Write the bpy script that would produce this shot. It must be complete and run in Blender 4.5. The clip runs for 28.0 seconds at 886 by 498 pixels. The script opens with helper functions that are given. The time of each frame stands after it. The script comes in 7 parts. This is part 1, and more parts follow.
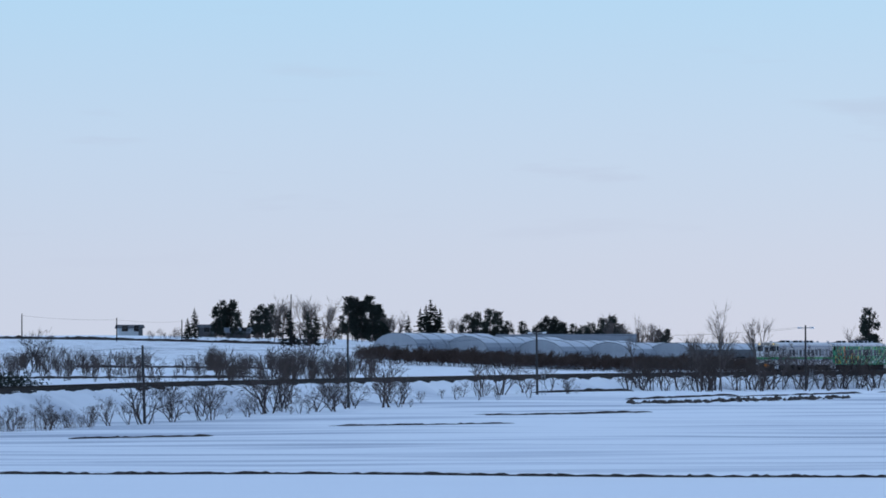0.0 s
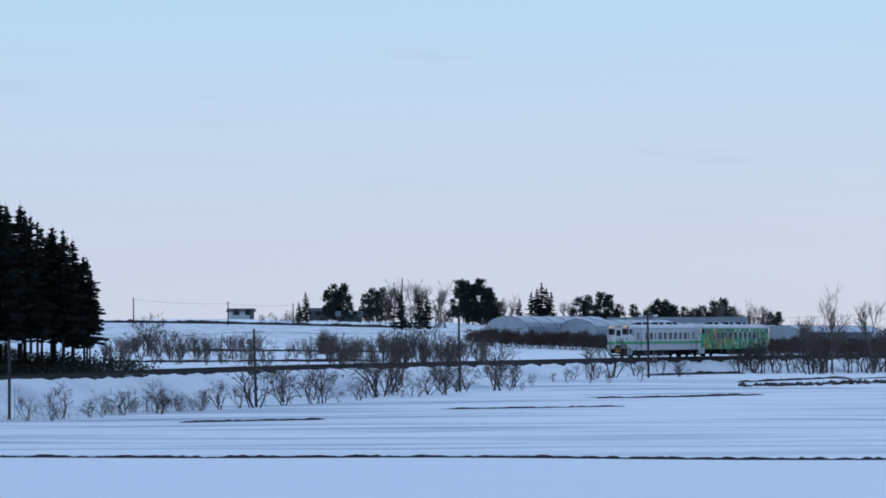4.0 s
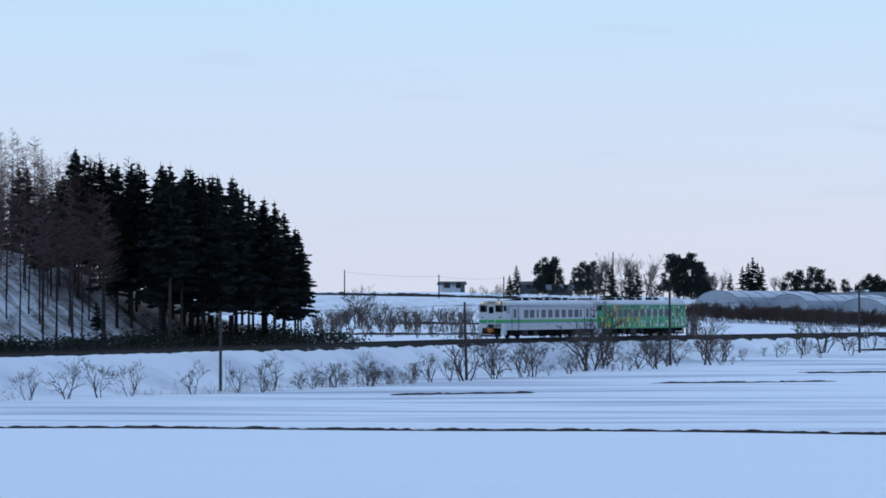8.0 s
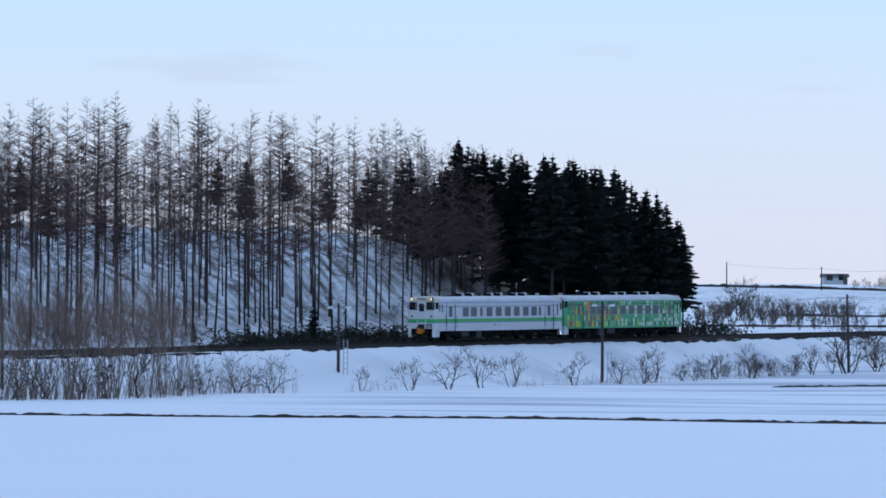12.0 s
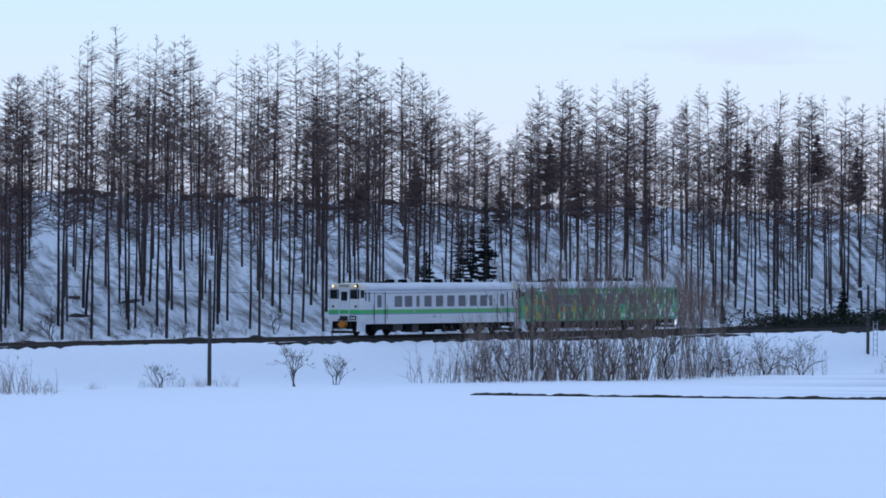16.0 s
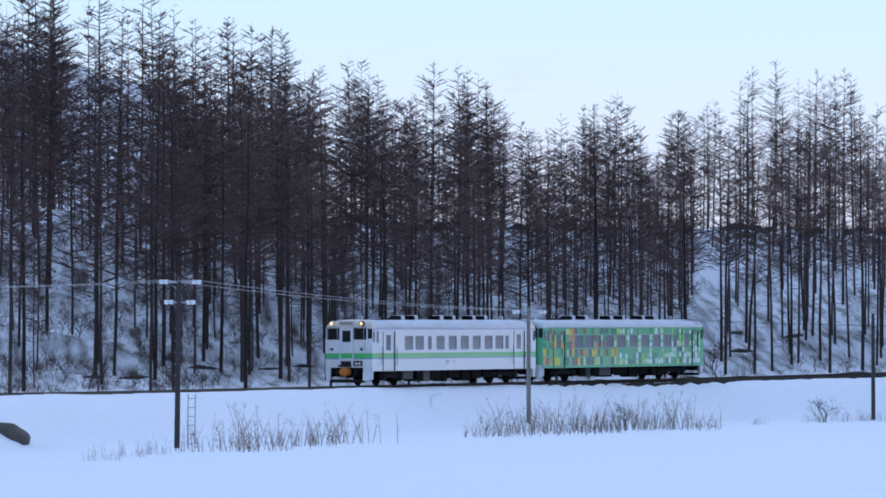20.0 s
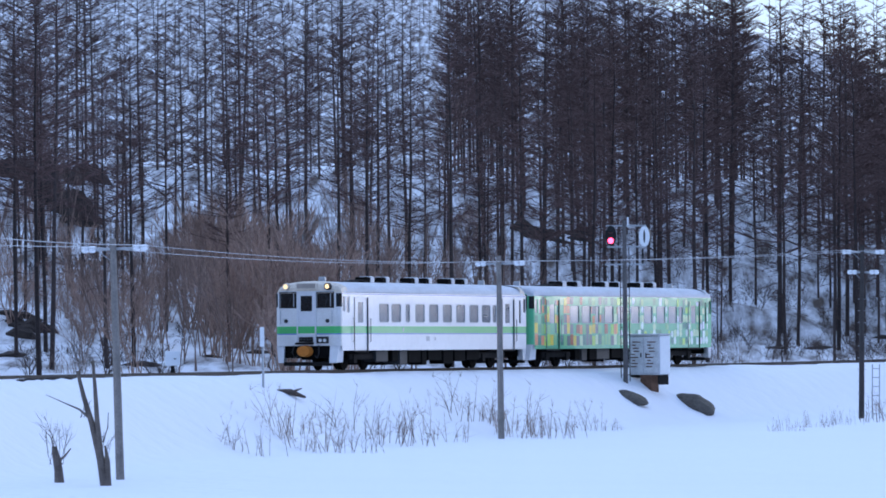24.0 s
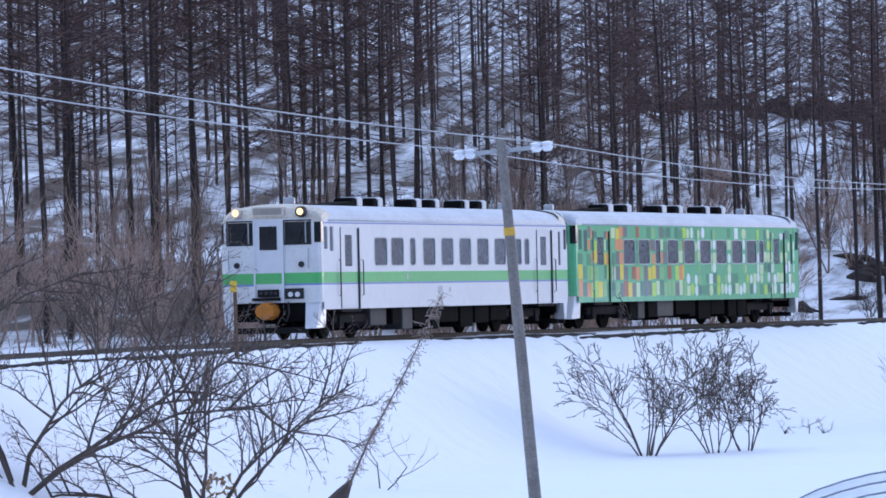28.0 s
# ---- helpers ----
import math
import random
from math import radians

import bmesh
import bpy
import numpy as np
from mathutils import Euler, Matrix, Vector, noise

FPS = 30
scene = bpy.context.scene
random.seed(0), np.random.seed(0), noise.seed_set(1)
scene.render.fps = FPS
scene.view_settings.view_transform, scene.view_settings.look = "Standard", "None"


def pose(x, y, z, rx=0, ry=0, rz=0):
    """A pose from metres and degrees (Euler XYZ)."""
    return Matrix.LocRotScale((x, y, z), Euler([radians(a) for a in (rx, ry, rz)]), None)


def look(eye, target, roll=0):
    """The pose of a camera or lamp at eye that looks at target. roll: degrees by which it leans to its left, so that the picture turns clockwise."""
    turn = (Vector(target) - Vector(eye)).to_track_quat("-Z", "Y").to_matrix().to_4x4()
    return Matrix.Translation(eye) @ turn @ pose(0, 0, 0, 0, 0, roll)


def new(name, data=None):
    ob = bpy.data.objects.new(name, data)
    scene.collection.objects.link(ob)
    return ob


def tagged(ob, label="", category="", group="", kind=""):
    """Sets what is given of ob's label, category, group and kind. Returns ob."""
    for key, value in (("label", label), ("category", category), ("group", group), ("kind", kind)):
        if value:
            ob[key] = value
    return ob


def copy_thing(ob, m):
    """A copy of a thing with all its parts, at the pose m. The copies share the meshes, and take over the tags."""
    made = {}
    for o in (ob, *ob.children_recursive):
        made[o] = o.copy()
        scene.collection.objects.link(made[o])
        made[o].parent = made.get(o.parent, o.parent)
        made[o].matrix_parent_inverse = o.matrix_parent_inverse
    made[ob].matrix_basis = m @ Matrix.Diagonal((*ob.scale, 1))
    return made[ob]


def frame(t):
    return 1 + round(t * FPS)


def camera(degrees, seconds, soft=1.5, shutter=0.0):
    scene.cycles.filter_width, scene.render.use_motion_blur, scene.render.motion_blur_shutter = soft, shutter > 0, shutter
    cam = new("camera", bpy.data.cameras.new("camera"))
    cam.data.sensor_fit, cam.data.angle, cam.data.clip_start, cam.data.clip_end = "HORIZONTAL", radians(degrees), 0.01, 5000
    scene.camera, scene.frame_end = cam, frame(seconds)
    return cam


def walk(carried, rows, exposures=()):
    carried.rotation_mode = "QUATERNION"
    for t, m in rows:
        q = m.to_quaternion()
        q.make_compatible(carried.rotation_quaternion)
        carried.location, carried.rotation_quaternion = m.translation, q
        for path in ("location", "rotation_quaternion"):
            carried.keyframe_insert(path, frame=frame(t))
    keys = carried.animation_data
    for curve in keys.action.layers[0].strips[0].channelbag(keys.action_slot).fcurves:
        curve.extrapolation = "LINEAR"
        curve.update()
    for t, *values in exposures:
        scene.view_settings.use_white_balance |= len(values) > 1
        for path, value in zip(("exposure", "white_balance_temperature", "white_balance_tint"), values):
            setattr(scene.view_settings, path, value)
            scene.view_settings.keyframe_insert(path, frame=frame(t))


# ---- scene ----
F_EYE = (0.0, 0.0, 5.1)
cam = camera(9.535, 28.0, soft=1.7)
# seconds, bearing, pitch and roll in degrees of the turning camera
PATH = [
    (0.0, 0.000, 1.407, -0.16),
    (0.5, 0.002, 1.470, -0.19),
    (1.0, -0.059, 1.501, -0.21),
    (1.5, -0.184, 1.479, -0.26),
    (2.0, -0.361, 1.432, -0.28),
    (2.5, -0.538, 1.378, -0.29),
    (3.0, -0.743, 1.331, -0.28),
    (3.5, -0.976, 1.277, -0.27),
    (5.5, -1.838, 1.146, -0.22),
    (6.0, -2.096, 1.129, -0.16),
    (6.5, -2.415, 1.111, -0.11),
    (7.0, -2.734, 1.080, -0.10),
    (7.5, -3.090, 1.034, -0.06),
    (8.0, -3.473, 0.949, 0.04),
    (8.5, -3.809, 0.873, 0.15),
    (9.0, -4.219, 0.810, 0.28),
    (9.5, -4.729, 0.756, 0.38),
    (10.0, -5.225, 0.713, 0.38),
    (10.5, -5.767, 0.701, 0.39),
    (11.0, -6.382, 0.734, 0.40),
    (11.5, -6.957, 0.799, 0.38),
    (12.0, -7.594, 0.842, 0.34),
    (12.5, -8.228, 0.827, 0.32),
    (14.5, -10.572, 0.562, 0.30),
    (15.0, -11.403, 0.568, 0.33),
    (15.5, -12.381, 0.581, 0.35),
    (16.0, -13.296, 0.606, 0.39),
    (16.5, -14.300, 0.651, 0.41),
    (17.0, -15.246, 0.719, 0.38),
    (17.5, -15.986, 0.805, 0.36),
    (18.0, -16.797, 0.875, 0.31),
    (18.5, -17.727, 0.918, 0.20),
    (19.0, -18.571, 0.929, 0.12),
    (19.5, -19.477, 0.939, -0.02),
    (20.0, -20.431, 0.966, -0.13),
    (20.5, -21.286, 0.998, -0.26),
    (21.0, -22.248, 1.030, -0.39),
    (21.5, -23.248, 1.009, -0.49),
    (23.5, -26.790, 0.835, -0.48),
    (24.0, -27.789, 0.690, -0.52),
    (24.5, -28.858, 0.510, -0.58),
    (25.0, -29.757, 0.356, -0.68),
    (25.5, -30.670, 0.246, -0.82),
    (26.0, -31.696, 0.193, -0.95),
    (26.5, -32.753, 0.201, -1.06),
    (27.0, -34.050, 0.215, -1.17),
    (27.5, -35.478, 0.216, -1.31),
    (28.0, -36.837, 0.226, -1.39),
]


def aim(b, p):
    b, p = radians(b), radians(p)
    return (F_EYE[0] + 100 * math.sin(b) * math.cos(p), F_EYE[1] + 100 * math.cos(b) * math.cos(p), F_EYE[2] + 100 * math.sin(p))


walk(cam, [(t, look(F_EYE, aim(b, p), r)) for t, b, p, r in PATH],
     exposures=[(0, -0.15, 6450, 10), (3, -0.15, 6450, 10), (8, 0.0, 6520, 11), (12, 0.08, 6520, 12), (17, 0.25, 6550, 15), (20, 0.30, 6550, 17), (24, 0.5, 6300, 19), (26.5, 0.52, 6300, 19), (28, 0.70, 6950, 22)])

# ---- light: dusk sky, the sun low behind thin cloud on the open side ----
world = bpy.data.worlds.new("dusk_sky")
scene.world = world
world.use_nodes = True
wn = world.node_tree
bg = wn.nodes["Background"]


GLOW = radians(22)
DUSK = radians(-78)


def build_sky():
    N, L = wn.nodes, wn.links
    sky = N.new("ShaderNodeTexSky")
    sky.sky_type = 'NISHITA'
    sky.sun_disc = False
    sky.sun_elevation = radians(6)
    sky.sun_rotation = GLOW
    sky.air_density, sky.dust_density, sky.ozone_density = 1.0, 0.6, 1.6
    tc = N.new("ShaderNodeTexCoord")
    sep = N.new("ShaderNodeSeparateXYZ")
    L.new(tc.outputs["Generated"], sep.inputs[0])
    ramp = N.new("ShaderNodeValToRGB")
    L.new(sep.outputs["Z"], ramp.inputs[0])
    e = ramp.color_ramp.elements
    e[0].position, e[0].color = 0.0, (8.1, 8.8, 10.7, 1)
    e[1].position, e[1].color = 0.7, (5.6, 8.4, 13.2, 1)
    for p, c in ((0.022, (7.9, 9.0, 11.1, 1)), (0.045, (7.25, 9.25, 11.8, 1)), (0.072, (6.2, 9.4, 12.4, 1)), (0.2, (6.6, 9.4, 13.6, 1))):
        k = e.new(p)
        k.color = c
    mix = N.new("ShaderNodeMixRGB")
    mix.inputs[0].default_value = 0.96
    L.new(sky.outputs[0], mix.inputs[1])
    L.new(ramp.outputs[0], mix.inputs[2])
    # thin wisps of lilac cloud low over the plain
    mp = N.new("ShaderNodeMapping")
    mp.inputs["Scale"].default_value = (22, 22, 150)
    L.new(tc.outputs["Generated"], mp.inputs[0])
    nz = N.new("ShaderNodeTexNoise")
    nz.inputs["Scale"].default_value = 1.0
    nz.inputs["Detail"].default_value = 5
    L.new(mp.outputs[0], nz.inputs[0])
    cr = N.new("ShaderNodeValToRGB")
    cr.color_ramp.elements[0].position, cr.color_ramp.elements[1].position = 0.6, 0.72
    L.new(nz.outputs[0], cr.inputs[0])
    band = N.new("ShaderNodeValToRGB")
    be = band.color_ramp.elements
    be[0].position, be[0].color = 0.018, (0, 0, 0, 1)
    be[1].position, be[1].color = 0.075, (0, 0, 0, 1)
    b2 = be.new(0.042)
    b2.color = (1, 1, 1, 1)
    L.new(sep.outputs["Z"], band.inputs[0])
    mul = N.new("ShaderNodeMath")
    mul.operation = 'MULTIPLY'
    L.new(cr.outputs[0], mul.inputs[0])
    L.new(band.outputs[0], mul.inputs[1])
    m2 = N.new("ShaderNodeMath")
    m2.operation = 'MULTIPLY'
    m2.inputs[1].default_value = 0.3
    L.new(mul.outputs[0], m2.inputs[0])
    wisp = N.new("ShaderNodeMixRGB")
    wisp.inputs[2].default_value = (6.2, 6.6, 8.6, 1)
    L.new(m2.outputs[0], wisp.inputs[0])
    L.new(mix.outputs[0], wisp.inputs[1])
    # the sky is bright on the dusk side and dims towards the night side
    dot = N.new("ShaderNodeVectorMath")
    dot.operation = 'DOT_PRODUCT'
    dot.inputs[1].default_value = (math.sin(DUSK), math.cos(DUSK), 0.0)
    L.new(tc.outputs["Generated"], dot.inputs[0])
    glow = N.new("ShaderNodeMapRange")
    glow.interpolation_type = 'SMOOTHSTEP'
    glow.inputs["From Min"].default_value, glow.inputs["From Max"].default_value = -1.0, -0.05
    L.new(dot.outputs["Value"], glow.inputs["Value"])
    tint = N.new("ShaderNodeMixRGB")
    tint.inputs[1].default_value = (0.05, 0.12, 0.21, 1)
    tint.inputs[2].default_value = (1.1, 1.1, 1.1, 1)
    L.new(glow.outputs[0], tint.inputs[0])
    lit = N.new("ShaderNodeVectorMath")
    lit.operation = 'MULTIPLY'
    L.new(wisp.outputs[0], lit.inputs[0])
    L.new(tint.outputs[0], lit.inputs[1])
    L.new(lit.outputs[0], bg.inputs["Color"])
    bg.inputs["Strength"].default_value = 0.074


build_sky()
sun = new("sun", bpy.data.lights.new("sun", 'SUN'))
sun.data.energy, sun.data.angle, sun.data.color = 0.7, radians(26), (0.95, 0.98, 1.0)
sun.matrix_world = look((0, 0, 50), (-50 * math.sin(GLOW), -50 * math.cos(GLOW), 50 - 8))


# ---- materials ----
def node_mat(name, base, rough=0.8, metal=0.0, var=0.25, scale=3.0, bump=0.0, bump_scale=40.0, second=None, spec=0.3, emit=None, object_random=0.0, coat=0.0, coat_ior=1.6):
    """Procedural surface: base colour broken up at two scales, with fine relief."""
    m = bpy.data.materials.new(name)
    m.use_nodes = True
    N, L = m.node_tree.nodes, m.node_tree.links
    b = N["Principled BSDF"]
    tc = N.new("ShaderNodeTexCoord")
    n1, n2 = N.new("ShaderNodeTexNoise"), N.new("ShaderNodeTexNoise")
    n1.inputs["Scale"].default_value, n1.inputs["Detail"].default_value = scale, 4
    n2.inputs["Scale"].default_value, n2.inputs["Detail"].default_value = scale * 9, 3
    for n in (n1, n2):
        L.new(tc.outputs["Object"], n.inputs["Vector"])
    add = N.new("ShaderNodeMath")
    add.operation = 'ADD'
    L.new(n1.outputs[0], add.inputs[0])
    L.new(n2.outputs[0], add.inputs[1])
    half = N.new("ShaderNodeMapRange")
    half.inputs["From Min"].default_value, half.inputs["From Max"].default_value = 0.6, 1.4
    L.new(add.outputs[0], half.inputs["Value"])
    mix = N.new("ShaderNodeMixRGB")
    lo = tuple(c * (1 - var) for c in base)
    hi = tuple(min(1, c * (1 + var)) for c in base)
    mix.inputs[1].default_value = (*lo, 1)
    mix.inputs[2].default_value = (*(second or hi), 1)
    L.new(half.outputs[0], mix.inputs[0])
    out = mix
    if object_random:
        info = N.new("ShaderNodeObjectInfo")
        hsv = N.new("ShaderNodeHueSaturation")
        mr = N.new("ShaderNodeMapRange")
        mr.inputs["To Min"].default_value, mr.inputs["To Max"].default_value = 1 - object_random, 1 + object_random
        L.new(info.outputs["Random"], mr.inputs["Value"])
        L.new(mr.outputs[0], hsv.inputs["Value"])
        L.new(mix.outputs[0], hsv.inputs["Color"])
        out = hsv
    L.new(out.outputs[0], b.inputs["Base Color"])
    b.inputs["Roughness"].default_value, b.inputs["Metallic"].default_value = rough, metal
    b.inputs["Specular IOR Level"].default_value = spec
    b.inputs["Coat Weight"].default_value, b.inputs["Coat Roughness"].default_value = coat, 0.07
    b.inputs["Coat IOR"].default_value = coat_ior
    if bump:
        bp, n3 = N.new("ShaderNodeBump"), N.new("ShaderNodeTexNoise")
        n3.inputs["Scale"].default_value, n3.inputs["Detail"].default_value = bump_scale, 4
        L.new(tc.outputs["Object"], n3.inputs["Vector"])
        L.new(n3.outputs[0], bp.inputs["Height"])
        bp.inputs["Strength"].default_value, bp.inputs["Distance"].default_value = bump, 0.05
        L.new(bp.outputs[0], b.inputs["Normal"])
    if emit:
        b.inputs["Emission Color"].default_value = (*emit[:3], 1)
        b.inputs["Emission Strength"].default_value = emit[3]
    return m


def snow_ground_mat():
    """Old snow, windblown; the ground's cover browns it with fallen leaves, brush and painted-in tree shade."""
    m = bpy.data.materials.new("snow_ground")
    m.use_nodes = True
    N, L = m.node_tree.nodes, m.node_tree.links
    b = N["Principled BSDF"]
    tc = N.new("ShaderNodeTexCoord")
    big, fine = N.new("ShaderNodeTexNoise"), N.new("ShaderNodeTexNoise")
    big.inputs["Scale"].default_value, big.inputs["Detail"].default_value = 0.13, 7
    fine.inputs["Scale"].default_value, fine.inputs["Detail"].default_value = 0.9, 6
    mp = N.new("ShaderNodeMapping")
    mp.inputs["Scale"].default_value = (0.2, 1.0, 1.0)
    mp.inputs["Rotation"].default_value = (0, 0, 0.05)
    L.new(tc.outputs["Object"], mp.inputs[0])
    L.new(mp.outputs[0], big.inputs["Vector"])
    L.new(tc.outputs["Object"], fine.inputs["Vector"])
    # snow colour, with uneven blue-grey bands wherever the ploughed attribute is high
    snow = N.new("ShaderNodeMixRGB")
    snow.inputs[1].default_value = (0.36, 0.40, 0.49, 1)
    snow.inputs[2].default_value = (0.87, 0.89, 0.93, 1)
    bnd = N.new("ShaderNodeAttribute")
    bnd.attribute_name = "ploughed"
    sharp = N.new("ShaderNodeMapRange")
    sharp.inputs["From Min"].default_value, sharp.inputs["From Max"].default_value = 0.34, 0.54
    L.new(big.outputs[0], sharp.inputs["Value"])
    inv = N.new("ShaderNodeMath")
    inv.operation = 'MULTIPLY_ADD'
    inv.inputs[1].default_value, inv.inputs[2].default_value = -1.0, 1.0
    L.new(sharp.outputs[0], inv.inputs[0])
    band_fac = N.new("ShaderNodeMath")
    band_fac.operation = 'MULTIPLY'
    L.new(inv.outputs[0], band_fac.inputs[0])
    L.new(bnd.outputs["Fac"], band_fac.inputs[1])
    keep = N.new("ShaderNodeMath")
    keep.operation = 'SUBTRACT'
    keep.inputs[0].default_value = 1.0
    L.new(band_fac.outputs[0], keep.inputs[1])
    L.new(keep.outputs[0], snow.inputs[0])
    # fallen leaves, dead brush and tree shade in one brown: cover attribute against noise
    at = N.new("ShaderNodeAttribute")
    at.attribute_name = "cover"
    spot = N.new("ShaderNodeTexNoise")
    spot.inputs["Scale"].default_value, spot.inputs["Detail"].default_value = 0.85, 8
    spot.inputs["Roughness"].default_value = 0.62
    # patches run down the slope
    comb = N.new("ShaderNodeCombineXYZ")
    for axis, d3 in (("X", (0.90, 0.44, 0.0)), ("Y", (-0.06, 0.12, 0.0))):
        dp = N.new("ShaderNodeVectorMath")
        dp.operation = 'DOT_PRODUCT'
        dp.inputs[1].default_value = d3
        L.new(tc.outputs["Object"], dp.inputs[0])
        L.new(dp.outputs["Value"], comb.inputs[axis])
    L.new(comb.outputs[0], spot.inputs["Vector"])
    s = N.new("ShaderNodeMath")
    s.operation = 'ADD'
    L.new(spot.outputs[0], s.inputs[0])
    L.new(at.outputs["Fac"], s.inputs[1])
    th = N.new("ShaderNodeMapRange")
    th.inputs["From Min"].default_value, th.inputs["From Max"].default_value = 0.80, 1.04
    L.new(s.outputs[0], th.inputs["Value"])
    litter_shade = N.new("ShaderNodeMixRGB")
    litter_shade.inputs[1].default_value = (0.06, 0.044, 0.036, 1)
    litter_shade.inputs[2].default_value = (0.16, 0.115, 0.09, 1)
    L.new(fine.outputs[0], litter_shade.inputs[0])
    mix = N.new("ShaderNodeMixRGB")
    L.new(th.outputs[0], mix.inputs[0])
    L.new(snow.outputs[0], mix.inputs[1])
    L.new(litter_shade.outputs[0], mix.inputs[2])
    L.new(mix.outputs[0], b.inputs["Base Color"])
    b.inputs["Roughness"].default_value = 0.75
    b.inputs["Specular IOR Level"].default_value = 0.2
    bp = N.new("ShaderNodeBump")
    bp.inputs["Strength"].default_value, bp.inputs["Distance"].default_value = 0.45, 0.25
    L.new(fine.outputs[0], bp.inputs["Height"])
    L.new(bp.outputs[0], b.inputs["Normal"])
    return m


M_SNOW = snow_ground_mat()
M_SOIL = node_mat("bare_soil", (0.058, 0.045, 0.04), 0.95, var=0.5, scale=2.0, bump=0.8, bump_scale=8)
M_BALLAST = node_mat("ballast", (0.022, 0.02, 0.02), 0.95, var=0.5, scale=3.0, bump=0.9, bump_scale=14)
M_RAIL = node_mat("rail_steel", (0.022, 0.018, 0.017), 0.7, metal=0.0, var=0.3, scale=5)
M_BARK = node_mat("larch_bark", (0.057, 0.0425, 0.04), 0.95, var=0.45, scale=1.2, bump=0.5, bump_scale=12, object_random=0.3)
M_TWIG = node_mat("larch_twigs", (0.13, 0.078, 0.069), 0.95, var=0.4, scale=1.5, object_random=0.3)
M_BUSH = node_mat("bare_brush", (0.085, 0.062, 0.054), 0.95, var=0.4, scale=2.0, object_random=0.25)
M_REED = node_mat("dry_reed", (0.23, 0.16, 0.12), 0.95, var=0.4, scale=2.0, object_random=0.3)
M_NEEDLE = node_mat("conifer_needles", (0.022, 0.031, 0.025), 0.9, var=0.5, scale=1.5, object_random=0.3)
M_POLE = node_mat("weathered_pole", (0.25, 0.225, 0.205), 0.9, var=0.35, scale=2.0, bump=0.4, bump_scale=25)
# dark poles; on the far ones this colour stands in for their backlit silhouette
M_DARKPOLE = node_mat("tarred_pole", (0.06, 0.052, 0.05), 0.85, var=0.35, scale=2.0, bump=0.4, bump_scale=25)
M_STEEL = node_mat("galvanised_steel", (0.42, 0.44, 0.46), 0.5, metal=0.6, var=0.2, scale=6)
M_PORCELAIN = node_mat("white_porcelain", (0.85, 0.87, 0.9), 0.25, var=0.05, spec=0.5)
M_WIRE = node_mat("line_wire", (0.36, 0.38, 0.41), 0.5, metal=0.5, var=0.1)


# ---- mesh helpers ----
class Geo:
    """Vertices, faces and a material slot per face, for one mesh."""

    def __init__(self):
        self.v, self.f, self.m = [], [], []

    def add(self, v, f, slot=0):
        o = len(self.v)
        self.v.extend(tuple(p) for p in v)
        self.f.extend(tuple(i + o for i in q) for q in f)
        self.m.extend([slot] * len(f))
        return self

    def box(self, x0, x1, y0, y1, z0, z1, slot=0):
        v = [(x0, y0, z0), (x1, y0, z0), (x1, y1, z0), (x0, y1, z0), (x0, y0, z1), (x1, y0, z1), (x1, y1, z1), (x0, y1, z1)]
        return self.add(v, [(0, 3, 2, 1), (4, 5, 6, 7), (0, 1, 5, 4), (1, 2, 6, 5), (2, 3, 7, 6), (3, 0, 4, 7)], slot)

    def bevel_box(self, x0, x1, y0, y1, z0, z1, b=0.02, slot=0):
        """A box with chamfered edges."""
        v, f = [], []
        for z, k in ((z0, b), (z0 + b, 0), (z1 - b, 0), (z1, b)):
            for x, y in ((x0 + k, y0 + k + b), (x0 + k + b, y0 + k), (x1 - k - b, y0 + k), (x1 - k, y0 + k + b),
                         (x1 - k, y1 - k - b), (x1 - k - b, y1 - k), (x0 + k + b, y1 - k), (x0 + k, y1 - k - b)):
                v.append((x, y, z))
        for r in range(3):
            for i in range(8):
                j = (i + 1) % 8
                f.append((r * 8 + i, r * 8 + j, r * 8 + 8 + j, r * 8 + 8 + i))
        f.append(tuple(range(7, -1, -1)))
        f.append(tuple(range(24, 32)))
        return self.add(v, f, slot)

    def tube(self, pts, radii, sides=6, cap=True, slot=0):
        pts = [Vector(p) for p in pts]
        v, f = [], []
        for i, p in enumerate(pts):
            d = (pts[min(i + 1, len(pts) - 1)] - pts[max(i - 1, 0)]).normalized()
            a = d.cross(Vector((0, 0, 1)) if abs(d.z) < 0.95 else Vector((1, 0, 0))).normalized()
            c = d.cross(a)
            for k in range(sides):
                w = 2 * math.pi * k / sides
                v.append(p + (a * math.cos(w) + c * math.sin(w)) * radii[i])
        for i in range(len(pts) - 1):
            for k in range(sides):
                k2 = (k + 1) % sides
                f.append((i * sides + k, i * sides + k2, (i + 1) * sides + k2, (i + 1) * sides + k))
        if cap:
            f.append(tuple(range(sides - 1, -1, -1)))
            f.append(tuple(range((len(pts) - 1) * sides, len(pts) * sides)))
        return self.add(v, f, slot)

    def loft(self, rings, cap=True, slot=0):
        """Closed rings of equal length, joined one after another."""
        n, v, f = len(rings[0]), [], []
        for r in rings:
            v.extend(r)
        for i in range(len(rings) - 1):
            for k in range(n):
                k2 = (k + 1) % n
                f.append((i * n + k, i * n + k2, (i + 1) * n + k2, (i + 1) * n + k))
        if cap:
            f.append(tuple(range(n - 1, -1, -1)))
            f.append(tuple(range((len(rings) - 1) * n, len(rings) * n)))
        return self.add(v, f, slot)

    def mesh(self, name, mats, smooth=False):
        me = bpy.data.meshes.new(name)
        me.from_pydata(self.v, [], self.f)
        for m in mats:
            me.materials.append(m)
        if len(mats) > 1:
            me.polygons.foreach_set("material_index", self.m)
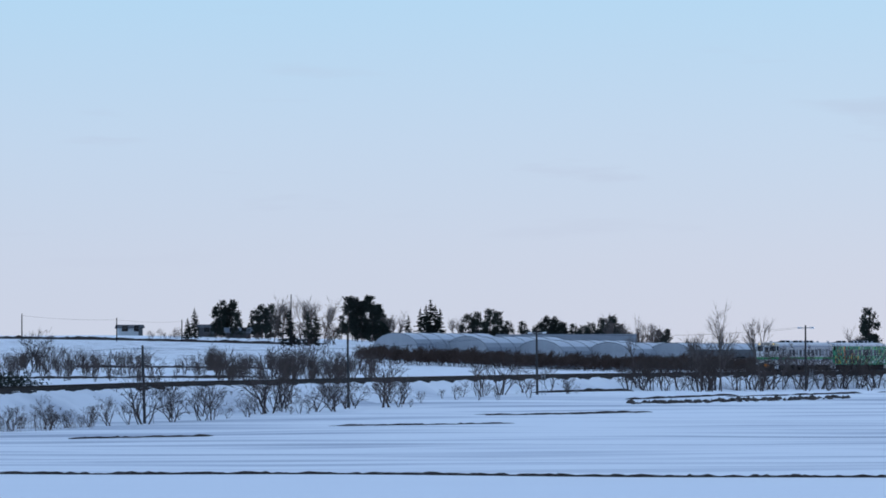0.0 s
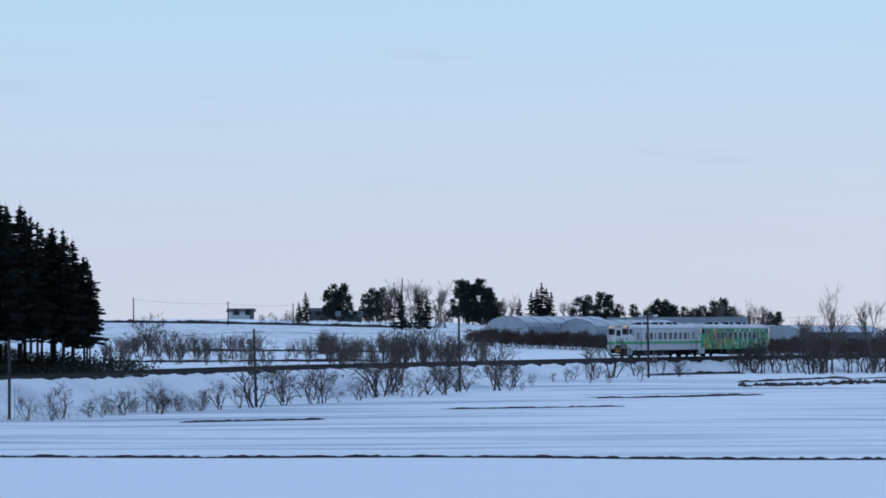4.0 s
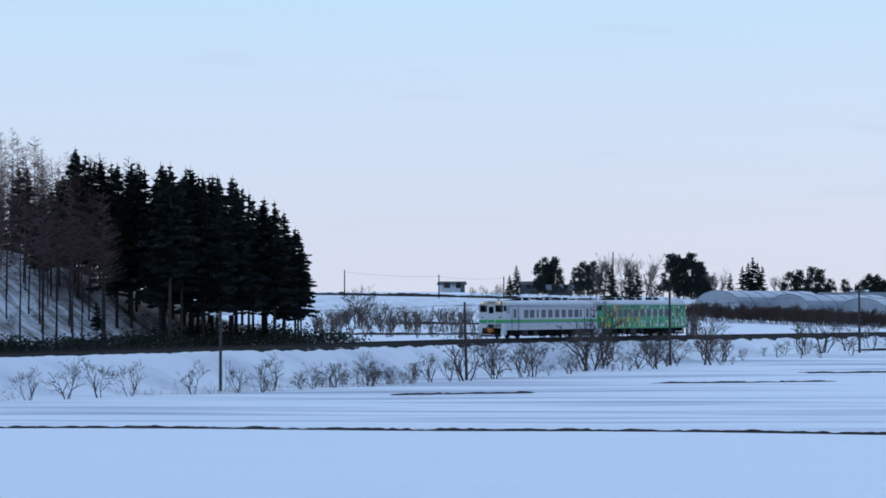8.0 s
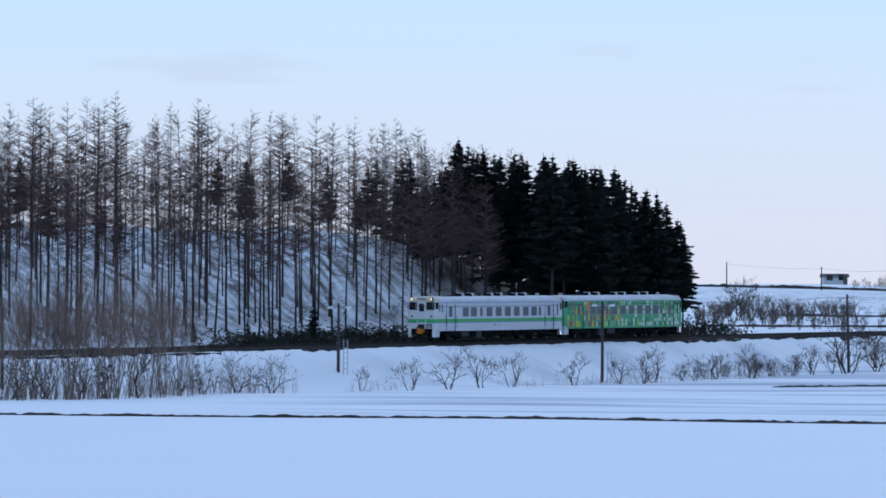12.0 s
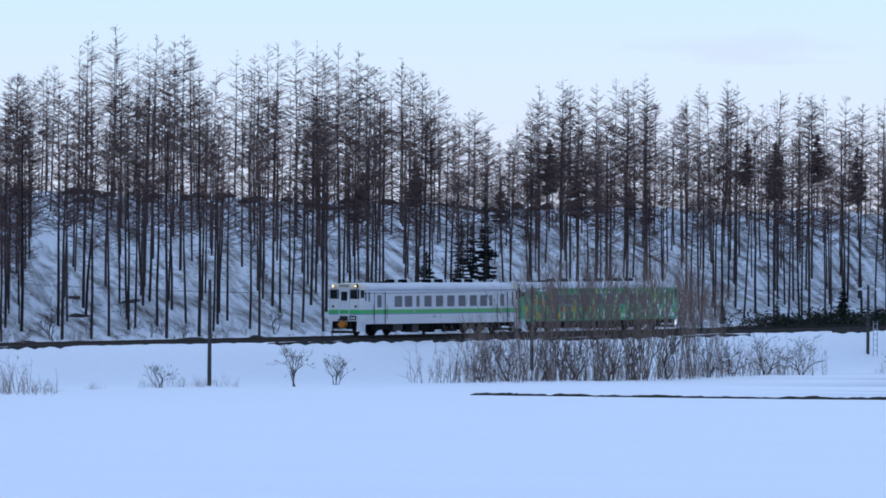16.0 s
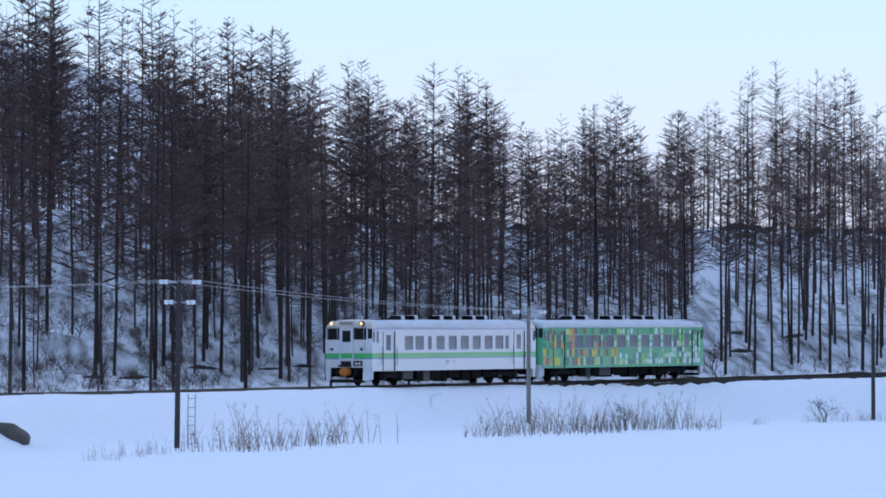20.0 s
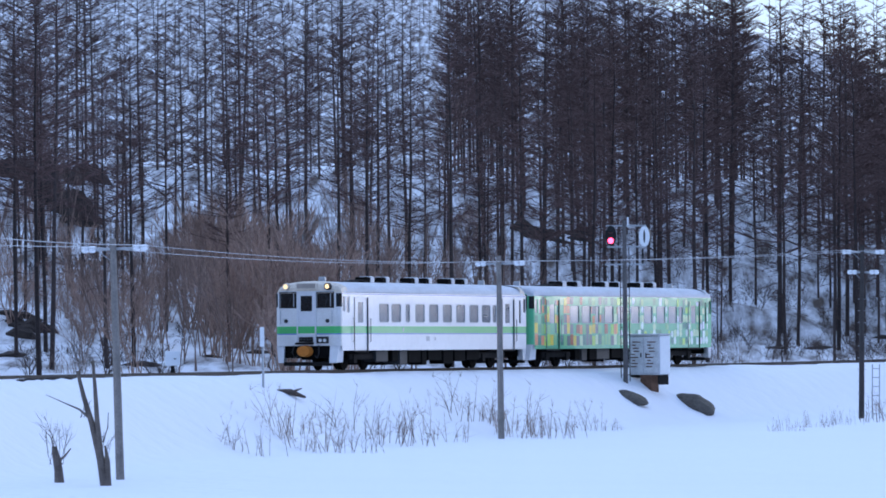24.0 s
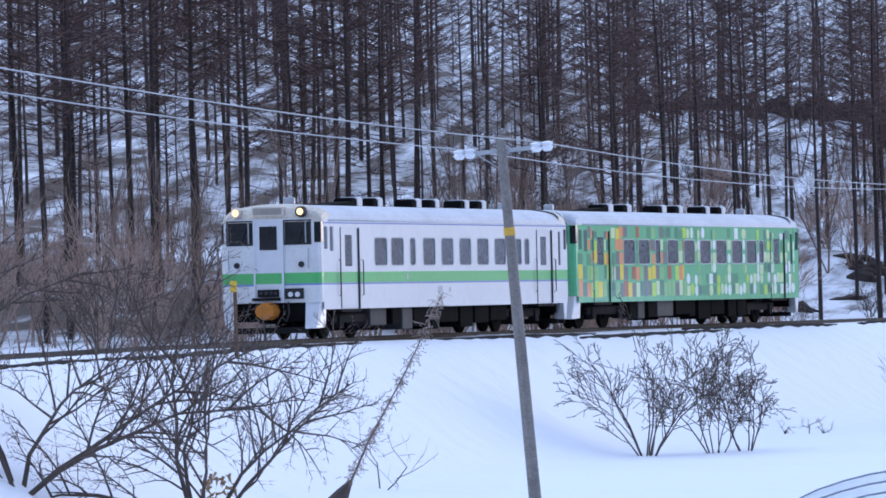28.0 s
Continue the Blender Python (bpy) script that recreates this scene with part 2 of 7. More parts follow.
        if smooth:
            me.polygons.foreach_set("use_smooth", [True] * len(self.f))
        return me


def part(name, geo, material, parent=None, label="", smooth=False):
    """Links one mesh as one object, under a thing or a part where one is given."""
    mats = material if isinstance(material, (list, tuple)) else [material]
    ob = new(name, geo if isinstance(geo, bpy.types.Mesh) else geo.mesh(name, mats, smooth))
    if parent:
        ob.parent = parent
    if label:
        ob["label"] = label
    return ob


def thing(name, label, category, group="", m=None):
    ob = tagged(new(name), label, category, group)
    ob.empty_display_size = 0.3
    if m:
        ob.matrix_basis = m
    return ob


# ---- plan: the railway line, the ground ----
P0, PSI0, KAPPA, S1 = (-88.98, 111.28), radians(-18.24), radians(0.1441), 290.0
RAD = 1 / KAPPA
CEN = (P0[0] + RAD * math.cos(PSI0), P0[1] - RAD * math.sin(PSI0))
PSI1 = PSI0 + KAPPA * S1
P1 = (CEN[0] - RAD * math.cos(PSI1), CEN[1] + RAD * math.sin(PSI1))
RAIL_S = np.array([-300, 0, 60, 133, 207, 270, 333, 417, 520, 620, 760, 3000.0])
RAIL_Z = np.array([3.6, 3.35, 2.94, 2.45, 2.58, 3.15, 3.98, 5.0, 5.75, 6.1, 6.4, 6.5])
_s = np.arange(-300, 1200, 5.0)
_k = np.hanning(15)
_z = np.convolve(np.pad(np.interp(_s, RAIL_S, RAIL_Z), 7, mode="edge"), _k / _k.sum(), mode="valid")


def rail_z(s):
    return np.interp(s, _s, _z)


def track(s, n=0.0):
    """The point s metres back along the line, n metres to its far side."""
    if s <= S1:
        p = PSI0 + KAPPA * s
        x, y = CEN[0] - RAD * math.cos(p), CEN[1] + RAD * math.sin(p)
    else:
        p = PSI1
        x, y = P1[0] + (s - S1) * math.sin(p), P1[1] + (s - S1) * math.cos(p)
    return Vector((x - n * math.cos(p), y + n * math.sin(p), float(rail_z(s)))), p


def line_coords(x, y):
    """For arrays of places: metres back along the line, and metres to its far side."""
    dx, dy = x - P1[0], y - P1[1]
    along = dx * math.sin(PSI1) + dy * math.cos(PSI1)
    n_str = -dx * math.cos(PSI1) + dy * math.sin(PSI1)
    cx, cy = x - CEN[0], y - CEN[1]
    r = np.hypot(cx, cy)
    ang = np.arctan2(cy, -cx)
    s_arc = (ang - PSI0) / KAPPA
    st = along > 0
    return np.where(st, S1 + along, s_arc), np.where(st, n_str, r - RAD)


def smooth(e0, e1, x):
    t = np.clip((x - e0) / (e1 - e0), 0, 1)
    return t * t * (3 - 2 * t)


def waves(x, y, w, seed):
    """Soft unevenness: a few crossed sines of about that wavelength."""
    r = np.random.RandomState(seed)
    z = 0
    for i in range(6):
        a, k, ph = r.uniform(0, 6.28), 6.28 / (w * r.uniform(0.6, 1.7)), r.uniform(0, 6.28)
        z = z + np.sin((x * np.cos(a) + y * np.sin(a)) * k + ph)
    return z / 6


HILL_S = np.array([-400, -100, 0, 60, 108, 145, 180, 220, 260, 300, 345, 368, 382, 394, 408, 424, 445, 900.0])
HILL_H = np.array([34, 38, 38, 36, 28, 18, 13.5, 12.2, 11.5, 11, 9.9, 9.9, 9.4, 5.9, 2.3, 0.7, 0.0, 0.0])
HILL_N = np.array([130, 130, 130, 130, 125, 105, 75, 55, 52, 52, 48, 38, 32, 28, 26, 26, 26, 40.0])


def ground(x, y):
    """Height of the ground at arrays of places."""
    x, y = np.asarray(x, float), np.asarray(y, float)
    d = np.hypot(x, y)
    s, n = line_coords(x, y)
    sc = np.clip(s, -250, 900)
    rz = rail_z(sc)
    field = 0.000055 * np.clip(y - 310, 0, 260) ** 2 * smooth(-0.3, 0.0, np.arctan2(x, np.maximum(y, 1))) + 0.12 * waves(x, y, 45, 3) * smooth(20, 90, d)
    field = np.minimum(field, rz - 0.6)
    # near side: from the bed's shoulder down to the field
    lip = 0.11 + 0.30 * smooth(150, 300, sc) + 0.06 * waves(x, y, 9, 21)
    w = np.clip((rz - 0.3 - field) * 2.2, 2, 30)
    near = field + (rz - lip - field) * (1 - smooth(0, 1, (-n - 1.9) / w))
    # far side: a narrow ditch, then the hill
    hh, hn = np.interp(sc, HILL_S, HILL_H), np.interp(sc, HILL_S, HILL_N)
    u = np.clip((n - 7) / hn, 0, 1)
    hill = hh * (0.35 * u + 0.65 * u * u * (3 - 2 * u)) + smooth(8, 30, n) * 0.7 * waves(x, y, 17, 5) * smooth(0.5, 4, hh)
    back = np.clip(n - 12, 0, 700)
    plain = smooth(330, 430, sc) * (0.021 * np.minimum(back, 280) + 0.008 * np.clip(back - 280, 0, 350) + 0.3 * waves(x, y, 60, 8) * smooth(15, 60, n))
    far = rz - 0.5 - 0.35 * smooth(2.4, 4.0, n) * (1 - smooth(5.5, 9, n)) + hill + plain
    z = np.where(n > 0, far, near)
    live = (s > -320) & (s < 1100)
    # well off the line the land levels out
    off = smooth(-200, -300, s) * (d > 60)
    z = np.where(live, z * (1 - off) + np.where(n > 0, 30.0, 0.0) * off, np.where(n > 40, 12.0, 0.0))
    # far ridge behind the forest
    az = np.degrees(np.arctan2(x, y))
    ridge = np.interp(az, [-60, -45, -38, -31, -27, -24.6, -23.2, -22.3, -21], [45, 95, 108, 98, 78, 66, 56, 28, 0])
    z = z + 0.0056 * np.clip(d - 600, 0, 520) * smooth(2.0, -1.5, az) * smooth(-14, -9, az) * (y > 0)
    # unseen ridge, dark as if wooded, added east of the plain for the railcars to reflect
    z = z + smooth(500, 800, d) * smooth(17, 30, az) * smooth(95, 70, az) * (42 + 10 * waves(x, y, 160, 12)) * (y > -300)
    z = z + smooth(650, 1500, d) * ridge * (1 + 0.12 * waves(x, y, 160, 11)) * (y > 0)
    return z


def gz(x, y):
    return float(ground(np.array([x]), np.array([y]))[0])


def at(bearing, dist, dz=0.0):
    """A place on the ground by its bearing in degrees and distance in metres from the viewpoint."""
    b = radians(bearing)
    x, y = dist * math.sin(b), dist * math.cos(b)
    return Vector((x, y, gz(x, y) + dz))


def mesh_np(name, v, f, mat, smooth_faces=False):
    """A mesh from arrays of vertices and of equal faces."""
    me = bpy.data.meshes.new(name)
    k = f.shape[1]
    me.vertices.add(len(v))
    me.vertices.foreach_set("co", np.ascontiguousarray(v, dtype=np.float32).ravel())
    me.loops.add(f.size)
    me.loops.foreach_set("vertex_index", np.ascontiguousarray(f, dtype=np.int32).ravel())
    me.polygons.add(len(f))
    me.polygons.foreach_set("loop_start", np.arange(len(f), dtype=np.int32) * k)
    me.update(calc_edges=True)
    if smooth_faces:
        me.polygons.foreach_set("use_smooth", np.ones(len(f), dtype=bool))
    me.materials.append(mat)
    return me


def build_ground():
    az = np.radians(np.concatenate([np.arange(-48, 9.01, 0.24), np.arange(14, 311, 5.0)]))
    d = np.concatenate([np.array([0.03, 2.5, 5.0]), np.arange(8, 110, 3.0), np.arange(110, 520, 1.6), np.arange(520, 800, 3.0), np.geomspace(800, 4800, 26)])
    A, D = np.meshgrid(az, d)
    X, Y = D * np.sin(A), D * np.cos(A)
    X = X + 0.6 * np.exp(-D)
    Z = ground(X, Y)
    nr, nc = A.shape
    v = np.stack([X, Y, Z], -1).reshape(-1, 3)
    i, j = np.meshgrid(np.arange(nr - 1), np.arange(nc), indexing="ij")
    j2 = (j + 1) % nc
    f = np.stack([i * nc + j, i * nc + j2, (i + 1) * nc + j2, (i + 1) * nc + j], -1).reshape(-1, 4)[:, ::-1]
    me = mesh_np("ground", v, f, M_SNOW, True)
    s, n = line_coords(X, Y)
    hh = np.interp(np.clip(s, -250, 900), HILL_S, HILL_H)
    # cover holds leaf fall and brush, and stands in for shade under the trees
    cover = (0.305 + 0.10 * smooth(50, 30, s) + 0.05 * smooth(90, 150, s) - 0.04 * smooth(222, 240, s)) * smooth(4, 14, n) * smooth(0.3, 3, hh) * (s < 440) + 0.05 * smooth(0.3, 3, hh)
    cover = cover + 0.2 * np.exp(-((n - 5.5) / 2.5) ** 2) * smooth(120, 240, s) * smooth(430, 390, s)
    cover = np.where(np.hypot(X, Y) > 700, np.where(Z > 25, 0.44, 0.1), cover) + 0.02 * smooth(310, 345, s) * smooth(420, 395, s) * smooth(12, 16, n) * smooth(60, 40, n)
    cover = cover + 0.22 * smooth(400, 440, s) * smooth(6, 14, n) * smooth(330, 200, n)
    # extra cover paints the wood's shade onto the steep slope
    cover = cover + 0.10 * smooth(-32.5, -36.0, np.degrees(A)) * smooth(9, 16, n) * (s < 200) * (D < 600)
    # dark colour on the unseen east ridge, to dim what the train reflects
    cover = np.where((A > 0.22) & (A < 2.2) & (np.hypot(X, Y) > 520), 0.8, cover)
    at_ = me.attributes.new("cover", 'FLOAT', 'POINT')
    at_.data.foreach_set("value", cover.astype(np.float32).ravel())
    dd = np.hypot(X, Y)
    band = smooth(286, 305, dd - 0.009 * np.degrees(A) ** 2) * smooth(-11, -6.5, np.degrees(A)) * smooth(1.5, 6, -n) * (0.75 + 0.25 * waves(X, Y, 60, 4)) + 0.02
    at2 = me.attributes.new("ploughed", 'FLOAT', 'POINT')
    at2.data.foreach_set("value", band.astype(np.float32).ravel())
    return tagged(new("ground", me), "snow-covered fields rising to a wooded snowy hillside", "ground", kind="structure")


build_ground()


def strip(name, s0, s1, step, profile, mat, label, category):
    """A body drawn along the line: profile is a list of (n, dz)."""
    g = Geo()
    rings = []
    s = s0
    while s <= s1:
        p, psi = track(s)
        rings.append([(p.x - n * math.cos(psi), p.y + n * math.sin(psi), p.z + dz) for n, dz in profile])
        s += step
    g.loft(rings)
    return tagged(part(name, g, mat), label, category, kind="structure")


strip("ballast_bed", -70, 900, 5, [(-1.7, -0.75), (2.3, -0.75), (1.5, -0.17), (-1.2, -0.17)], M_BALLAST, "dark stone ballast bed of a single railway line", "track bed")
strip("rail", -70, 900, 3, [(-0.57, -0.17), (-0.50, -0.17), (-0.50, 0.0), (-0.57, 0.0)], M_RAIL, "rust-brown steel running rail on the ballast", "rail")
strip("rail", -70, 900, 3, [(0.50, -0.17), (0.57, -0.17), (0.57, 0.0), (0.50, 0.0)], M_RAIL, "rust-brown steel running rail on the ballast", "rail")


# ---- the train: two diesel railcars ----
FRONT_T = np.array([0, 3, 8, 12, 17, 21, 25, 28.0])
FRONT_S = np.array([580.5, 518.3, 414.2, 331.2, 226.5, 142.7, 59.8, -0.35])
M_WHITE = node_mat("railcar_white_paint", (0.70, 0.71, 0.73), 0.38, var=0.06, scale=0.5, spec=0.4, coat=0.8)
M_CREAM = node_mat("railcar_grimy_front", (0.68, 0.60, 0.50), 0.5, var=0.25, scale=1.1)
M_FRONT = node_mat("railcar_worn_white_front", (0.70, 0.68, 0.645), 0.45, var=0.10, scale=1.6, second=(0.78, 0.78, 0.78))
M_STRIPE = node_mat("railcar_green_band", (0.06, 0.48, 0.14), 0.4, var=0.08, scale=0.5, coat=0.8)
M_BLUE = node_mat("railcar_blue_line", (0.16, 0.24, 0.52), 0.4, var=0.1, coat=0.8)
M_MINT = node_mat("railcar_mint_paint", (0.08, 0.46, 0.225), 0.5, var=0.12, scale=0.5, spec=0.15, coat=1.0, coat_ior=1.5)
M_ROOFW = node_mat("railcar_pale_roof", (0.60, 0.62, 0.66), 0.6, var=0.15, scale=0.7)
M_BLACK = node_mat("underfloor_black", (0.007, 0.007, 0.007), 0.95, var=0.5, scale=2, spec=0.08)
M_UNDER = node_mat("underfloor_grey", (0.018, 0.017, 0.017), 0.9, var=0.5, scale=2, spec=0.12)
M_CABGREY = node_mat("equipment_grey", (0.05, 0.052, 0.054), 0.7, var=0.35, scale=2)
M_GASKET = node_mat("rubber_gasket", (0.03, 0.03, 0.032), 0.7, var=0.2)
M_FRAMEGREY = node_mat("window_frame_grey", (0.40, 0.41, 0.43), 0.5, var=0.15)
M_HOOD = node_mat("vent_hood_grey", (0.62, 0.64, 0.67), 0.5, var=0.12)
M_BLIND = node_mat("destination_blind", (0.36, 0.31, 0.27), 0.5, var=0.2, scale=3)
M_ORANGE = node_mat("orange_cover", (0.62, 0.20, 0.03), 0.6, var=0.2, scale=4)
M_LAMP = node_mat("lit_headlamp", (0.55, 0.38, 0.15), 0.3, var=0.02, emit=(1.0, 0.76, 0.40, 1.0))
M_LENS = node_mat("lamp_glass", (0.75, 0.76, 0.74), 0.15, var=0.05, spec=0.6)


def glass_mat(name, tint, rough=0.06, ior=1.5):
    m = node_mat(name, tint, rough, var=0.3, scale=0.7, spec=0.6, coat=1.0, coat_ior=ior)
    m.node_tree.nodes["Principled BSDF"].inputs["IOR"].default_value = ior
    return m


M_GLASS = glass_mat("side_window_glass", (0.20, 0.21, 0.23), 0.06, 1.8)
M_DARKGLASS = glass_mat("cab_window_glass", (0.012, 0.015, 0.017), 0.04, 1.33)

HALF, SIDE, SILL, EAVE = 10.4, 1.45, 0.92, 3.17
# side openings from the car's front end: start, end, bottom, top
SIDE_WINDOWS = [(4.15, 5.1, 1.98, 2.72), (5.45, 6.4, 1.98, 2.72), (6.95, 7.35, 1.98, 2.72), (8.0, 8.95, 1.98, 2.72), (9.5, 10.45, 1.98, 2.72),
                (11.0, 11.95, 1.98, 2.72), (12.5, 13.45, 1.98, 2.72), (14.0, 14.95, 1.98, 2.72), (15.4, 16.35, 1.98, 2.72), (16.65, 17.05, 1.98, 2.72)]
SMALL_WINDOWS = [(0.36, 0.62, 2.42, 3.02), (0.78, 1.05, 2.36, 3.02), (19.75, 19.95, 1.95, 2.95), (20.25, 20.5, 2.42, 3.02)]
SIDE_DOORS = [(1.55, 2.95), (17.75, 19.15)]


def holed_wall(geo, us, vs, place, slot_of, holes, depth):
    """A wall of cells between the lines us and vs, cut by holes with reveals."""
    ue = sorted(set(us) | {h[0] for h in holes} | {h[1] for h in holes})
    ve = sorted(set(vs) | {h[2] for h in holes} | {h[3] for h in holes})
    for i in range(len(ue) - 1):
        for j in range(len(ve) - 1):
            a, b, c, d = ue[i], ue[i + 1], ve[j], ve[j + 1]
            mu, mv = (a + b) / 2, (c + d) / 2
            if any(h[0] < mu < h[1] and h[2] < mv < h[3] for h in holes):
                continue
            geo.add([place(a, c, 0), place(b, c, 0), place(b, d, 0), place(a, d, 0)], [(0, 1, 2, 3)], slot_of(mu, mv))
    for a, b, c, d in holes:
        q = [(a, c), (b, c), (b, d), (a, d)]
        for k in range(4):
            p, r = q[k], q[(k + 1) % 4]
            geo.add([place(*p, 0), place(*r, 0), place(*r, depth), place(*p, depth)], [(0, 1, 2, 3)], slot_of((a + b) / 2, (c + d) / 2))


def slab(place, a, b, c, d, k0, k1, geo=None):
    """A flat body on a wall: from depth k0 to depth k1."""
    g = geo or Geo()
    v = [place(u, w, k) for k in (k0, k1) for u, w in ((a, c), (b, c), (b, d), (a, d))]
    return g.add(v, [(0, 1, 2, 3), (7, 6, 5, 4), (0, 4, 5, 1), (1, 5, 6, 2), (2, 6, 7, 3), (3, 7, 4, 0)])


def frame_slab(place, a, b, c, d, w, k0, k1):
    g = Geo()
    for q in ((a - w, a, c - w, d + w), (b, b + w, c - w, d + w), (a, b, c - w, c), (a, b, d, d + w)):
        slab(place, *q, k0, k1, g)
    return g


def round_frame(place, a, b, c, d, w, r):
    """A window surround with rounded inner corners, a little proud of the wall."""
    inner, outer = [], []
    for cx, cy, q in ((b - r, d - r, 0), (a + r, d - r, 1), (a + r, c + r, 2), (b - r, c + r, 3)):
        for k in range(4):
            t = (q + k / 3) * math.pi / 2
            inner.append((cx + r * math.cos(t), cy + r * math.sin(t)))
            outer.append((cx + (r + w) * math.cos(t), cy + (r + w) * math.sin(t)))
    g = Geo()
    n = len(inner)
    v = [place(*p, -0.008) for p in inner] + [place(*p, -0.008) for p in outer] + [place(*p, 0.022) for p in inner] + [place(*p, 0.001) for p in outer]
    f = []
    for i in range(n):
        k = (i + 1) % n
        f += [(i, k, n + k, n + i), (2 * n + i, 2 * n + k, k, i), (n + i, n + k, 3 * n + k, 3 * n + i)]
    g.add(v, f)
    # corner fillets behind the surround
    for (x, y), q in (((b, d), 0), ((a, d), 1), ((a, c), 2), ((b, c), 3)):
        arc = [place(*inner[q * 4 + k], 0.0) for k in range(4)]
        g.add([place(x, y, 0.0)] + arc, [(0, 1, 2), (0, 2, 3), (0, 3, 4)])
    return g


def bogie(parent, x):
    b = part("bogie", Geo().bevel_box(x - 1.55, x + 1.55, 0.95, 1.1, 0.42, 0.68, 0.04).bevel_box(x - 1.55, x + 1.55, -1.1, -0.95, 0.42, 0.68, 0.04)
             .box(x - 0.25, x + 0.25, -1.0, 1.0, 0.5, 0.85).box(x - 1.25, x - 0.95, 0.93, 1.16, 0.28, 0.62).box(x + 0.95, x + 1.25, 0.93, 1.16, 0.28, 0.62)
             .tube([(x - 0.2, 1.05, 0.7), (x - 0.2, 1.05, 0.95)], [0.14, 0.14], 8).tube([(x + 0.2, 1.05, 0.7), (x + 0.2, 1.05, 0.95)], [0.14, 0.14], 8), M_UNDER, parent)
    for dx in (-1.05, 1.05):
        for y0, y1 in ((0.50, 0.63), (-0.63, -0.50)):
            g = Geo().tube([(x + dx, y0, 0.43), (x + dx, y1, 0.43)], [0.43, 0.43], 20)
            g.tube([(x + dx, y1, 0.43), (x + dx, y1 + 0.04 * (1 if y1 > 0 else -1), 0.43)], [0.17, 0.14], 12)
            part("wheel", g, M_BLACK, b)
    return b


def car_end(car, sgn, mats, front):
    """Cab end with gangway door, windscreens, lamps, pilot and coupler."""
    X = sgn * HALF
    place = lambda u, v, k: (X - sgn * k, u * sgn, v)
    g = Geo()
    holes = [(-1.19, -0.46, 2.58, 3.18), (0.46, 1.19, 2.58, 3.18)]
    holed_wall(g, [-1.2, -0.4, 0.4, 1.2], [1.0, 1.46, 1.51, 1.80, 2.58, 3.25], place, mats["slot_front"], holes, 0.05)
    # rounded corners
    for w in (-1, 1):
        arc = [(X - sgn * 0.28 * (1 - math.cos(a)), (1.2 + 0.25 * math.sin(a)) * w) for a in (0, 0.4, 0.8, 1.2, 1.5708)]
        zs = [1.0, 1.46, 1.51, 1.80, 2.58, 3.17]
        for i in range(4):
            for j in range(5):
                (x0, y0), (x1, y1) = arc[i], arc[i + 1]
                g.add([(x0, y0, zs[j]), (x1, y1, zs[j]), (x1, y1, zs[j + 1]), (x0, y0, zs[j + 1])], [(0, 1, 2, 3)], mats["slot_front"](9, (zs[j] + zs[j + 1]) / 2))
        cg = Geo()
        for i in range(1, 4):
            (x0, y0), (x1, y1) = arc[i], arc[i + 1]
            o = 0.008
            p0, p1 = (x0 + sgn * o, y0 + w * o), (x1 + sgn * o, y1 + w * o)
            cg.add([(*p0, 2.6), (*p1, 2.6), (*p1, 3.15), (*p0, 3.15)], [(0, 1, 2, 3)])
        part("corner_window", cg, M_DARKGLASS, car)
    part("cab_front", g, mats["front"], car, mats["front_label"])
    for a, b in ((-1.19, -0.46), (0.46, 1.19)):
        ws = part("windscreen", slab(place, a, b, 2.58, 3.18, 0.03, 0.05), M_DARKGLASS, car)
        part("gasket", frame_slab(place, a + 0.0, b, 2.58, 3.18, 0.035, -0.012, 0.0), M_GASKET, ws)
        part("wiper", Geo().tube([place((a + b) / 2, 2.56, -0.03), place((a + b) / 2 + 0.12, 2.95, -0.03)], [0.012, 0.01], 4), M_GASKET, ws)
        part("window_post", slab(place, (a + b) / 2 + 0.22, (a + b) / 2 + 0.25, 2.6, 3.16, 0.0, 0.03), M_STEEL, ws)
    d = part("gangway_door", slab(place, -0.38, 0.38, 1.02, 3.18, -0.035, 0.0), mats["door"], car)
    part("door_stripe", slab(place, -0.382, 0.382, 1.51, 1.80, -0.039, -0.03), mats["band"], d)
    part("door_window", slab(place, -0.25, 0.25, 2.42, 3.05, -0.05, -0.034), M_DARKGLASS, d)
    part("door_frame", frame_slab(place, -0.38, 0.38, 1.05, 3.18, 0.05, -0.06, 0.0), mats["door"], d)
    # brow over the windscreens with destination panel and headlamps
    rings = []
    for k, (dx, zt) in enumerate(((0.0, 3.25), (-0.02, 3.42), (-0.10, 3.55), (-0.26, 3.63), (-0.6, 3.66))):
        pts = []
        for i in range(13):
            a = -math.pi / 2 + math.pi * i / 12
            y = math.sin(a) * 1.45
            z = 3.17 + (zt - 3.17) * max(0.0, math.cos(a)) ** 0.55
            pts.append((X + sgn * (dx - 0.28 * abs(math.sin(a)) ** 3), y, z))
        rings.append(pts)
    bg_ = Geo()
    for r in range(len(rings) - 1):
        for i in range(12):
            bg_.add([rings[r][i], rings[r][i + 1], rings[r + 1][i + 1], rings[r + 1][i]], [(0, 1, 2, 3)])
    bg_.add(rings[0] + [(X, 1.2, 3.16), (X, -1.2, 3.16)], [tuple(range(15))])
    part("cab_brow", bg_, mats["brow"], car, mats["brow_label"], smooth=True)
    dest = part("destination_panel", slab(place, -0.46, 0.46, 3.33, 3.57, -0.07, 0.08), M_CREAM, car)
    part("panel_glass", slab(place, -0.41, 0.41, 3.36, 3.54, -0.076, -0.06), M_BLIND, dest)
    for y in (-0.93, 0.93):
        hl = part("headlight", Geo().tube([place(y, 3.43, 0.12), place(y, 3.43, -0.05)], [0.15, 0.14], 14), M_GASKET if front and y > 0 else mats["brow"], car)
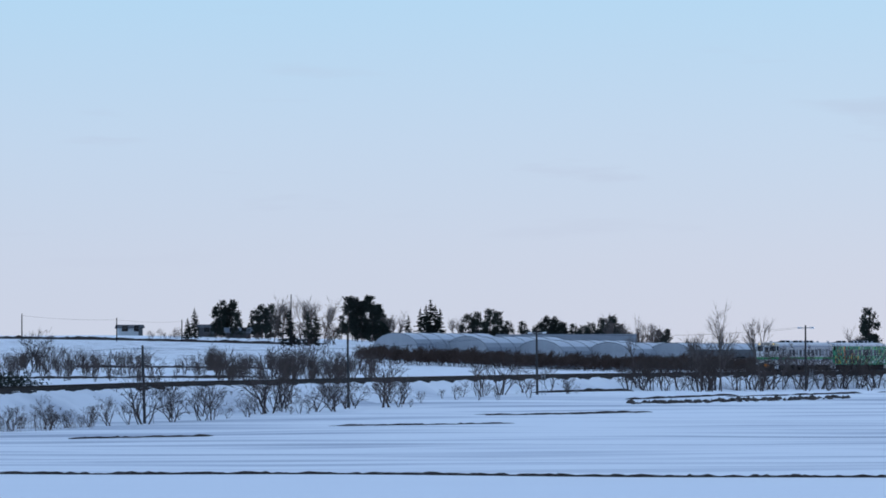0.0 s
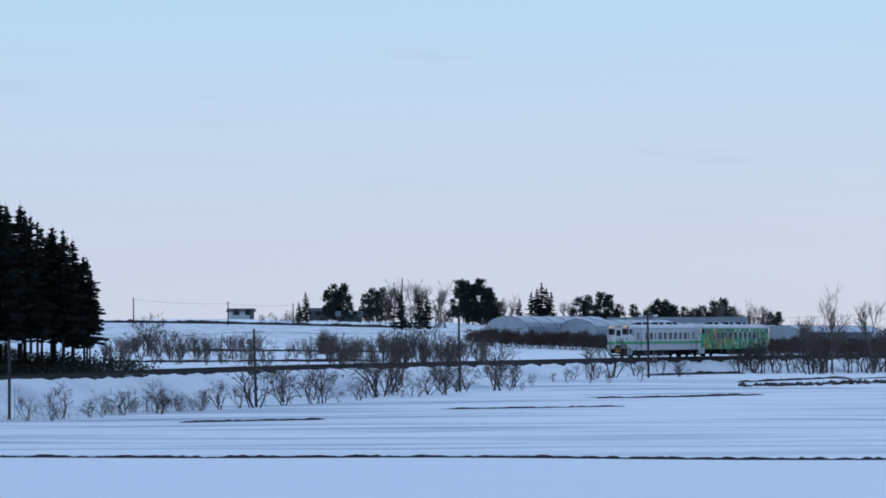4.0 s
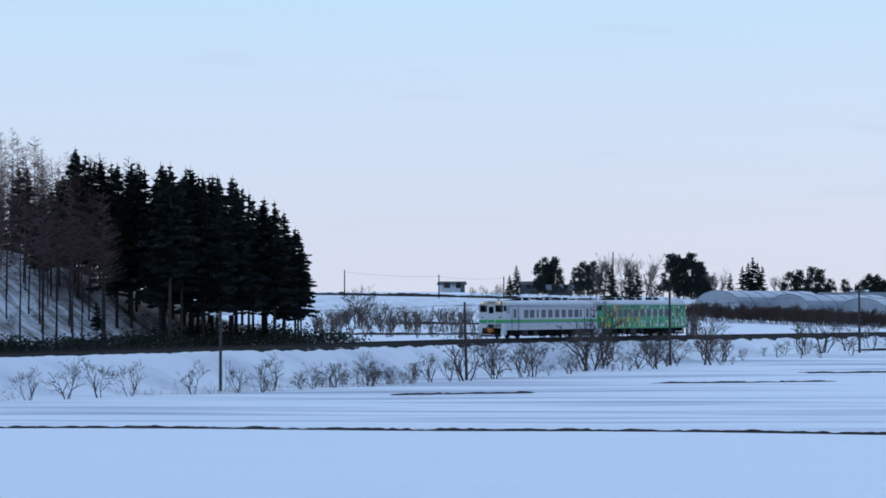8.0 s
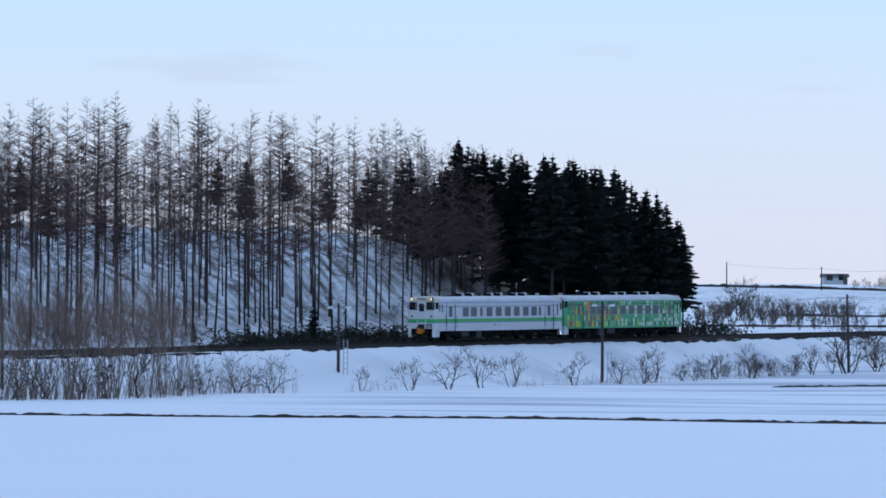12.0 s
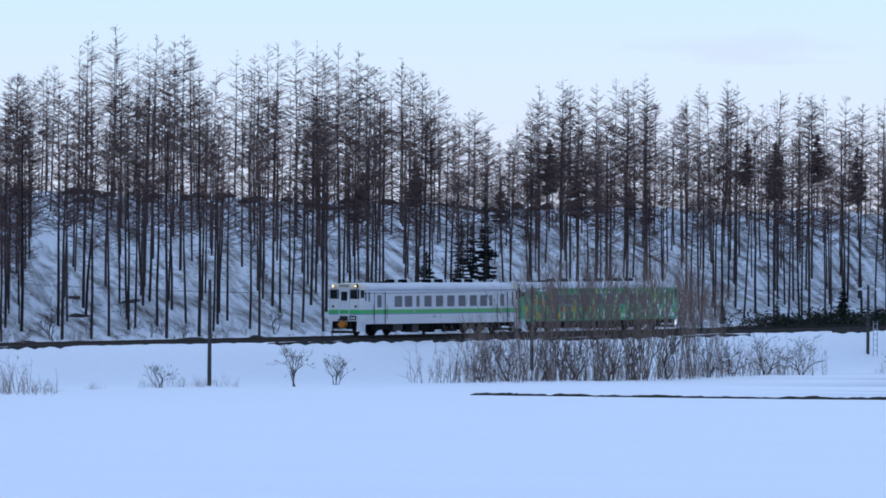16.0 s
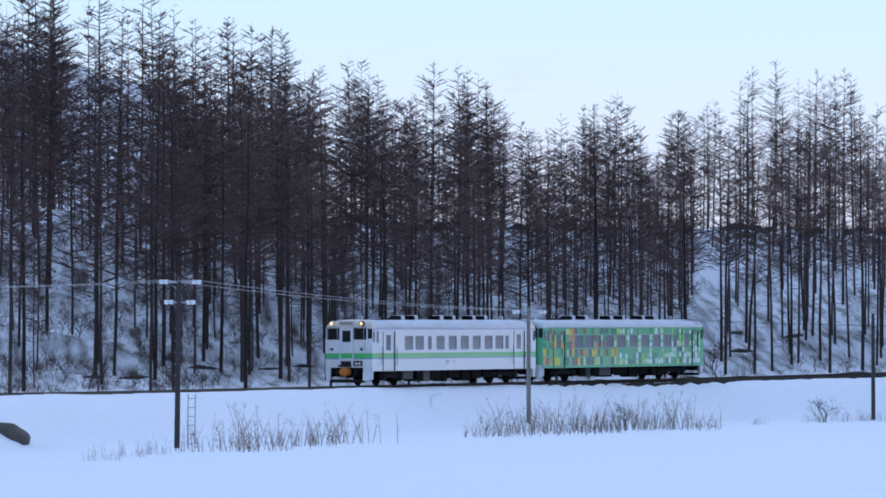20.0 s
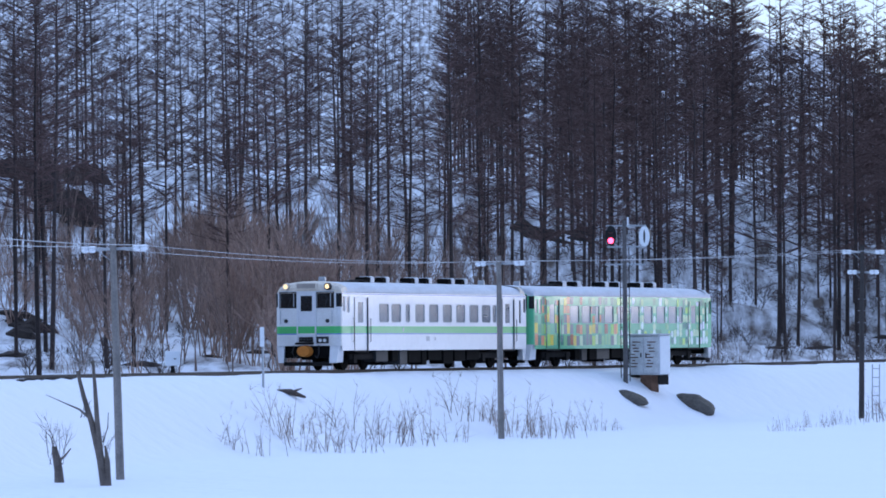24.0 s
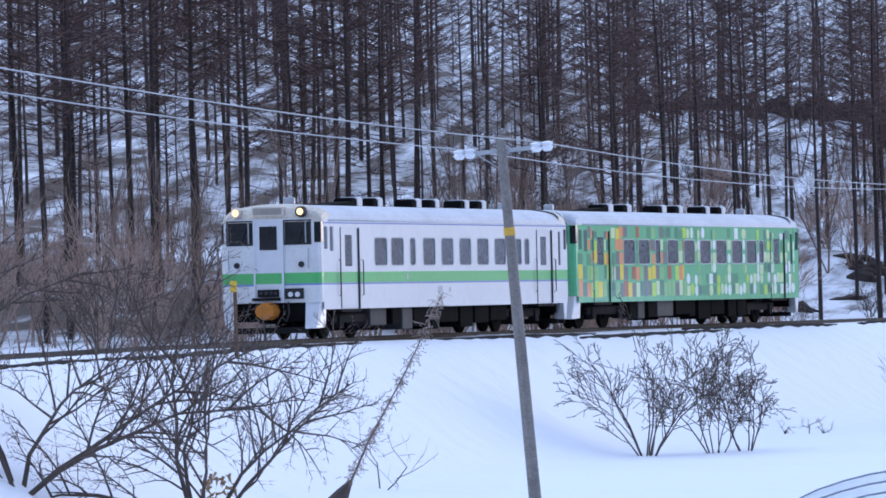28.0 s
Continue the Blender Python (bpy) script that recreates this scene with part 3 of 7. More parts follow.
        part("lamp", Geo().tube([place(y, 3.43, -0.04), place(y, 3.43, -0.07)], [0.10, 0.085], 14), M_LAMP if front else M_LENS, hl)
        part("tail_light", Geo().tube([place(y, 2.02, 0.02), place(y, 2.02, -0.06)], [0.085, 0.075], 12), M_GASKET, car)
    fog = part("lower_lamp_box", slab(place, 0.45, 0.98, 1.10, 1.38, -0.05, 0.02), M_GASKET, car)
    for y in (0.62, 0.82):
        part("lamp", Geo().tube([place(y, 1.22, -0.03), place(y, 1.22, -0.08)], [0.075, 0.07], 10), M_LENS, fog)
    jb = part("jumper_box", slab(place, -0.3, 0.28, 1.16, 1.36, -0.13, -0.03), M_UNDER, car)
    for u in (-0.2, -0.05, 0.1, 0.22):
        part("jumper_plug", Geo().tube([place(u, 1.26, -0.12), place(u, 1.26, -0.17)], [0.05, 0.04], 8), M_CABGREY, jb)
    part("step_plate", slab(place, -0.45, 0.32, 1.06, 1.14, -0.18, 0.02), M_UNDER, car)
    for u in (-1.15, 1.15):
        part("grab_rail", Geo().tube([place(u, 1.9, -0.06), place(u, 2.45, -0.06)], [0.015, 0.015], 4), M_STEEL, car)
    cl = 0.3 if front else 0.55
    part("coupler", Geo().box(min(X, X + sgn * cl), max(X, X + sgn * cl), -0.16, 0.16, 0.72, 0.98), M_BLACK, car)
    if front:
        cv = Geo()
        rr = [place(0.24 * math.cos(a) * 1.15, 0.78 + 0.22 * math.sin(a), -0.42) for a in [i * math.pi / 5 for i in range(10)]]
        r2 = [place(0.27 * math.cos(a) * 1.15, 0.78 + 0.25 * math.sin(a), -0.05) for a in [i * math.pi / 5 for i in range(10)]]
        cv.loft([rr, r2])
        part("coupler_cover", cv, M_ORANGE, car, "orange canvas coupler cover")
    # pilot: white side horns and a dark blade
    for w in (-1, 1):
        y0, y1 = w * 1.40, w * 1.02
        pg = Geo()
        pg.loft([[(X - sgn * 0.1, y0, 1.0), (X - sgn * 0.55, y0, 1.0), (X - sgn * 0.48, y0, 0.33), (X - sgn * 0.02, y0 * 0.93, 0.30)],
                 [(X - sgn * 0.02, y1, 1.0), (X - sgn * 0.3, y1, 1.0), (X - sgn * 0.3, y1 * 1.02, 0.33), (X + sgn * 0.06, y1 * 1.0, 0.30)]])
        part("pilot_horn", pg, M_WHITE, car)
        part("brake_hose", Geo().tube([place(0.55 * w, 1.02, -0.06), place(0.6 * w, 0.72, -0.14), place(0.5 * w, 0.5, -0.1), place(0.38 * w, 0.6, -0.06)], [0.03] * 4, 5), M_GASKET, car)
    part("plough_blade", Geo().box(min(X, X - sgn * 0.12), max(X, X - sgn * 0.12), -1.05, 1.05, 0.18, 0.34), M_UNDER, car)
    part("buffer_beam", Geo().box(min(X - sgn * 0.1, X - sgn * 0.5), max(X - sgn * 0.1, X - sgn * 0.5), -1.1, 1.1, 0.5, 1.0), M_BLACK, car)


def railcar(name, label, green, front):
    car = thing(name, label, "railcar", "two-car train")
    R = random.Random(5 if green else 2)
    if green:
        slots = [M_MINT, M_STRIPE]
        slot_side = lambda u, v: 0
        mats = dict(front=slots, slot_front=lambda u, v: 0, door=M_MINT, band=M_STRIPE, brow=M_ROOFW, front_label="", brow_label="")
    else:
        slots = [M_WHITE, M_STRIPE, M_BLUE]

        def slot_side(u, v):
            return 2 if 1.46 < v < 1.51 or 3.10 < v < 3.14 else 1 if 1.51 < v < 1.80 else 0
        mats = dict(front=[M_FRONT, M_STRIPE, M_BLUE], slot_front=lambda u, v: 2 if 1.46 < v < 1.51 else 1 if 1.51 < v < 1.80 else 0, door=M_WHITE, band=M_STRIPE, brow=M_CREAM,
                    front_label="", brow_label="grimy cream brow with soot streaks")
    for w, nm in ((1, "side_wall"), (-1, "side_wall")):
        place = (lambda u, v, k: (HALF - u, SIDE - k, v)) if w > 0 else (lambda u, v, k: (-HALF + u, -SIDE + k, v))
        g = Geo()
        doors = [(a, b, 0.80, 2.98) for a, b in SIDE_DOORS]
        holes = SIDE_WINDOWS + SMALL_WINDOWS + doors
        holed_wall(g, [0.28, 20.52], [SILL, 1.46, 1.51, 1.80, 3.10, 3.14, EAVE], place, slot_side, holes, 0.05)
        part(nm, g, slots, car)
        for h in SIDE_WINDOWS + SMALL_WINDOWS:
            gm = M_DARKGLASS if h in SMALL_WINDOWS and h[0] > 19 else M_GLASS
            p = part("side_window", slab(place, *h, 0.025, 0.045), gm, car)
            if h in SIDE_WINDOWS:
                part("window_frame", round_frame(place, *h, 0.03, 0.09), M_FRAMEGREY, p)
        for a, b in SIDE_DOORS:
            dg = Geo()
            holed_wall(dg, [a, b], [0.80, 1.46, 1.51, 1.80, 2.98], lambda u, v, k: place(u, v, k + 0.03), slot_side, [(a + 0.42, b - 0.42, 1.95, 2.80)], 0.03)
            dr = part("side_door", dg, slots, car)
            part("door_window", slab(place, a + 0.42, b - 0.42, 1.95, 2.80, 0.045, 0.06), M_GLASS, dr)
            for e in (a, b):
                part("door_seal", slab(place, e - 0.025, e + 0.025, 0.82, 3.0, -0.012, 0.02), M_GASKET, dr)
            part("step", slab(place, a - 0.05, b + 0.05, 0.72, 0.80, -0.03, 0.25), M_UNDER, dr)
        if not green:
            for a, b, c, d in ((9.15, 9.5, 1.18, 1.38), (10.05, 10.2, 1.2, 1.34), (6.6, 6.72, 1.58, 1.74)):
                part("data_plate", slab(place, a, b, c, d, -0.006, 0.002), M_FRAMEGREY, car)
        for a, b in SIDE_DOORS:
            for u in (a - 0.16, b + 0.16):
                part("hand_rail", Geo().tube([place(u, 1.15, -0.01), place(u, 1.18, -0.06), place(u, 2.1, -0.06), place(u, 2.13, -0.01)], [0.016] * 4, 5), M_STEEL if green else M_GASKET, car)
        if green:
            tones = [(0.80, 0.30, 0.12), (0.82, 0.62, 0.05), (0.42, 0.72, 0.10), (0.05, 0.30, 0.15), (0.14, 0.17, 0.18), (0.70, 0.86, 0.76), (0.04, 0.22, 0.16), (0.20, 0.52, 0.20), (0.58, 0.76, 0.42), (0.40, 0.12, 0.06), (0.80, 0.86, 0.88)]
            if not PATCH:
                PATCH.extend(node_mat("patchwork_paint", t, 0.5, var=0.12, scale=2, spec=0.15, coat=1.0, coat_ior=1.5) for t in tones)
            blocks = [(h[0] - 0.05, h[1] + 0.05, h[2] - 0.05, h[3] + 0.05) for h in SIDE_WINDOWS + SMALL_WINDOWS]
            blocks += [(p + 0.40, q - 0.40, 1.92, 2.83) for p, q in SIDE_DOORS] + [(e - 0.045, e + 0.045, 0.8, 3.2) for d_ in SIDE_DOORS for e in d_]
            front_rows = ((0.94, 0.52), (1.47, 0.48), (1.96, 0.40), (2.37, 0.37), (2.76, 0.37))
            back_rows = ((0.94, 0.38), (1.30, 0.36), (1.64, 0.36), (1.99, 0.38), (2.38, 0.36), (2.75, 0.38))
            for i in range(58 if w > 0 else 0):
                u = 0.32 + i * 0.348
                fr = u / 20.5
                for z0, zh in front_rows if fr < 0.47 else back_rows:
                    u0, u1 = u + R.uniform(-0.03, 0.03), u + R.uniform(0.29, 0.345)
                    za = max(0.94, z0 + R.uniform(-0.02, 0.05))
                    zb = min(za + zh * R.uniform(0.82, 1.0), EAVE - 0.035)
                    if R.random() < (0.04 if fr < 0.47 else 0.1):
                        continue
                    # trimmed where a window or a door seal stands in its way
                    for p, q, r0, r1 in blocks:
                        if u0 < q and u1 > p and za < r1 and zb > r0:
                            if p - u0 > u1 - q:
                                u1 = p
                            else:
                                u0 = q
                    if u1 - u0 < 0.09 or u1 > 20.45:
                        continue
                    c = R.choice([0, 1, 2, 3, 4, 6, 7, 1, 0, 8, 9] if fr < 0.2 else [0, 1, 3, 4, 6, 7, 4, 3, 2, 4, 9, 8] if fr < 0.47 else [3, 5, 8, 10, 8, 8, 7, 5, 2, 6])
                    dep = 0.026 if any(p < u0 and u1 < q for p, q in SIDE_DOORS) else -0.004
                    g2 = Geo()
                    if fr < 0.47 or R.random() < 0.3:
                        slab(place, u0, u1, za, zb, dep, dep + 0.0035, g2)
                    else:
                        k8 = [((u0 + u1) / 2 + (u1 - u0) * 0.5 * math.cos(k * 0.7854), (za + zb) / 2 + (zb - za) * 0.54 * math.sin(k * 0.7854)) for k in range(8)]
                        g2.loft([[place(p, q, dep + 0.0035) for p, q in k8], [place(p, q, dep) for p, q in k8]])
                    part("painted_patch", g2, PATCH[c], car)
    # roof with eaves and ventilators
    prof = [(1.45, 3.17), (1.43, 3.26), (1.36, 3.36), (1.2, 3.47), (0.9, 3.56), (0.45, 3.63), (0, 3.655)]
    ring = prof + [(-y, z) for y, z in prof[-2::-1]]
    g = Geo()
    for i in range(len(ring) - 1):
        (y0, z0), (y1, z1) = ring[i], ring[i + 1]
        g.add([(HALF - 0.55, y0, z0), (-HALF + 0.55, y0, z0), (-HALF + 0.55, y1, z1), (HALF - 0.55, y1, z1)], [(0, 1, 2, 3)])
    for w in (-1, 1):
        g.box(-HALF + 0.7, HALF - 0.7, w * 1.46 - 0.02, w * 1.46 + 0.02, 3.17, 3.205)
    part("roof", g, M_ROOFW, car, "pale roof with a crust of snow", smooth=True)
    vents = [(5.5, 7.2, 1), (7.2, 8.7, 1), (10.3, 11.9, 1), (11.9, 13.3, 1), (14.4, 15.9, 1), (15.9, 17.4, 1), (18.8, 19.1, 0), (1.5, 1.8, 0)]
    for a, b, big in vents:
        h = 0.26 if big else 0.2
        x0, x1 = HALF - a - (b - a) * 0.5, HALF - a
        v = part("roof_vent", Geo().bevel_box(x0, x1, -0.27, 0.27, 3.58, 3.62 + h, 0.05) if big else Geo().bevel_box(x0, x1, -0.15, 0.15, 3.6, 3.65 + h, 0.03), M_BLACK if big else M_STEEL, car)
        if big:
            part("vent_hood", Geo().bevel_box(x0 - 0.03, x0 + (x1 - x0) * 0.52, -0.29, 0.29, 3.60, 3.645 + h, 0.05), M_HOOD, v)
    rr = [[(HALF - x, w, z) for w, z in ((-0.42, 3.55), (0.42, 3.55), (0.34, zt), (-0.34, zt))] for x, zt in ((2.9, 3.665), (4.4, 3.70), (5.3, 3.77), (5.5, 3.68))]
    part("exhaust_hood", Geo().loft(rr), M_BLACK, car, "soot-blackened exhaust hood")
    # underfloor equipment
    part("underframe", Geo().box(-9.9, 9.9, -1.15, 1.15, 0.78, 0.95), M_BLACK, car)
    x = -5.4
    while x < 5.2:
        L = R.uniform(0.5, 1.5)
        dz = R.uniform(0.16, 0.36)
        part("equipment_box", Geo().bevel_box(x, x + L, 0.55, R.uniform(1.15, 1.32), dz, 0.85, 0.03), M_BLACK if R.random() < 0.84 else M_CABGREY, car)
        part("equipment_box", Geo().bevel_box(x, x + L, -1.3, -0.6, dz, 0.85, 0.03), M_BLACK, car)
        x += L + R.uniform(0.05, 0.3)
    for bx in (-7.0, 7.0):
        bogie(car, bx)
    car_end(car, 1, mats, 1 if front else 0)
    car_end(car, -1, mats, 0)
    return car


PATCH = []
lead_car = railcar("lead_railcar", "white diesel railcar with green waist band and grimy front", False, True)
rear_car = railcar("rear_railcar", "mint green diesel railcar painted with a colourful patchwork", True, False)


# ---- trees and brush ----
def prisms(p0, p1, r0, r1, sides=3):
    """Many tapered sticks at once: arrays of starts, ends and radii."""
    p0, p1 = np.asarray(p0, float), np.asarray(p1, float)
    r0, r1 = np.broadcast_to(np.asarray(r0, float), len(p0)), np.broadcast_to(np.asarray(r1, float), len(p0))
    d = p1 - p0
    d = d / np.maximum(np.linalg.norm(d, axis=1, keepdims=True), 1e-6)
    ref = np.where(np.abs(d[:, 2:3]) < 0.9, np.array([[0, 0, 1.0]]), np.array([[1.0, 0, 0]]))
    a = np.cross(d, ref)
    a /= np.linalg.norm(a, axis=1, keepdims=True)
    c = np.cross(d, a)
    vs = []
    for p, r in ((p0, r0), (p1, r1)):
        for k in range(sides):
            w = 2 * math.pi * k / sides
            vs.append(p + (a * math.cos(w) + c * math.sin(w)) * r[:, None])
    v = np.stack(vs, 1)
    n = len(p0)
    o = (np.arange(n) * 2 * sides)[:, None]
    f = np.concatenate([o + np.array([[k, (k + 1) % sides, sides + (k + 1) % sides, sides + k]]) for k in range(sides)])
    return v.reshape(-1, 3), f


def cones(p0, p1, r0):
    """Many fine twigs at once, each running out to a point."""
    p0, p1 = np.asarray(p0, float), np.asarray(p1, float)
    r0 = np.broadcast_to(np.asarray(r0, float), len(p0))
    d = p1 - p0
    d = d / np.maximum(np.linalg.norm(d, axis=1, keepdims=True), 1e-6)
    ref = np.where(np.abs(d[:, 2:3]) < 0.9, np.array([[0, 0, 1.0]]), np.array([[1.0, 0, 0]]))
    a = np.cross(d, ref)
    a /= np.linalg.norm(a, axis=1, keepdims=True)
    c = np.cross(d, a)
    vs = [p0 + (a * math.cos(w) + c * math.sin(w)) * r0[:, None] for w in (0, 2.094, 4.189)] + [p1]
    v = np.stack(vs, 1).reshape(-1, 3)
    o = (np.arange(len(p0)) * 4)[:, None]
    return v, np.concatenate([o + np.array([[k, (k + 1) % 3, 3]]) for k in range(3)])


def tri(vf):
    v, f = vf
    return v, np.concatenate([f[:, [0, 1, 2]], f[:, [0, 2, 3]]])


def join(pieces):
    vs, fs, o = [], [], 0
    for v, f in pieces:
        vs.append(v)
        fs.append(f + o)
        o += len(v)
    return np.concatenate(vs), np.concatenate(fs)


def blades(p0, p1, r0):
    """Far twigs as folded slivers that run out to a point."""
    p0, p1 = np.asarray(p0, float), np.asarray(p1, float)
    d = p1 - p0
    d = d / np.maximum(np.linalg.norm(d, axis=1, keepdims=True), 1e-6)
    a = np.cross(d, np.array([[0.31, 0.22, 0.92]]))
    a /= np.maximum(np.linalg.norm(a, axis=1, keepdims=True), 1e-6)
    c = np.cross(d, a)
    r = np.broadcast_to(np.asarray(r0, float), len(p0))[:, None]
    v = np.stack([p0 + a * r, p0 + c * r * 1.2, p0 - a * r, p1], 1).reshape(-1, 3)
    o = (np.arange(len(p0)) * 4)[:, None]
    return v, np.concatenate([o + np.array([[0, 1, 3]]), o + np.array([[1, 2, 3]])])


def slivers(p0, p1, r0):
    """Fine far twigs, one narrow pointed sliver each, turned at random."""
    p0, p1 = np.asarray(p0, float), np.asarray(p1, float)
    d = p1 - p0
    d = d / np.maximum(np.linalg.norm(d, axis=1, keepdims=True), 1e-6)
    k = np.arange(len(p0)) * 2.399
    a = np.cross(d, np.column_stack([np.cos(k) * 0.6, np.sin(k) * 0.6, 0.5 + 0.3 * np.cos(k * 1.7)]))
    a /= np.maximum(np.linalg.norm(a, axis=1, keepdims=True), 1e-6)
    r = np.broadcast_to(np.asarray(r0, float), len(p0))[:, None]
    v = np.stack([p0 + a * r, p0 - a * r, p1], 1).reshape(-1, 3)
    return v, np.arange(len(p0) * 3).reshape(-1, 3)


def larch(seed, h, branches=72, thick=1.0, twigs=11, wide=1.0, sides=5, bare=0.30):
    """A bare larch: straight bare trunk with dead snags, and a pointed crown of level branches set with fine twigs."""
    r = np.random.RandomState(seed)
    n = 6
    z = np.linspace(-0.5, h, n)
    sway = np.cumsum(r.normal(0, 0.05, (n, 2)), 0)
    pts = np.column_stack([sway, z])
    rad = 0.0072 * h * (1 - np.clip(z / h, 0, 1) ** 1.1 * 0.95)
    trunk = prisms(pts[:-1], pts[1:], rad[:-1], rad[1:], sides)
    low = r.uniform(bare, bare + 0.16)
    snag = r.rand(branches) < 0.17
    q = np.where(snag, r.uniform(0.12, low + 0.04, branches), low + (0.985 - low) * r.rand(branches) ** 0.92)
    zb = q * h
    base = np.column_stack([np.interp(zb, z, pts[:, 0]), np.interp(zb, z, pts[:, 1]), zb])
    az = r.uniform(0, 6.283, branches)
    fat = r.uniform(0.85, 1.2) * wide
    taper = np.clip((1.0 - q) / (1 - low), 0, 1) ** 0.72
    L = np.where(snag, h * r.uniform(0.025, 0.075, branches), h * 0.158 * fat * taper * np.clip((q - low) / 0.12 + 0.6, 0.5, 1) * r.uniform(0.65, 1.12, branches) + 0.1)
    out = np.column_stack([np.cos(az), np.sin(az)])
    rise = np.where(snag, r.uniform(-0.4, 0.05, branches), r.uniform(0.06, 0.42, branches) + 1.3 * np.clip(q - 0.78, 0, 1))
    mid = base + np.column_stack([out * (0.55 * L)[:, None], 0.55 * L * rise])
    tip = mid + np.column_stack([out * (0.45 * L)[:, None], 0.45 * L * (rise + np.where(snag, -0.05, 0.16))])
    rb = (0.012 + 0.006 * L) * thick
    stem = blades(np.concatenate([base, mid]), np.concatenate([mid + (tip - mid) * 0.12, tip]), np.concatenate([rb, rb * 0.7]))
    ps, pe, ra = [], [], []
    side = np.column_stack([-out[:, 1], out[:, 0]])
    for k in range(twigs):
        t = 0.12 + 0.88 * (k + r.rand(branches)) / twigs
        s = np.where((t < 0.55)[:, None], base + (mid - base) * (t / 0.55)[:, None], mid + (tip - mid) * ((t - 0.55) / 0.45)[:, None])
        sg = np.where(r.rand(branches) < 0.5, -1, 1)[:, None]
        ln = (np.clip(L * 0.55, 0.1, 0.95) * r.uniform(0.45, 1.0, branches) * (1.15 - 0.4 * t))[:, None]
        e = s + np.column_stack([(out * r.uniform(0.2, 0.9, branches)[:, None] + side * sg * r.uniform(0.2, 0.9, branches)[:, None]) * ln, (0.5 * rise + r.uniform(-0.25, 0.5, branches)) * ln[:, 0]])
        keep = np.where(snag, r.rand(branches) < 0.3, r.rand(branches) < np.clip(L / 0.9 + 0.2, 0.4, 1.0))
        ps.append(s[keep])
        pe.append(e[keep])
        ra.append(np.full(int(keep.sum()), 0.0125 * thick))
    return trunk, join([stem, slivers(np.concatenate(ps), np.concatenate(pe), np.concatenate(ra))])


def spruce(seed, h, bare=0.08, width=0.2):
    """A conifer: trunk and drooping fronds in whorls."""
    r = np.random.RandomState(seed)
    trunk = prisms(np.array([[0, 0, -0.4], [0, 0, h * 0.5]]), np.array([[0, 0, h * 0.5], [0, 0, h]]), [0.011 * h, 0.007 * h], [0.007 * h, 0.01], 6)
    ps, pe, ra, rb = [], [], [], []
    nw = int(8 + h * 1.25)
    for i in range(nw):
        q = bare + (1 - bare) * (i + r.rand() * 0.6) / nw
        if q > 0.99:
            continue
        reach = (width * h * (1 - q) ** 0.74 * min(1, (q - bare) * 8 + 0.45) + 0.12) * r.uniform(0.8, 1.15)
        for b in range(r.randint(7, 10)):
            a = r.uniform(0, 6.283)
            o = np.array([math.cos(a), math.sin(a), 0])
            sd = np.array([-o[1], o[0], 0])
            L = reach * r.uniform(0.6, 1.15)
            droop = -0.28 * L * (1 - q) + 0.12 * L
            p = np.array([0, 0, (q + r.uniform(-0.6, 0.6) / nw) * h])
            tip = p + o * L + np.array([0, 0, droop])
            w = 0.07 + 0.085 * L
            ps += [p, p + (tip - p) * 0.35]
            pe += [p + (tip - p) * 0.8 + sd * 0.1, tip]
            ra += [w * 1.1, w]
            rb += [w, 0.01]
            for k in range(4):
                t = r.uniform(0.25, 0.97)
                s = p + (tip - p) * t
                sg = 1 if k % 2 else -1
                ps.append(s)
                pe.append(s + (o * 0.6 + sd * sg * 0.8) * L * 0.35 + np.array([0, 0, -r.uniform(0, 0.15) * L]))
                ra.append(w * 1.15)
                rb.append(0.01)
    ps.append(np.array([0, 0, h * 0.9]))
    pe.append(np.array([0, 0, h + 0.5]))
    ra.append(0.09)
    rb.append(0.01)
    return trunk, blades(np.array(ps), np.array(pe), ra)


def pine(seed, h, wide=0.45, low=0.22):
    """A ragged pine: bare lower stem, limbs ending in clumps of needles."""
    r = np.random.RandomState(seed)
    trunk = [prisms(np.array([[0, 0, -0.4], [0.05, 0, h * 0.5]]), np.array([[0.05, 0, h * 0.5], [0, 0.1, h * 0.95]]), [0.018 * h, 0.012 * h], [0.012 * h, 0.02], 6)]
    ps, pe, ra, rb = [], [], [], []
    lp, le = [], []
    for i in range(int(22 + h * 2)):
        q = r.uniform(low, 1.0)
        a = r.uniform(0, 6.283)
        L = wide * h * (1.05 - q) ** 0.6 * r.uniform(0.4, 1.0)
        p = np.array([0, 0, q * h * 0.9])
        c = p + np.array([math.cos(a) * L, math.sin(a) * L, 0.08 * h * r.uniform(0, 1)])
        lp.append(p)
        le.append(c)
        for k in range(26):
            d = r.normal(0, 1, 3)
            d /= np.linalg.norm(d)
            d[2] = abs(d[2]) * 0.7
            s = c + r.normal(0, 0.035 * h, 3)
            ps.append(s)
            pe.append(s + d * h * r.uniform(0.04, 0.09))
            ra.append(0.016 * h)
            rb.append(0.002 * h)
    trunk.append(prisms(np.array(lp), np.array(le), 0.006 * h, 0.003 * h))
    return join(trunk), blades(np.array(ps), np.array(pe), ra)


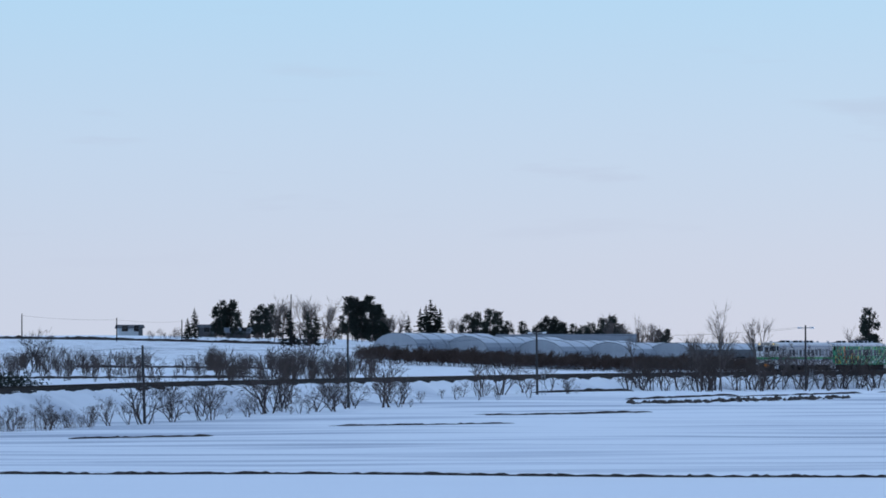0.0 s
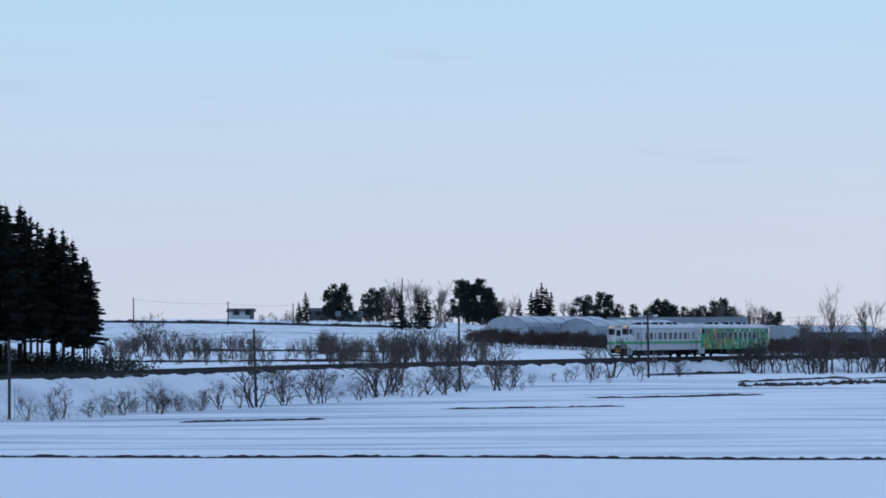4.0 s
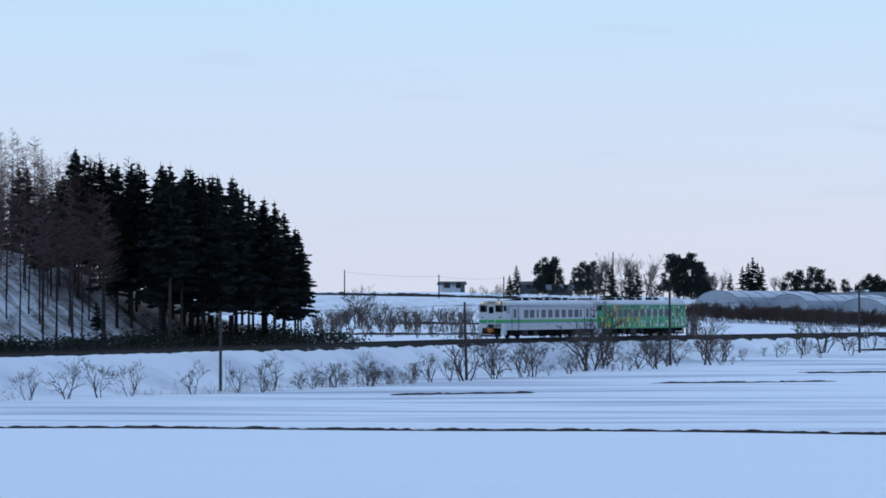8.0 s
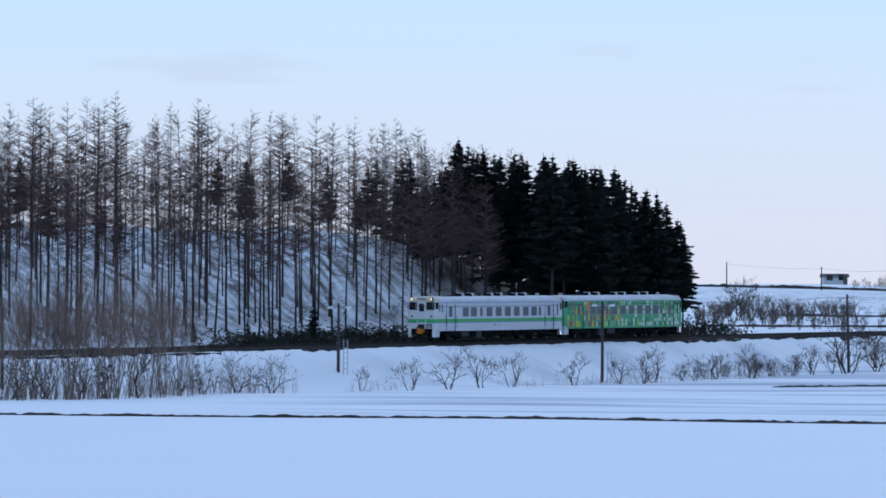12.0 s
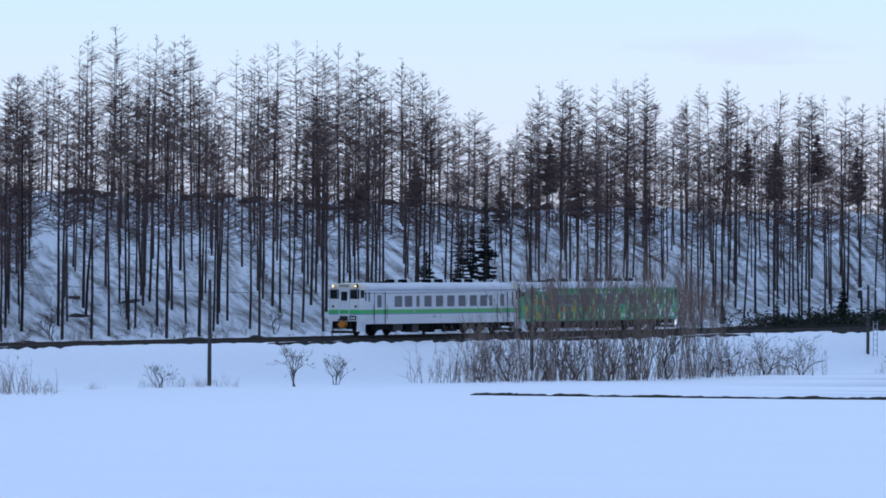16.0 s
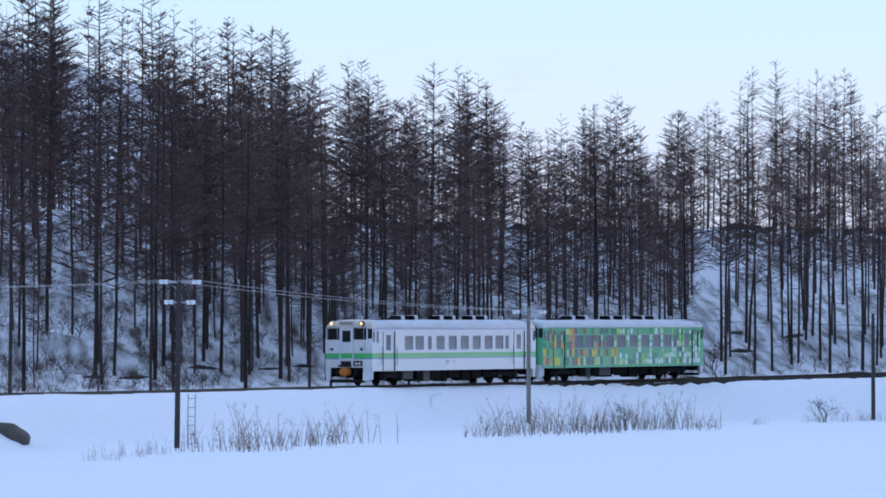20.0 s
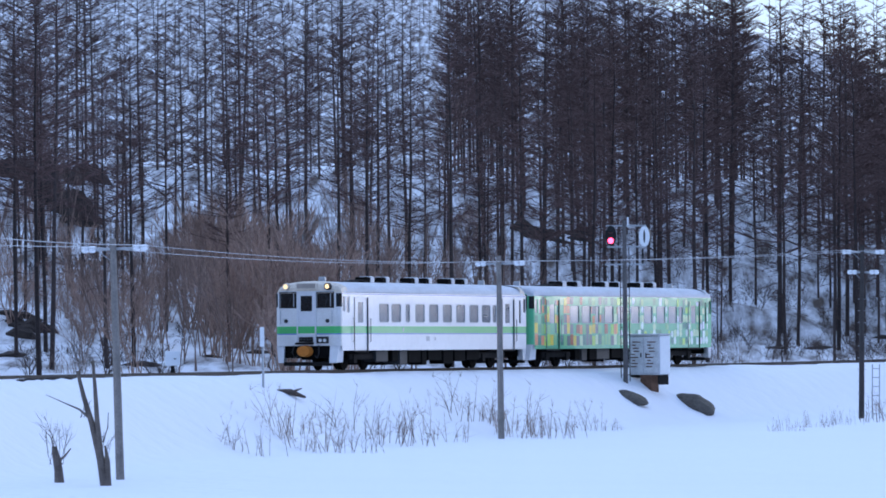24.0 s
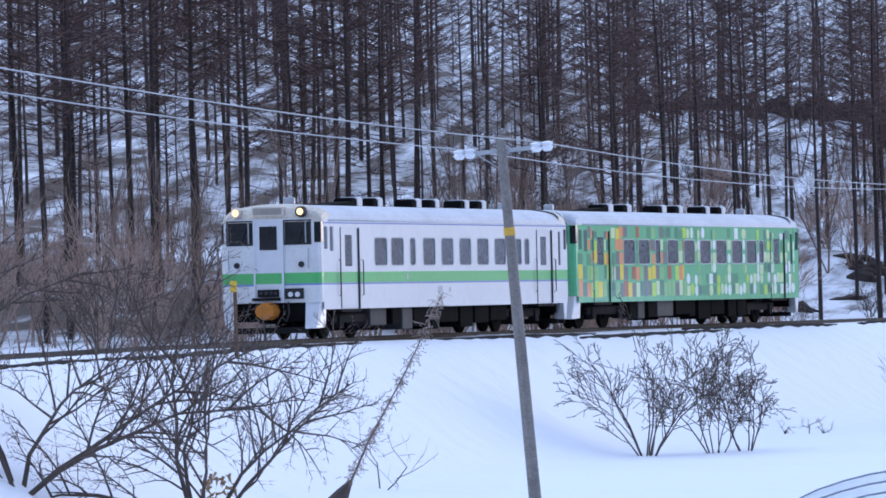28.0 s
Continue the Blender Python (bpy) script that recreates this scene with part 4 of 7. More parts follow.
def bare_tree(seed, h, stems=1, spread=0.5, levels=4, kids=4, r0=None, up=0.55, first=0.35, minr=0.0045, split=False):
    """A leafless broadleaf tree or shrub, forked level by level."""
    r = np.random.RandomState(seed)
    ps, pe, ra, rb = [], [], [], []
    cur = []
    r0 = r0 or 0.02 * h
    for i in range(stems):
        a = r.uniform(0, 6.283)
        lean = spread * r.uniform(0.25, 1.0) if stems > 1 else 0.06
        d = np.array([math.cos(a) * lean, math.sin(a) * lean, 1.0])
        cur.append((np.array([r.normal(0, 0.05 * stems ** 0.5), r.normal(0, 0.05 * stems ** 0.5), -0.15]), d / np.linalg.norm(d), h * first * r.uniform(0.75, 1.15), r0 * r.uniform(0.6, 1.0)))
    for lv in range(levels):
        nxt = []
        for p, d, L, rad in cur:
            q = p.copy()
            dd = d.copy()
            seg = 2 if lv < 2 else 1
            nodes = [q.copy()]
            for s in range(seg):
                dd = dd + r.normal(0, 0.12, 3)
                dd /= np.linalg.norm(dd)
                e = q + dd * L / seg
                ps.append(q.copy())
                pe.append(e)
                ra.append(rad * (1 - 0.35 * s / seg))
                rb.append(rad * (1 - 0.35 * (s + 1) / seg))
                q = e
                nodes.append(q.copy())
            if lv < levels - 1:
                k = kids + r.randint(-1, 2)
                for i in range(k):
                    t = r.uniform(0.45, 1.0) if i < k - 1 else 1.0
                    b = nodes[0] + (nodes[-1] - nodes[0]) * t
                    a = r.normal(0, 1, 3)
                    nd = dd * up * 1.4 + a / np.linalg.norm(a) * spread * 1.15 + np.array([0, 0, 0.28 * up])
                    nd /= np.linalg.norm(nd)
                    nxt.append((b, nd, L * r.uniform(0.5, 0.82), rad * 0.55))
        cur = nxt
    ps, pe, ra, rb = np.array(ps), np.array(pe), np.maximum(ra, minr), np.maximum(rb, minr * 0.7)
    k = ra > max(r0 * 0.2, minr * 1.05)
    thick, fine = tri(prisms(ps[k], pe[k], ra[k], rb[k], 3 if r0 < 0.04 else 6)), (blades if split else slivers)(ps[~k], pe[~k], ra[~k])
    return (thick, fine) if split else join([thick, fine])


def spreading_bush(seed, h, stems, spread, counts=(8, 6, 4), r0=0.07, minr=0.006):
    """A leafless bush whose stems arch outwards and carry long curved branches and twigs: wood and twigs apart."""
    r = np.random.RandomState(seed)
    ps, pe, ra, rb, own = [], [], [], [], []

    def bough(p, d, L, rad, level):
        seg = 6 if level == 0 else 4 if level < 3 else 2
        nodes, dirs = [p], [d]
        lift = -0.10 if level == 0 else r.uniform(-0.12, 0.10)
        for k in range(seg):
            d = d + r.normal(0, 0.10 if level < 3 else 0.16, 3) + np.array([0, 0, lift])
            d = d / np.linalg.norm(d)
            q = p + d * L / seg
            ps.append(p)
            pe.append(q)
            ra.append(max(minr, rad * (1 - 0.8 * k / seg)))
            rb.append(max(minr * 0.8, rad * (1 - 0.8 * (k + 1) / seg)))
            own.append(len(roots))
            p = q
            nodes.append(p)
            dirs.append(d)
        if level >= len(counts):
            return
        n = max(1, counts[level] + r.randint(-1, 2))
        for k in range(n):
            t = 0.22 + 0.78 * (k + r.rand()) / n
            i = min(seg - 1, int(t * seg))
            b = nodes[i] + (nodes[i + 1] - nodes[i]) * (t * seg - i)
            a = np.cross(dirs[i], r.normal(0, 1, 3))
            a = a / np.linalg.norm(a)
            e = dirs[i] * 0.75 + a * r.uniform(0.45, 0.85) + np.array([0, 0, 0.12])
            bough(b, e / np.linalg.norm(e), L * r.uniform(0.36, 0.62) * (1.1 - 0.45 * t), rad * 0.5, level + 1)

    roots = []
    for i in range(stems):
        a = 6.283 * (i + r.uniform(-0.3, 0.3)) / stems
        ln = spread * r.uniform(0.4, 1.0)
        d = np.array([math.cos(a) * ln, math.sin(a) * ln, 1.0])
        bough(np.array([math.cos(a) * 0.12, math.sin(a) * 0.12, -0.2]), d / np.linalg.norm(d), h * r.uniform(0.8, 1.1) * math.hypot(1, 0.6 * ln), r0 * r.uniform(0.65, 1.0), 0)
        roots.append(i)
    own = np.array(own)
    ps, pe, ra, rb = np.array(ps), np.array(pe), np.array(ra), np.array(rb)
    k = ra > r0 * 0.16
    return [tri(prisms(ps[j], pe[j], ra[j], rb[j], 5)) for j in (k & (own == i) for i in range(stems))], blades(ps[~k], pe[~k], ra[~k])


def reeds(seed, n, w, dpt, h, thick=1.0):
    """A stand of dry upright stems with thin side shoots."""
    r = np.random.RandomState(seed)
    p = np.column_stack([r.uniform(-w, w, n), r.uniform(-dpt, dpt, n), np.full(n, -0.15)])
    hh = h * (0.3 + 0.7 * r.rand(n) ** 1.4) * (1 - 0.35 * (np.abs(p[:, 0]) / w) ** 2)
    lean = r.normal(0, 0.2, (n, 2))
    m = p + np.column_stack([lean * hh[:, None] * 0.5, hh * 0.55])
    e = p + np.column_stack([(lean * 1.15 + r.normal(0, 0.05, (n, 2))) * hh[:, None], hh])
    ps, pe, ra, rb = [p, m], [m, e], [np.full(n, 0.014 * thick), np.full(n, 0.010 * thick)], [np.full(n, 0.010 * thick), np.full(n, 0.004 * thick)]
    for k in range(5):
        t = r.uniform(0.25, 0.95, n)[:, None]
        s = p + (e - p) * t
        ps.append(s)
        pe.append(s + np.column_stack([r.normal(0, 0.16, (n, 2)), r.uniform(0.08, 0.3, n)]) * (h / 2))
        ra.append(np.full(n, 0.008))
        rb.append(np.full(n, 0.003))
    return join([tri(prisms(ps[0], pe[0], ra[0], rb[0])), cones(np.concatenate(ps[1:]), np.concatenate(pe[1:]), np.concatenate(ra[1:]))])


def tree_thing(name, label, trunk, crown, mats, group, m):
    t = thing(name, label, "tree", group, m)
    part("trunk", mesh_np("trunk", *trunk, mats[0]), mats[0], t)
    part("crown", mesh_np("crown", *crown, mats[1]), mats[1], t)
    return t


def turned(p, rz, sc=1.0, tilt=0.0, tdir=0.0):
    return Matrix.Translation(p) @ Euler((tilt * math.cos(tdir), tilt * math.sin(tdir), rz)).to_matrix().to_4x4() @ Matrix.Scale(sc, 4)


# height of the wood's skyline over eye level, by bearing: metres of rise per hundred metres
SKY_B = [-28.038, -26.2, -25.3, -24.3, -23.077, -22.284, -21.614, -20.724, -20.151, -19.566, -19.322, -19.078, -18.591, -18.286, -18.164, -17.981, -17.798, -17.372, -16.945, -15.196, -13.824, -13.410, -12.861, -12.678, -12.300, -11.325, -10.642, -9.515, -8.113, -7.503, -6.589]
SKY_R = [21.0, 16.0, 12.0, 8.6, 6.0, 5.75, 5.4, 4.9, 5.1, 4.2, 3.7, 4.2, 4.85, 4.0, 3.3, 4.2, 4.5, 4.6, 5.2, 4.95, 4.7, 4.3, 3.4, 3.3, 4.1, 4.35, 4.3, 4.05, 3.9, 3.5, 3.2]


def line_dist(b, n):
    """Distance along a bearing at which the line's near side is n metres off."""
    d = np.arange(60, 700, 0.5)
    _, nn = line_coords(d * math.sin(radians(b)), d * math.cos(radians(b)))
    i = int(np.argmax(nn > -n))
    return float(d[i])


def bank_dist(b, fall):
    """Distance on that bearing at which the ground lies fall metres below eye level per thousand metres."""
    d = np.arange(90, line_dist(b, 1.0), 0.4)
    z = ground(d * math.sin(radians(b)), d * math.cos(radians(b)))
    return float(d[int(np.argmin(np.abs((F_EYE[2] - z) / d * 1000 - fall)))])


def slope_dist(b, rise):
    """Distance on that bearing at which the far slope stands rise metres above eye level per thousand metres."""
    d = np.arange(line_dist(b, -8), 440, 0.5)
    z = ground(d * math.sin(radians(b)), d * math.cos(radians(b)))
    return float(d[int(np.argmax((z - F_EYE[2]) / d * 1000 > rise))])


def place_copy(src, p, rz, sc, tilt=0.0, tdir=0.0):
    c = copy_thing(src, Matrix.Identity(4))
    c.matrix_basis = turned(p, rz, sc, tilt, tdir)
    return c


def plant_forest():
    R = random.Random(11)
    variants = [larch(100 + i, 15.0, 108, 1.25, 15) for i in range(8)]
    light = [larch(200 + i, 15.0, 74, 1.5, 11, 1.1, 3) for i in range(6)]
    dark = [larch(220 + i, 15.0, 70, 2.0, 14, 1.3, 3, 0.17) for i in range(5)]
    src = [tree_thing("larch_tree", "tall leafless brown larch on the snowy hillside", t, c, (M_BARK, M_TWIG), "larches of the hillside wood", pose(0, 0, -60)) for t, c in variants]
    used = [False] * len(src)
    spots = []
    for k in range(9000):
        s = R.uniform(-125, 428)
        hn = float(np.interp(s, HILL_S, HILL_N))
        n = R.uniform(9.5, hn + (8 if s > 170 else 22))
        p, _ = track(s, n)
        b = math.degrees(math.atan2(p.x, p.y))
        d = math.hypot(p.x, p.y)
        if b < -42.362 or b > (-6.461 if n > 24 else -7.071):
            continue
        # the dense dark part of the wood lies on the inner bend; elsewhere the trees stand in loose groups
        mass = s > 100 and R.uniform(-27.2, -24.2) < b < R.uniform(-18.042, -17.676) and n > 11
        upper = (b < -35.048 and n > 24) or (b < -19.5 and n > 48)
        loose = float(waves(np.array(p.x), np.array(p.y), 24, 41))
        gap = (3.9 if b < -23.6 else 2.2) if mass else (3.15 if b > -26.5 else 5.3 if b > -34.5 else 5.0) if upper else 3.5 if b > -9.4 else (3.0 if b < -37.791 else 3.8 if s < 40 else 5.1 if b < -26.515 else 3.35) - 1.8 * loose
        if any(abs(p.x - q.x) < gap and abs(p.y - q.y) < gap and (p.x - q.x) ** 2 + (p.y - q.y) ** 2 < gap * gap * R.uniform(0.35, 1.0) for q, *_ in spots):
            continue
        z = gz(p.x, p.y)
        top = float(np.interp(b, SKY_B, SKY_R)) / 100 * d + F_EYE[2]
        # a clearing with brush only, beside the line
        if -2945 < b / 0.006 < -2800 and n < 44 and R.random() < 0.65:
            continue
        if -31.391 < b < -28.526 and n < 28 and R.random() < 0.6:
            continue
        if -31.086 < b < -27.429 and n > 34 and R.random() < 0.45:
            continue
        h = (top - z) * (R.uniform(0.78, 1.06) if mass else R.uniform(0.66, 1.05))
        h = min(h, R.uniform(14, 20) if mass else R.uniform(13.5, 18.5))
        if (mass or upper) and R.random() < 0.42:
            h *= R.uniform(0.42, 0.7)
        if h < 4.5:
            continue
        spots.append((Vector((p.x, p.y, z)), h, n, mass or (upper and b > -27)))
    # tall ones over the spruce stand
    for i in range(20):
        b = -8.351 + (-6.827 - -8.351) * i / 19 + R.uniform(-0.04, 0.04)
        q = at(b, line_dist(b, -R.uniform(30, 46)))
        top = float(np.interp(b, SKY_B, SKY_R)) / 100 * math.hypot(q.x, q.y) + F_EYE[2]
        spots.append((q, (top - q.z) * R.uniform(0.9, 1.04), 0.0, False))
    # the close wood on the upper slope before the far ridge
    for i in range(56):
        b, n = R.uniform(-27.7, -24.5), R.uniform(46, 110)
        q = at(b, line_dist(b, -n))
        h = (0.066 * math.hypot(q.x, q.y) + F_EYE[2] - q.z) * R.uniform(0.78, 1.08)
        spots.append((q, min(max(h, 8.0), R.uniform(15, 20)), n, True))
    near = sorted(range(len(spots)), key=lambda i: spots[i][2])
    pieces_t, pieces_c = [], []
    for rank, i in enumerate(near):
        p, h, n, deep = spots[i]
        sc = h / 15.0
        rz, tl, td = R.uniform(0, 6.28), abs(R.gauss(0, 0.018)), R.uniform(0, 6.28)
        if rank < 290:
            k = R.randrange(len(src))
            if not used[k]:
                src[k].matrix_basis = turned(p, rz, sc, tl, td)
                used[k] = True
            else:
                place_copy(src[k], p, rz, sc, tl, td)
        else:
            t, c = R.choice(dark if deep else light)
            m = np.array(turned(p, rz, sc, tl, td))
            for (v, f), out in ((t, pieces_t), (c, pieces_c)):
                out.append((v @ m[:3, :3].T + m[:3, 3], f))
    # sparse wood on the far ridge behind
    far = [larch(260 + i, 14.0, 28, 3.2, 4, 1.2, 3) for i in range(4)]
    for i in range(560):
        b, d = R.uniform(-34, -20.8), R.uniform(620, 1250)
        q = at(b, d)
        m = np.array(turned(q, R.uniform(0, 6.28), R.uniform(0.7, 1.1)))
        for (v, f), out in zip(R.choice(far), (pieces_t, pieces_c)):
            out.append((v @ m[:3, :3].T + m[:3, 3], f))
    if pieces_t:
        w = tagged(new("larch_wood"), "dense leafless larch wood higher on the snowy slope", "forest", kind="stuff")
        part("trunks", mesh_np("trunks", *join(pieces_t), M_BARK), M_BARK, w)
        part("crowns", mesh_np("crowns", *join(pieces_c), M_TWIG), M_TWIG, w)


def conifer_block():
    """The dark spruce stand at the end of the hill, its outer edge rounded down towards the plain."""
    R = random.Random(4)
    kinds = [spruce(300 + i, 12.0, bare, 0.245) for i, bare in enumerate((0.22, 0.34, 0.42, 0.28))]
    src = [tree_thing("spruce_tree", "dark green spruce in a dense stand on the snow", t, c, (M_BARK, M_NEEDLE), "spruces of the stand", pose(0, 0, -60)) for t, c in kinds]
    slim = tree_thing("spruce_tree", "slender dark spruce on the snowy slope", *spruce(330, 12.0, 0.05, 0.15), (M_BARK, M_NEEDLE), "lone spruces", turned(at(-13.105, line_dist(-13.105, -18)), 1.0, 7.0 / 12))
    used = [False] * 4
    sky_b = [-7.95, -7.62, -7.45, -7.2, -7.0, -6.589, -5.858, -5.333, -5.096, -4.949, -4.846]
    sky_r = [2.3, 2.9, 3.5, 3.3, 3.2, 3.15, 3.0, 2.55, 2.15, 1.75, 1.3]
    spots = []
    for k in range(2500):
        b, d = R.uniform(-7.9, -4.949), R.uniform(440, 502)
        q = at(b, d)
        s, n = line_coords(np.array([q.x]), np.array([q.y]))
        if n[0] < (24 if b < -7.010 else 16 if b < -6.522 else 7.5) or len(spots) > 140:
            continue
        if any((q - o).length < 2.3 for o, _ in spots):
            continue
        top = np.interp(b, sky_b, sky_r) / 100 * d + F_EYE[2]
        h = (top - q.z) * R.uniform(0.92, 1.03)
        if h < 2.5:
            continue
        spots.append((q, min(h, 17)))
    for q, h in spots:
        k = R.randrange(4)
        m = turned(q, R.uniform(0, 6.28), h / 12.0)
        if not used[k]:
            src[k].matrix_basis, used[k] = m, True
        else:
            place_copy(src[k], q, R.uniform(0, 6.28), h / 12.0)
    # lone conifers among the larches: bearing, distance, height
    lone = [(-8.985, 432, 3.6), (-7.2, 452, 4.2), (-9.692, 430, 2.2), (-10.271, 425, 1.9), (-12.995, 392, 7.5), (-12.849, 384, 9.5), (-13.471, 395, 6.0)]
    # on the crest: bearing, height
    lone += [(b, line_dist(b, -42), h * 1.8) for b, h in ((-10.03, 4.0), (-9.72, 3.8), (-9.27, 4.2), (-8.838, 3.6), (-8.503, 3.4), (-8.107, 4.0), (-12.154, 4.4), (-11.861, 3.4), (-11.276, 2.4), (-11.093, 2.2), (-14.172, 2.8), (-14.233, 2.0), (-13.593, 3.4), (-12.678, 2.6))]
    for i in range(14):
        b = -8.45 + i * 0.1 + R.uniform(-0.04, 0.04)
        lone.append((b, line_dist(b, -R.uniform(26, 44)), R.uniform(6.5, 10.5)))
    for i, (b, d, h) in enumerate(lone):
        place_copy(slim if 7 < h and d < 396 else src[i % 2 * 2 % 4 if h > 3 else 0], at(b, max(d, line_dist(b, -14 if h > 7 else -9))), i * 1.7, h / 12.0)["label"] = "small dark conifer among bare larches"


plant_forest()
conifer_block()

# ---- brush along the line and on the field's edge ----
M_STALK = node_mat("bare_stalks", (0.22, 0.155, 0.125), 0.95, var=0.4, scale=2.0, object_random=0.25)
BRUSH = [bare_tree(20 + i, 3.2, 3 + i % 3, 0.62, 5, 3, 0.042, 0.62, 0.27, 0.0125) for i in range(5)]
BRUSH_SRC = [part("bare_shrub", mesh_np("bare_shrub", *b, M_BUSH), M_BUSH) for b in BRUSH]
REED = [reeds(40 + i, 26, 1.9, 0.9, 2.2, 0.9) for i in range(5)]
REED_SRC = [part("dry_reeds", mesh_np("dry_reeds", *b, M_REED), M_REED) for b in REED]
THICK = [reeds(60 + i, 40, 2.0, 1.2, 3.0, 0.8) for i in range(3)]
THICK_SRC = [part("brush_thicket", mesh_np("brush_thicket", *b, M_STALK), M_STALK) for b in THICK]
for o in BRUSH_SRC:
    tagged(o, "leafless brown shrub standing in the snow", "shrub", "shrubs along the line")
for o in REED_SRC:
    tagged(o, "stand of dry reddish reeds in the snow", "reeds", "reeds along the line")
for o in THICK_SRC:
    tagged(o, "thicket of bare upright brown stems in snow", "thicket", "thickets along the line")
M_TAN = node_mat("tan_brush", (0.38, 0.255, 0.20), 0.95, var=0.35, scale=1.5, object_random=0.2)
TAN_SRC = [tagged(part("tan_thicket", mesh_np("tan_thicket", *bare_tree(70 + i, 4.4, 9, 0.42, 5, 3, 0.03, 0.8, 0.3, 0.011), M_TAN), M_TAN), "tall pale brown thicket of fine bare twigs", "thicket", "pale thickets below the wood") for i in range(3)]
SAPLING_SRC = [tagged(part("sapling_thicket", mesh_np("sapling_thicket", *bare_tree(90 + i, 7.0, 9, 0.24, 4, 3, 0.022, 0.9, 0.33, 0.0085), M_STALK), M_STALK), "tall clump of slender bare brown saplings in snow", "saplings", "saplings before the line") for i in range(3)]
M_TANBARK = node_mat("sapling_bark", (0.27, 0.185, 0.15), 0.95, var=0.4, scale=1.5, object_random=0.3)
POLE_SRC = [tagged(part("slim_sapling", mesh_np("slim_sapling", *bare_tree(190 + i, 8.0, 2, 0.16, 4, 4, 0.05, 0.85, 0.42, 0.011), M_TANBARK), M_TANBARK), "slim pale brown sapling with fine bare twigs", "sapling", "saplings below the wood") for i in range(4)]
PLACED = set()


def put(src, b, d, sc, rz=0.0):
    p = at(b, d)
    o = src
    if src.name in PLACED:
        o = copy_thing(src, Matrix.Identity(4))
    PLACED.add(src.name)
    o.matrix_basis = turned(p, rz, sc)
    return o


def brush():
    R = random.Random(9)
    # shrubs: bearing, distance off the line, height
    for b, n, h in ((-4.267, 17, 2.4), (-3.816, 16, 1.6), (-3.255, 17, 4.2), (-2.926, 16, 3.4), (-2.621, 16, 3.0), (-2.499, 16, 2.6), (-2.103, 15, 2.0), (-1.189, 14, 3.0), (-1.024, 13, 2.6),
                    (-0.457, 12, 2.8), (0.427, 9, 3.4), (0.610, 9, 3.6), (0.853, 9, 3.0), (1.158, 8, 2.2), (-4.657, 16, 2.2), (-4.876, 17, 1.8), (-5.425, 18, 1.8), (-7.497, 17, 2.6), (-7.192, 17, 2.4), (-6.827, 17, 2.2),
                    (-7.924, 16, 2.0), (-6.156, 17, 2.2), (-5.669, 17, 2.0), (-5.303, 17, 2.4), (-14.891, 15, 2.2), (-14.446, 13, 1.5), (-16.335, 13, 1.4), (-18.469, 14, 1.2), (-8.472, 14, 1.5), (-3.596, 16, 2.0), (-3.383, 16, 1.8), (2.682, 8, 2.6), (2.865, 8, 3.6), (2.408, 9, 2.6), (2.231, 8, 3.2), (2.792, 7, 4.8), (2.938, 7, 4.4), (3.304, 7, 4.2), (3.505, 7, 4.4), (3.657, 7, 3.6), (3.901, 7, 4.6), (4.084, 7, 4.2), (4.267, 7, 4.4), (4.480, 7, 4.0), (4.663, 7, 4.4),
                    (-1.825, 10, 3.6), (-1.77, 9, 3.0), (-2.921, 10, 2.3), (-2.586, 10, 2.3), (-1.246, 9, 2.2), (-0.972, 9, 2.5), (-0.607, 9, 2.8), (-0.66, 8, 2.2), (0.216, 8, 1.5), (0.36, 8, 1.3), (0.46, 8, 1.5)):
        put(R.choice(BRUSH_SRC), b, line_dist(b, n), h / 2.6 * 1.6, R.uniform(0, 6))
    # lower shrubs between them on the bank
    for i in range(46):
        b = R.uniform(-5.2, 1.6)
        put(R.choice(BRUSH_SRC), b, line_dist(b, R.uniform(8, 17)), R.uniform(0.45, 1.0), R.uniform(0, 6))
    # reeds: from bearing, to bearing, distance off, height
    for b0, b1, n0, h, step in ((-19.657, -17.951, 14, 2.6, 34), (-22.833, -21.431, 14, 2.4, 36), (-19.846, -17.835, 14, 2.0, 60), (-16.274, -15.604, 13, 1.3, 40), (-29.922, -28.947, 7.0, 2.5, 46), (-28.703, -26.996, 7.2, 2.6, 50),
                                (-26.941, -26.210, 8.5, 1.6, 60), (-6.827, -5.669, 16, 1.5, 45), (-5.851, -3.901, 15, 1.6, 42), (-8.533, -7.985, 14, 1.4, 45), (-3.901, -4.754, 17, 1.4, 60), (-24.137, -23.528, 15, 1.2, 60), (-18.225, -15.848, 13, 0.9, 90)):
        lo, hi = min(b0, b1), max(b0, b1)
        k = max(2, int((hi - lo) / (step * 0.006)))
        for i in range(k + 1):
            b = lo + (hi - lo) * i / k + R.uniform(-0.05, 0.05)
            put(R.choice(REED_SRC), b, line_dist(b, n0 + R.uniform(-2, 2)), h / 2.2 * R.uniform(0.75, 1.15), R.uniform(-0.5, 0.5))
    for i in range(22):
        b = -13.105 + (-9.509 - -13.105) * i / 21 + R.uniform(-0.06, 0.06)
        put(R.choice(THICK_SRC), b, line_dist(b, R.uniform(12.5, 17)), R.uniform(0.9, 1.5), R.uniform(-0.6, 0.6))
        if i % 2:
            put(R.choice(BRUSH_SRC), b + 0.05, line_dist(b, R.uniform(12, 16)), R.uniform(1.2, 1.8), R.uniform(0, 6))
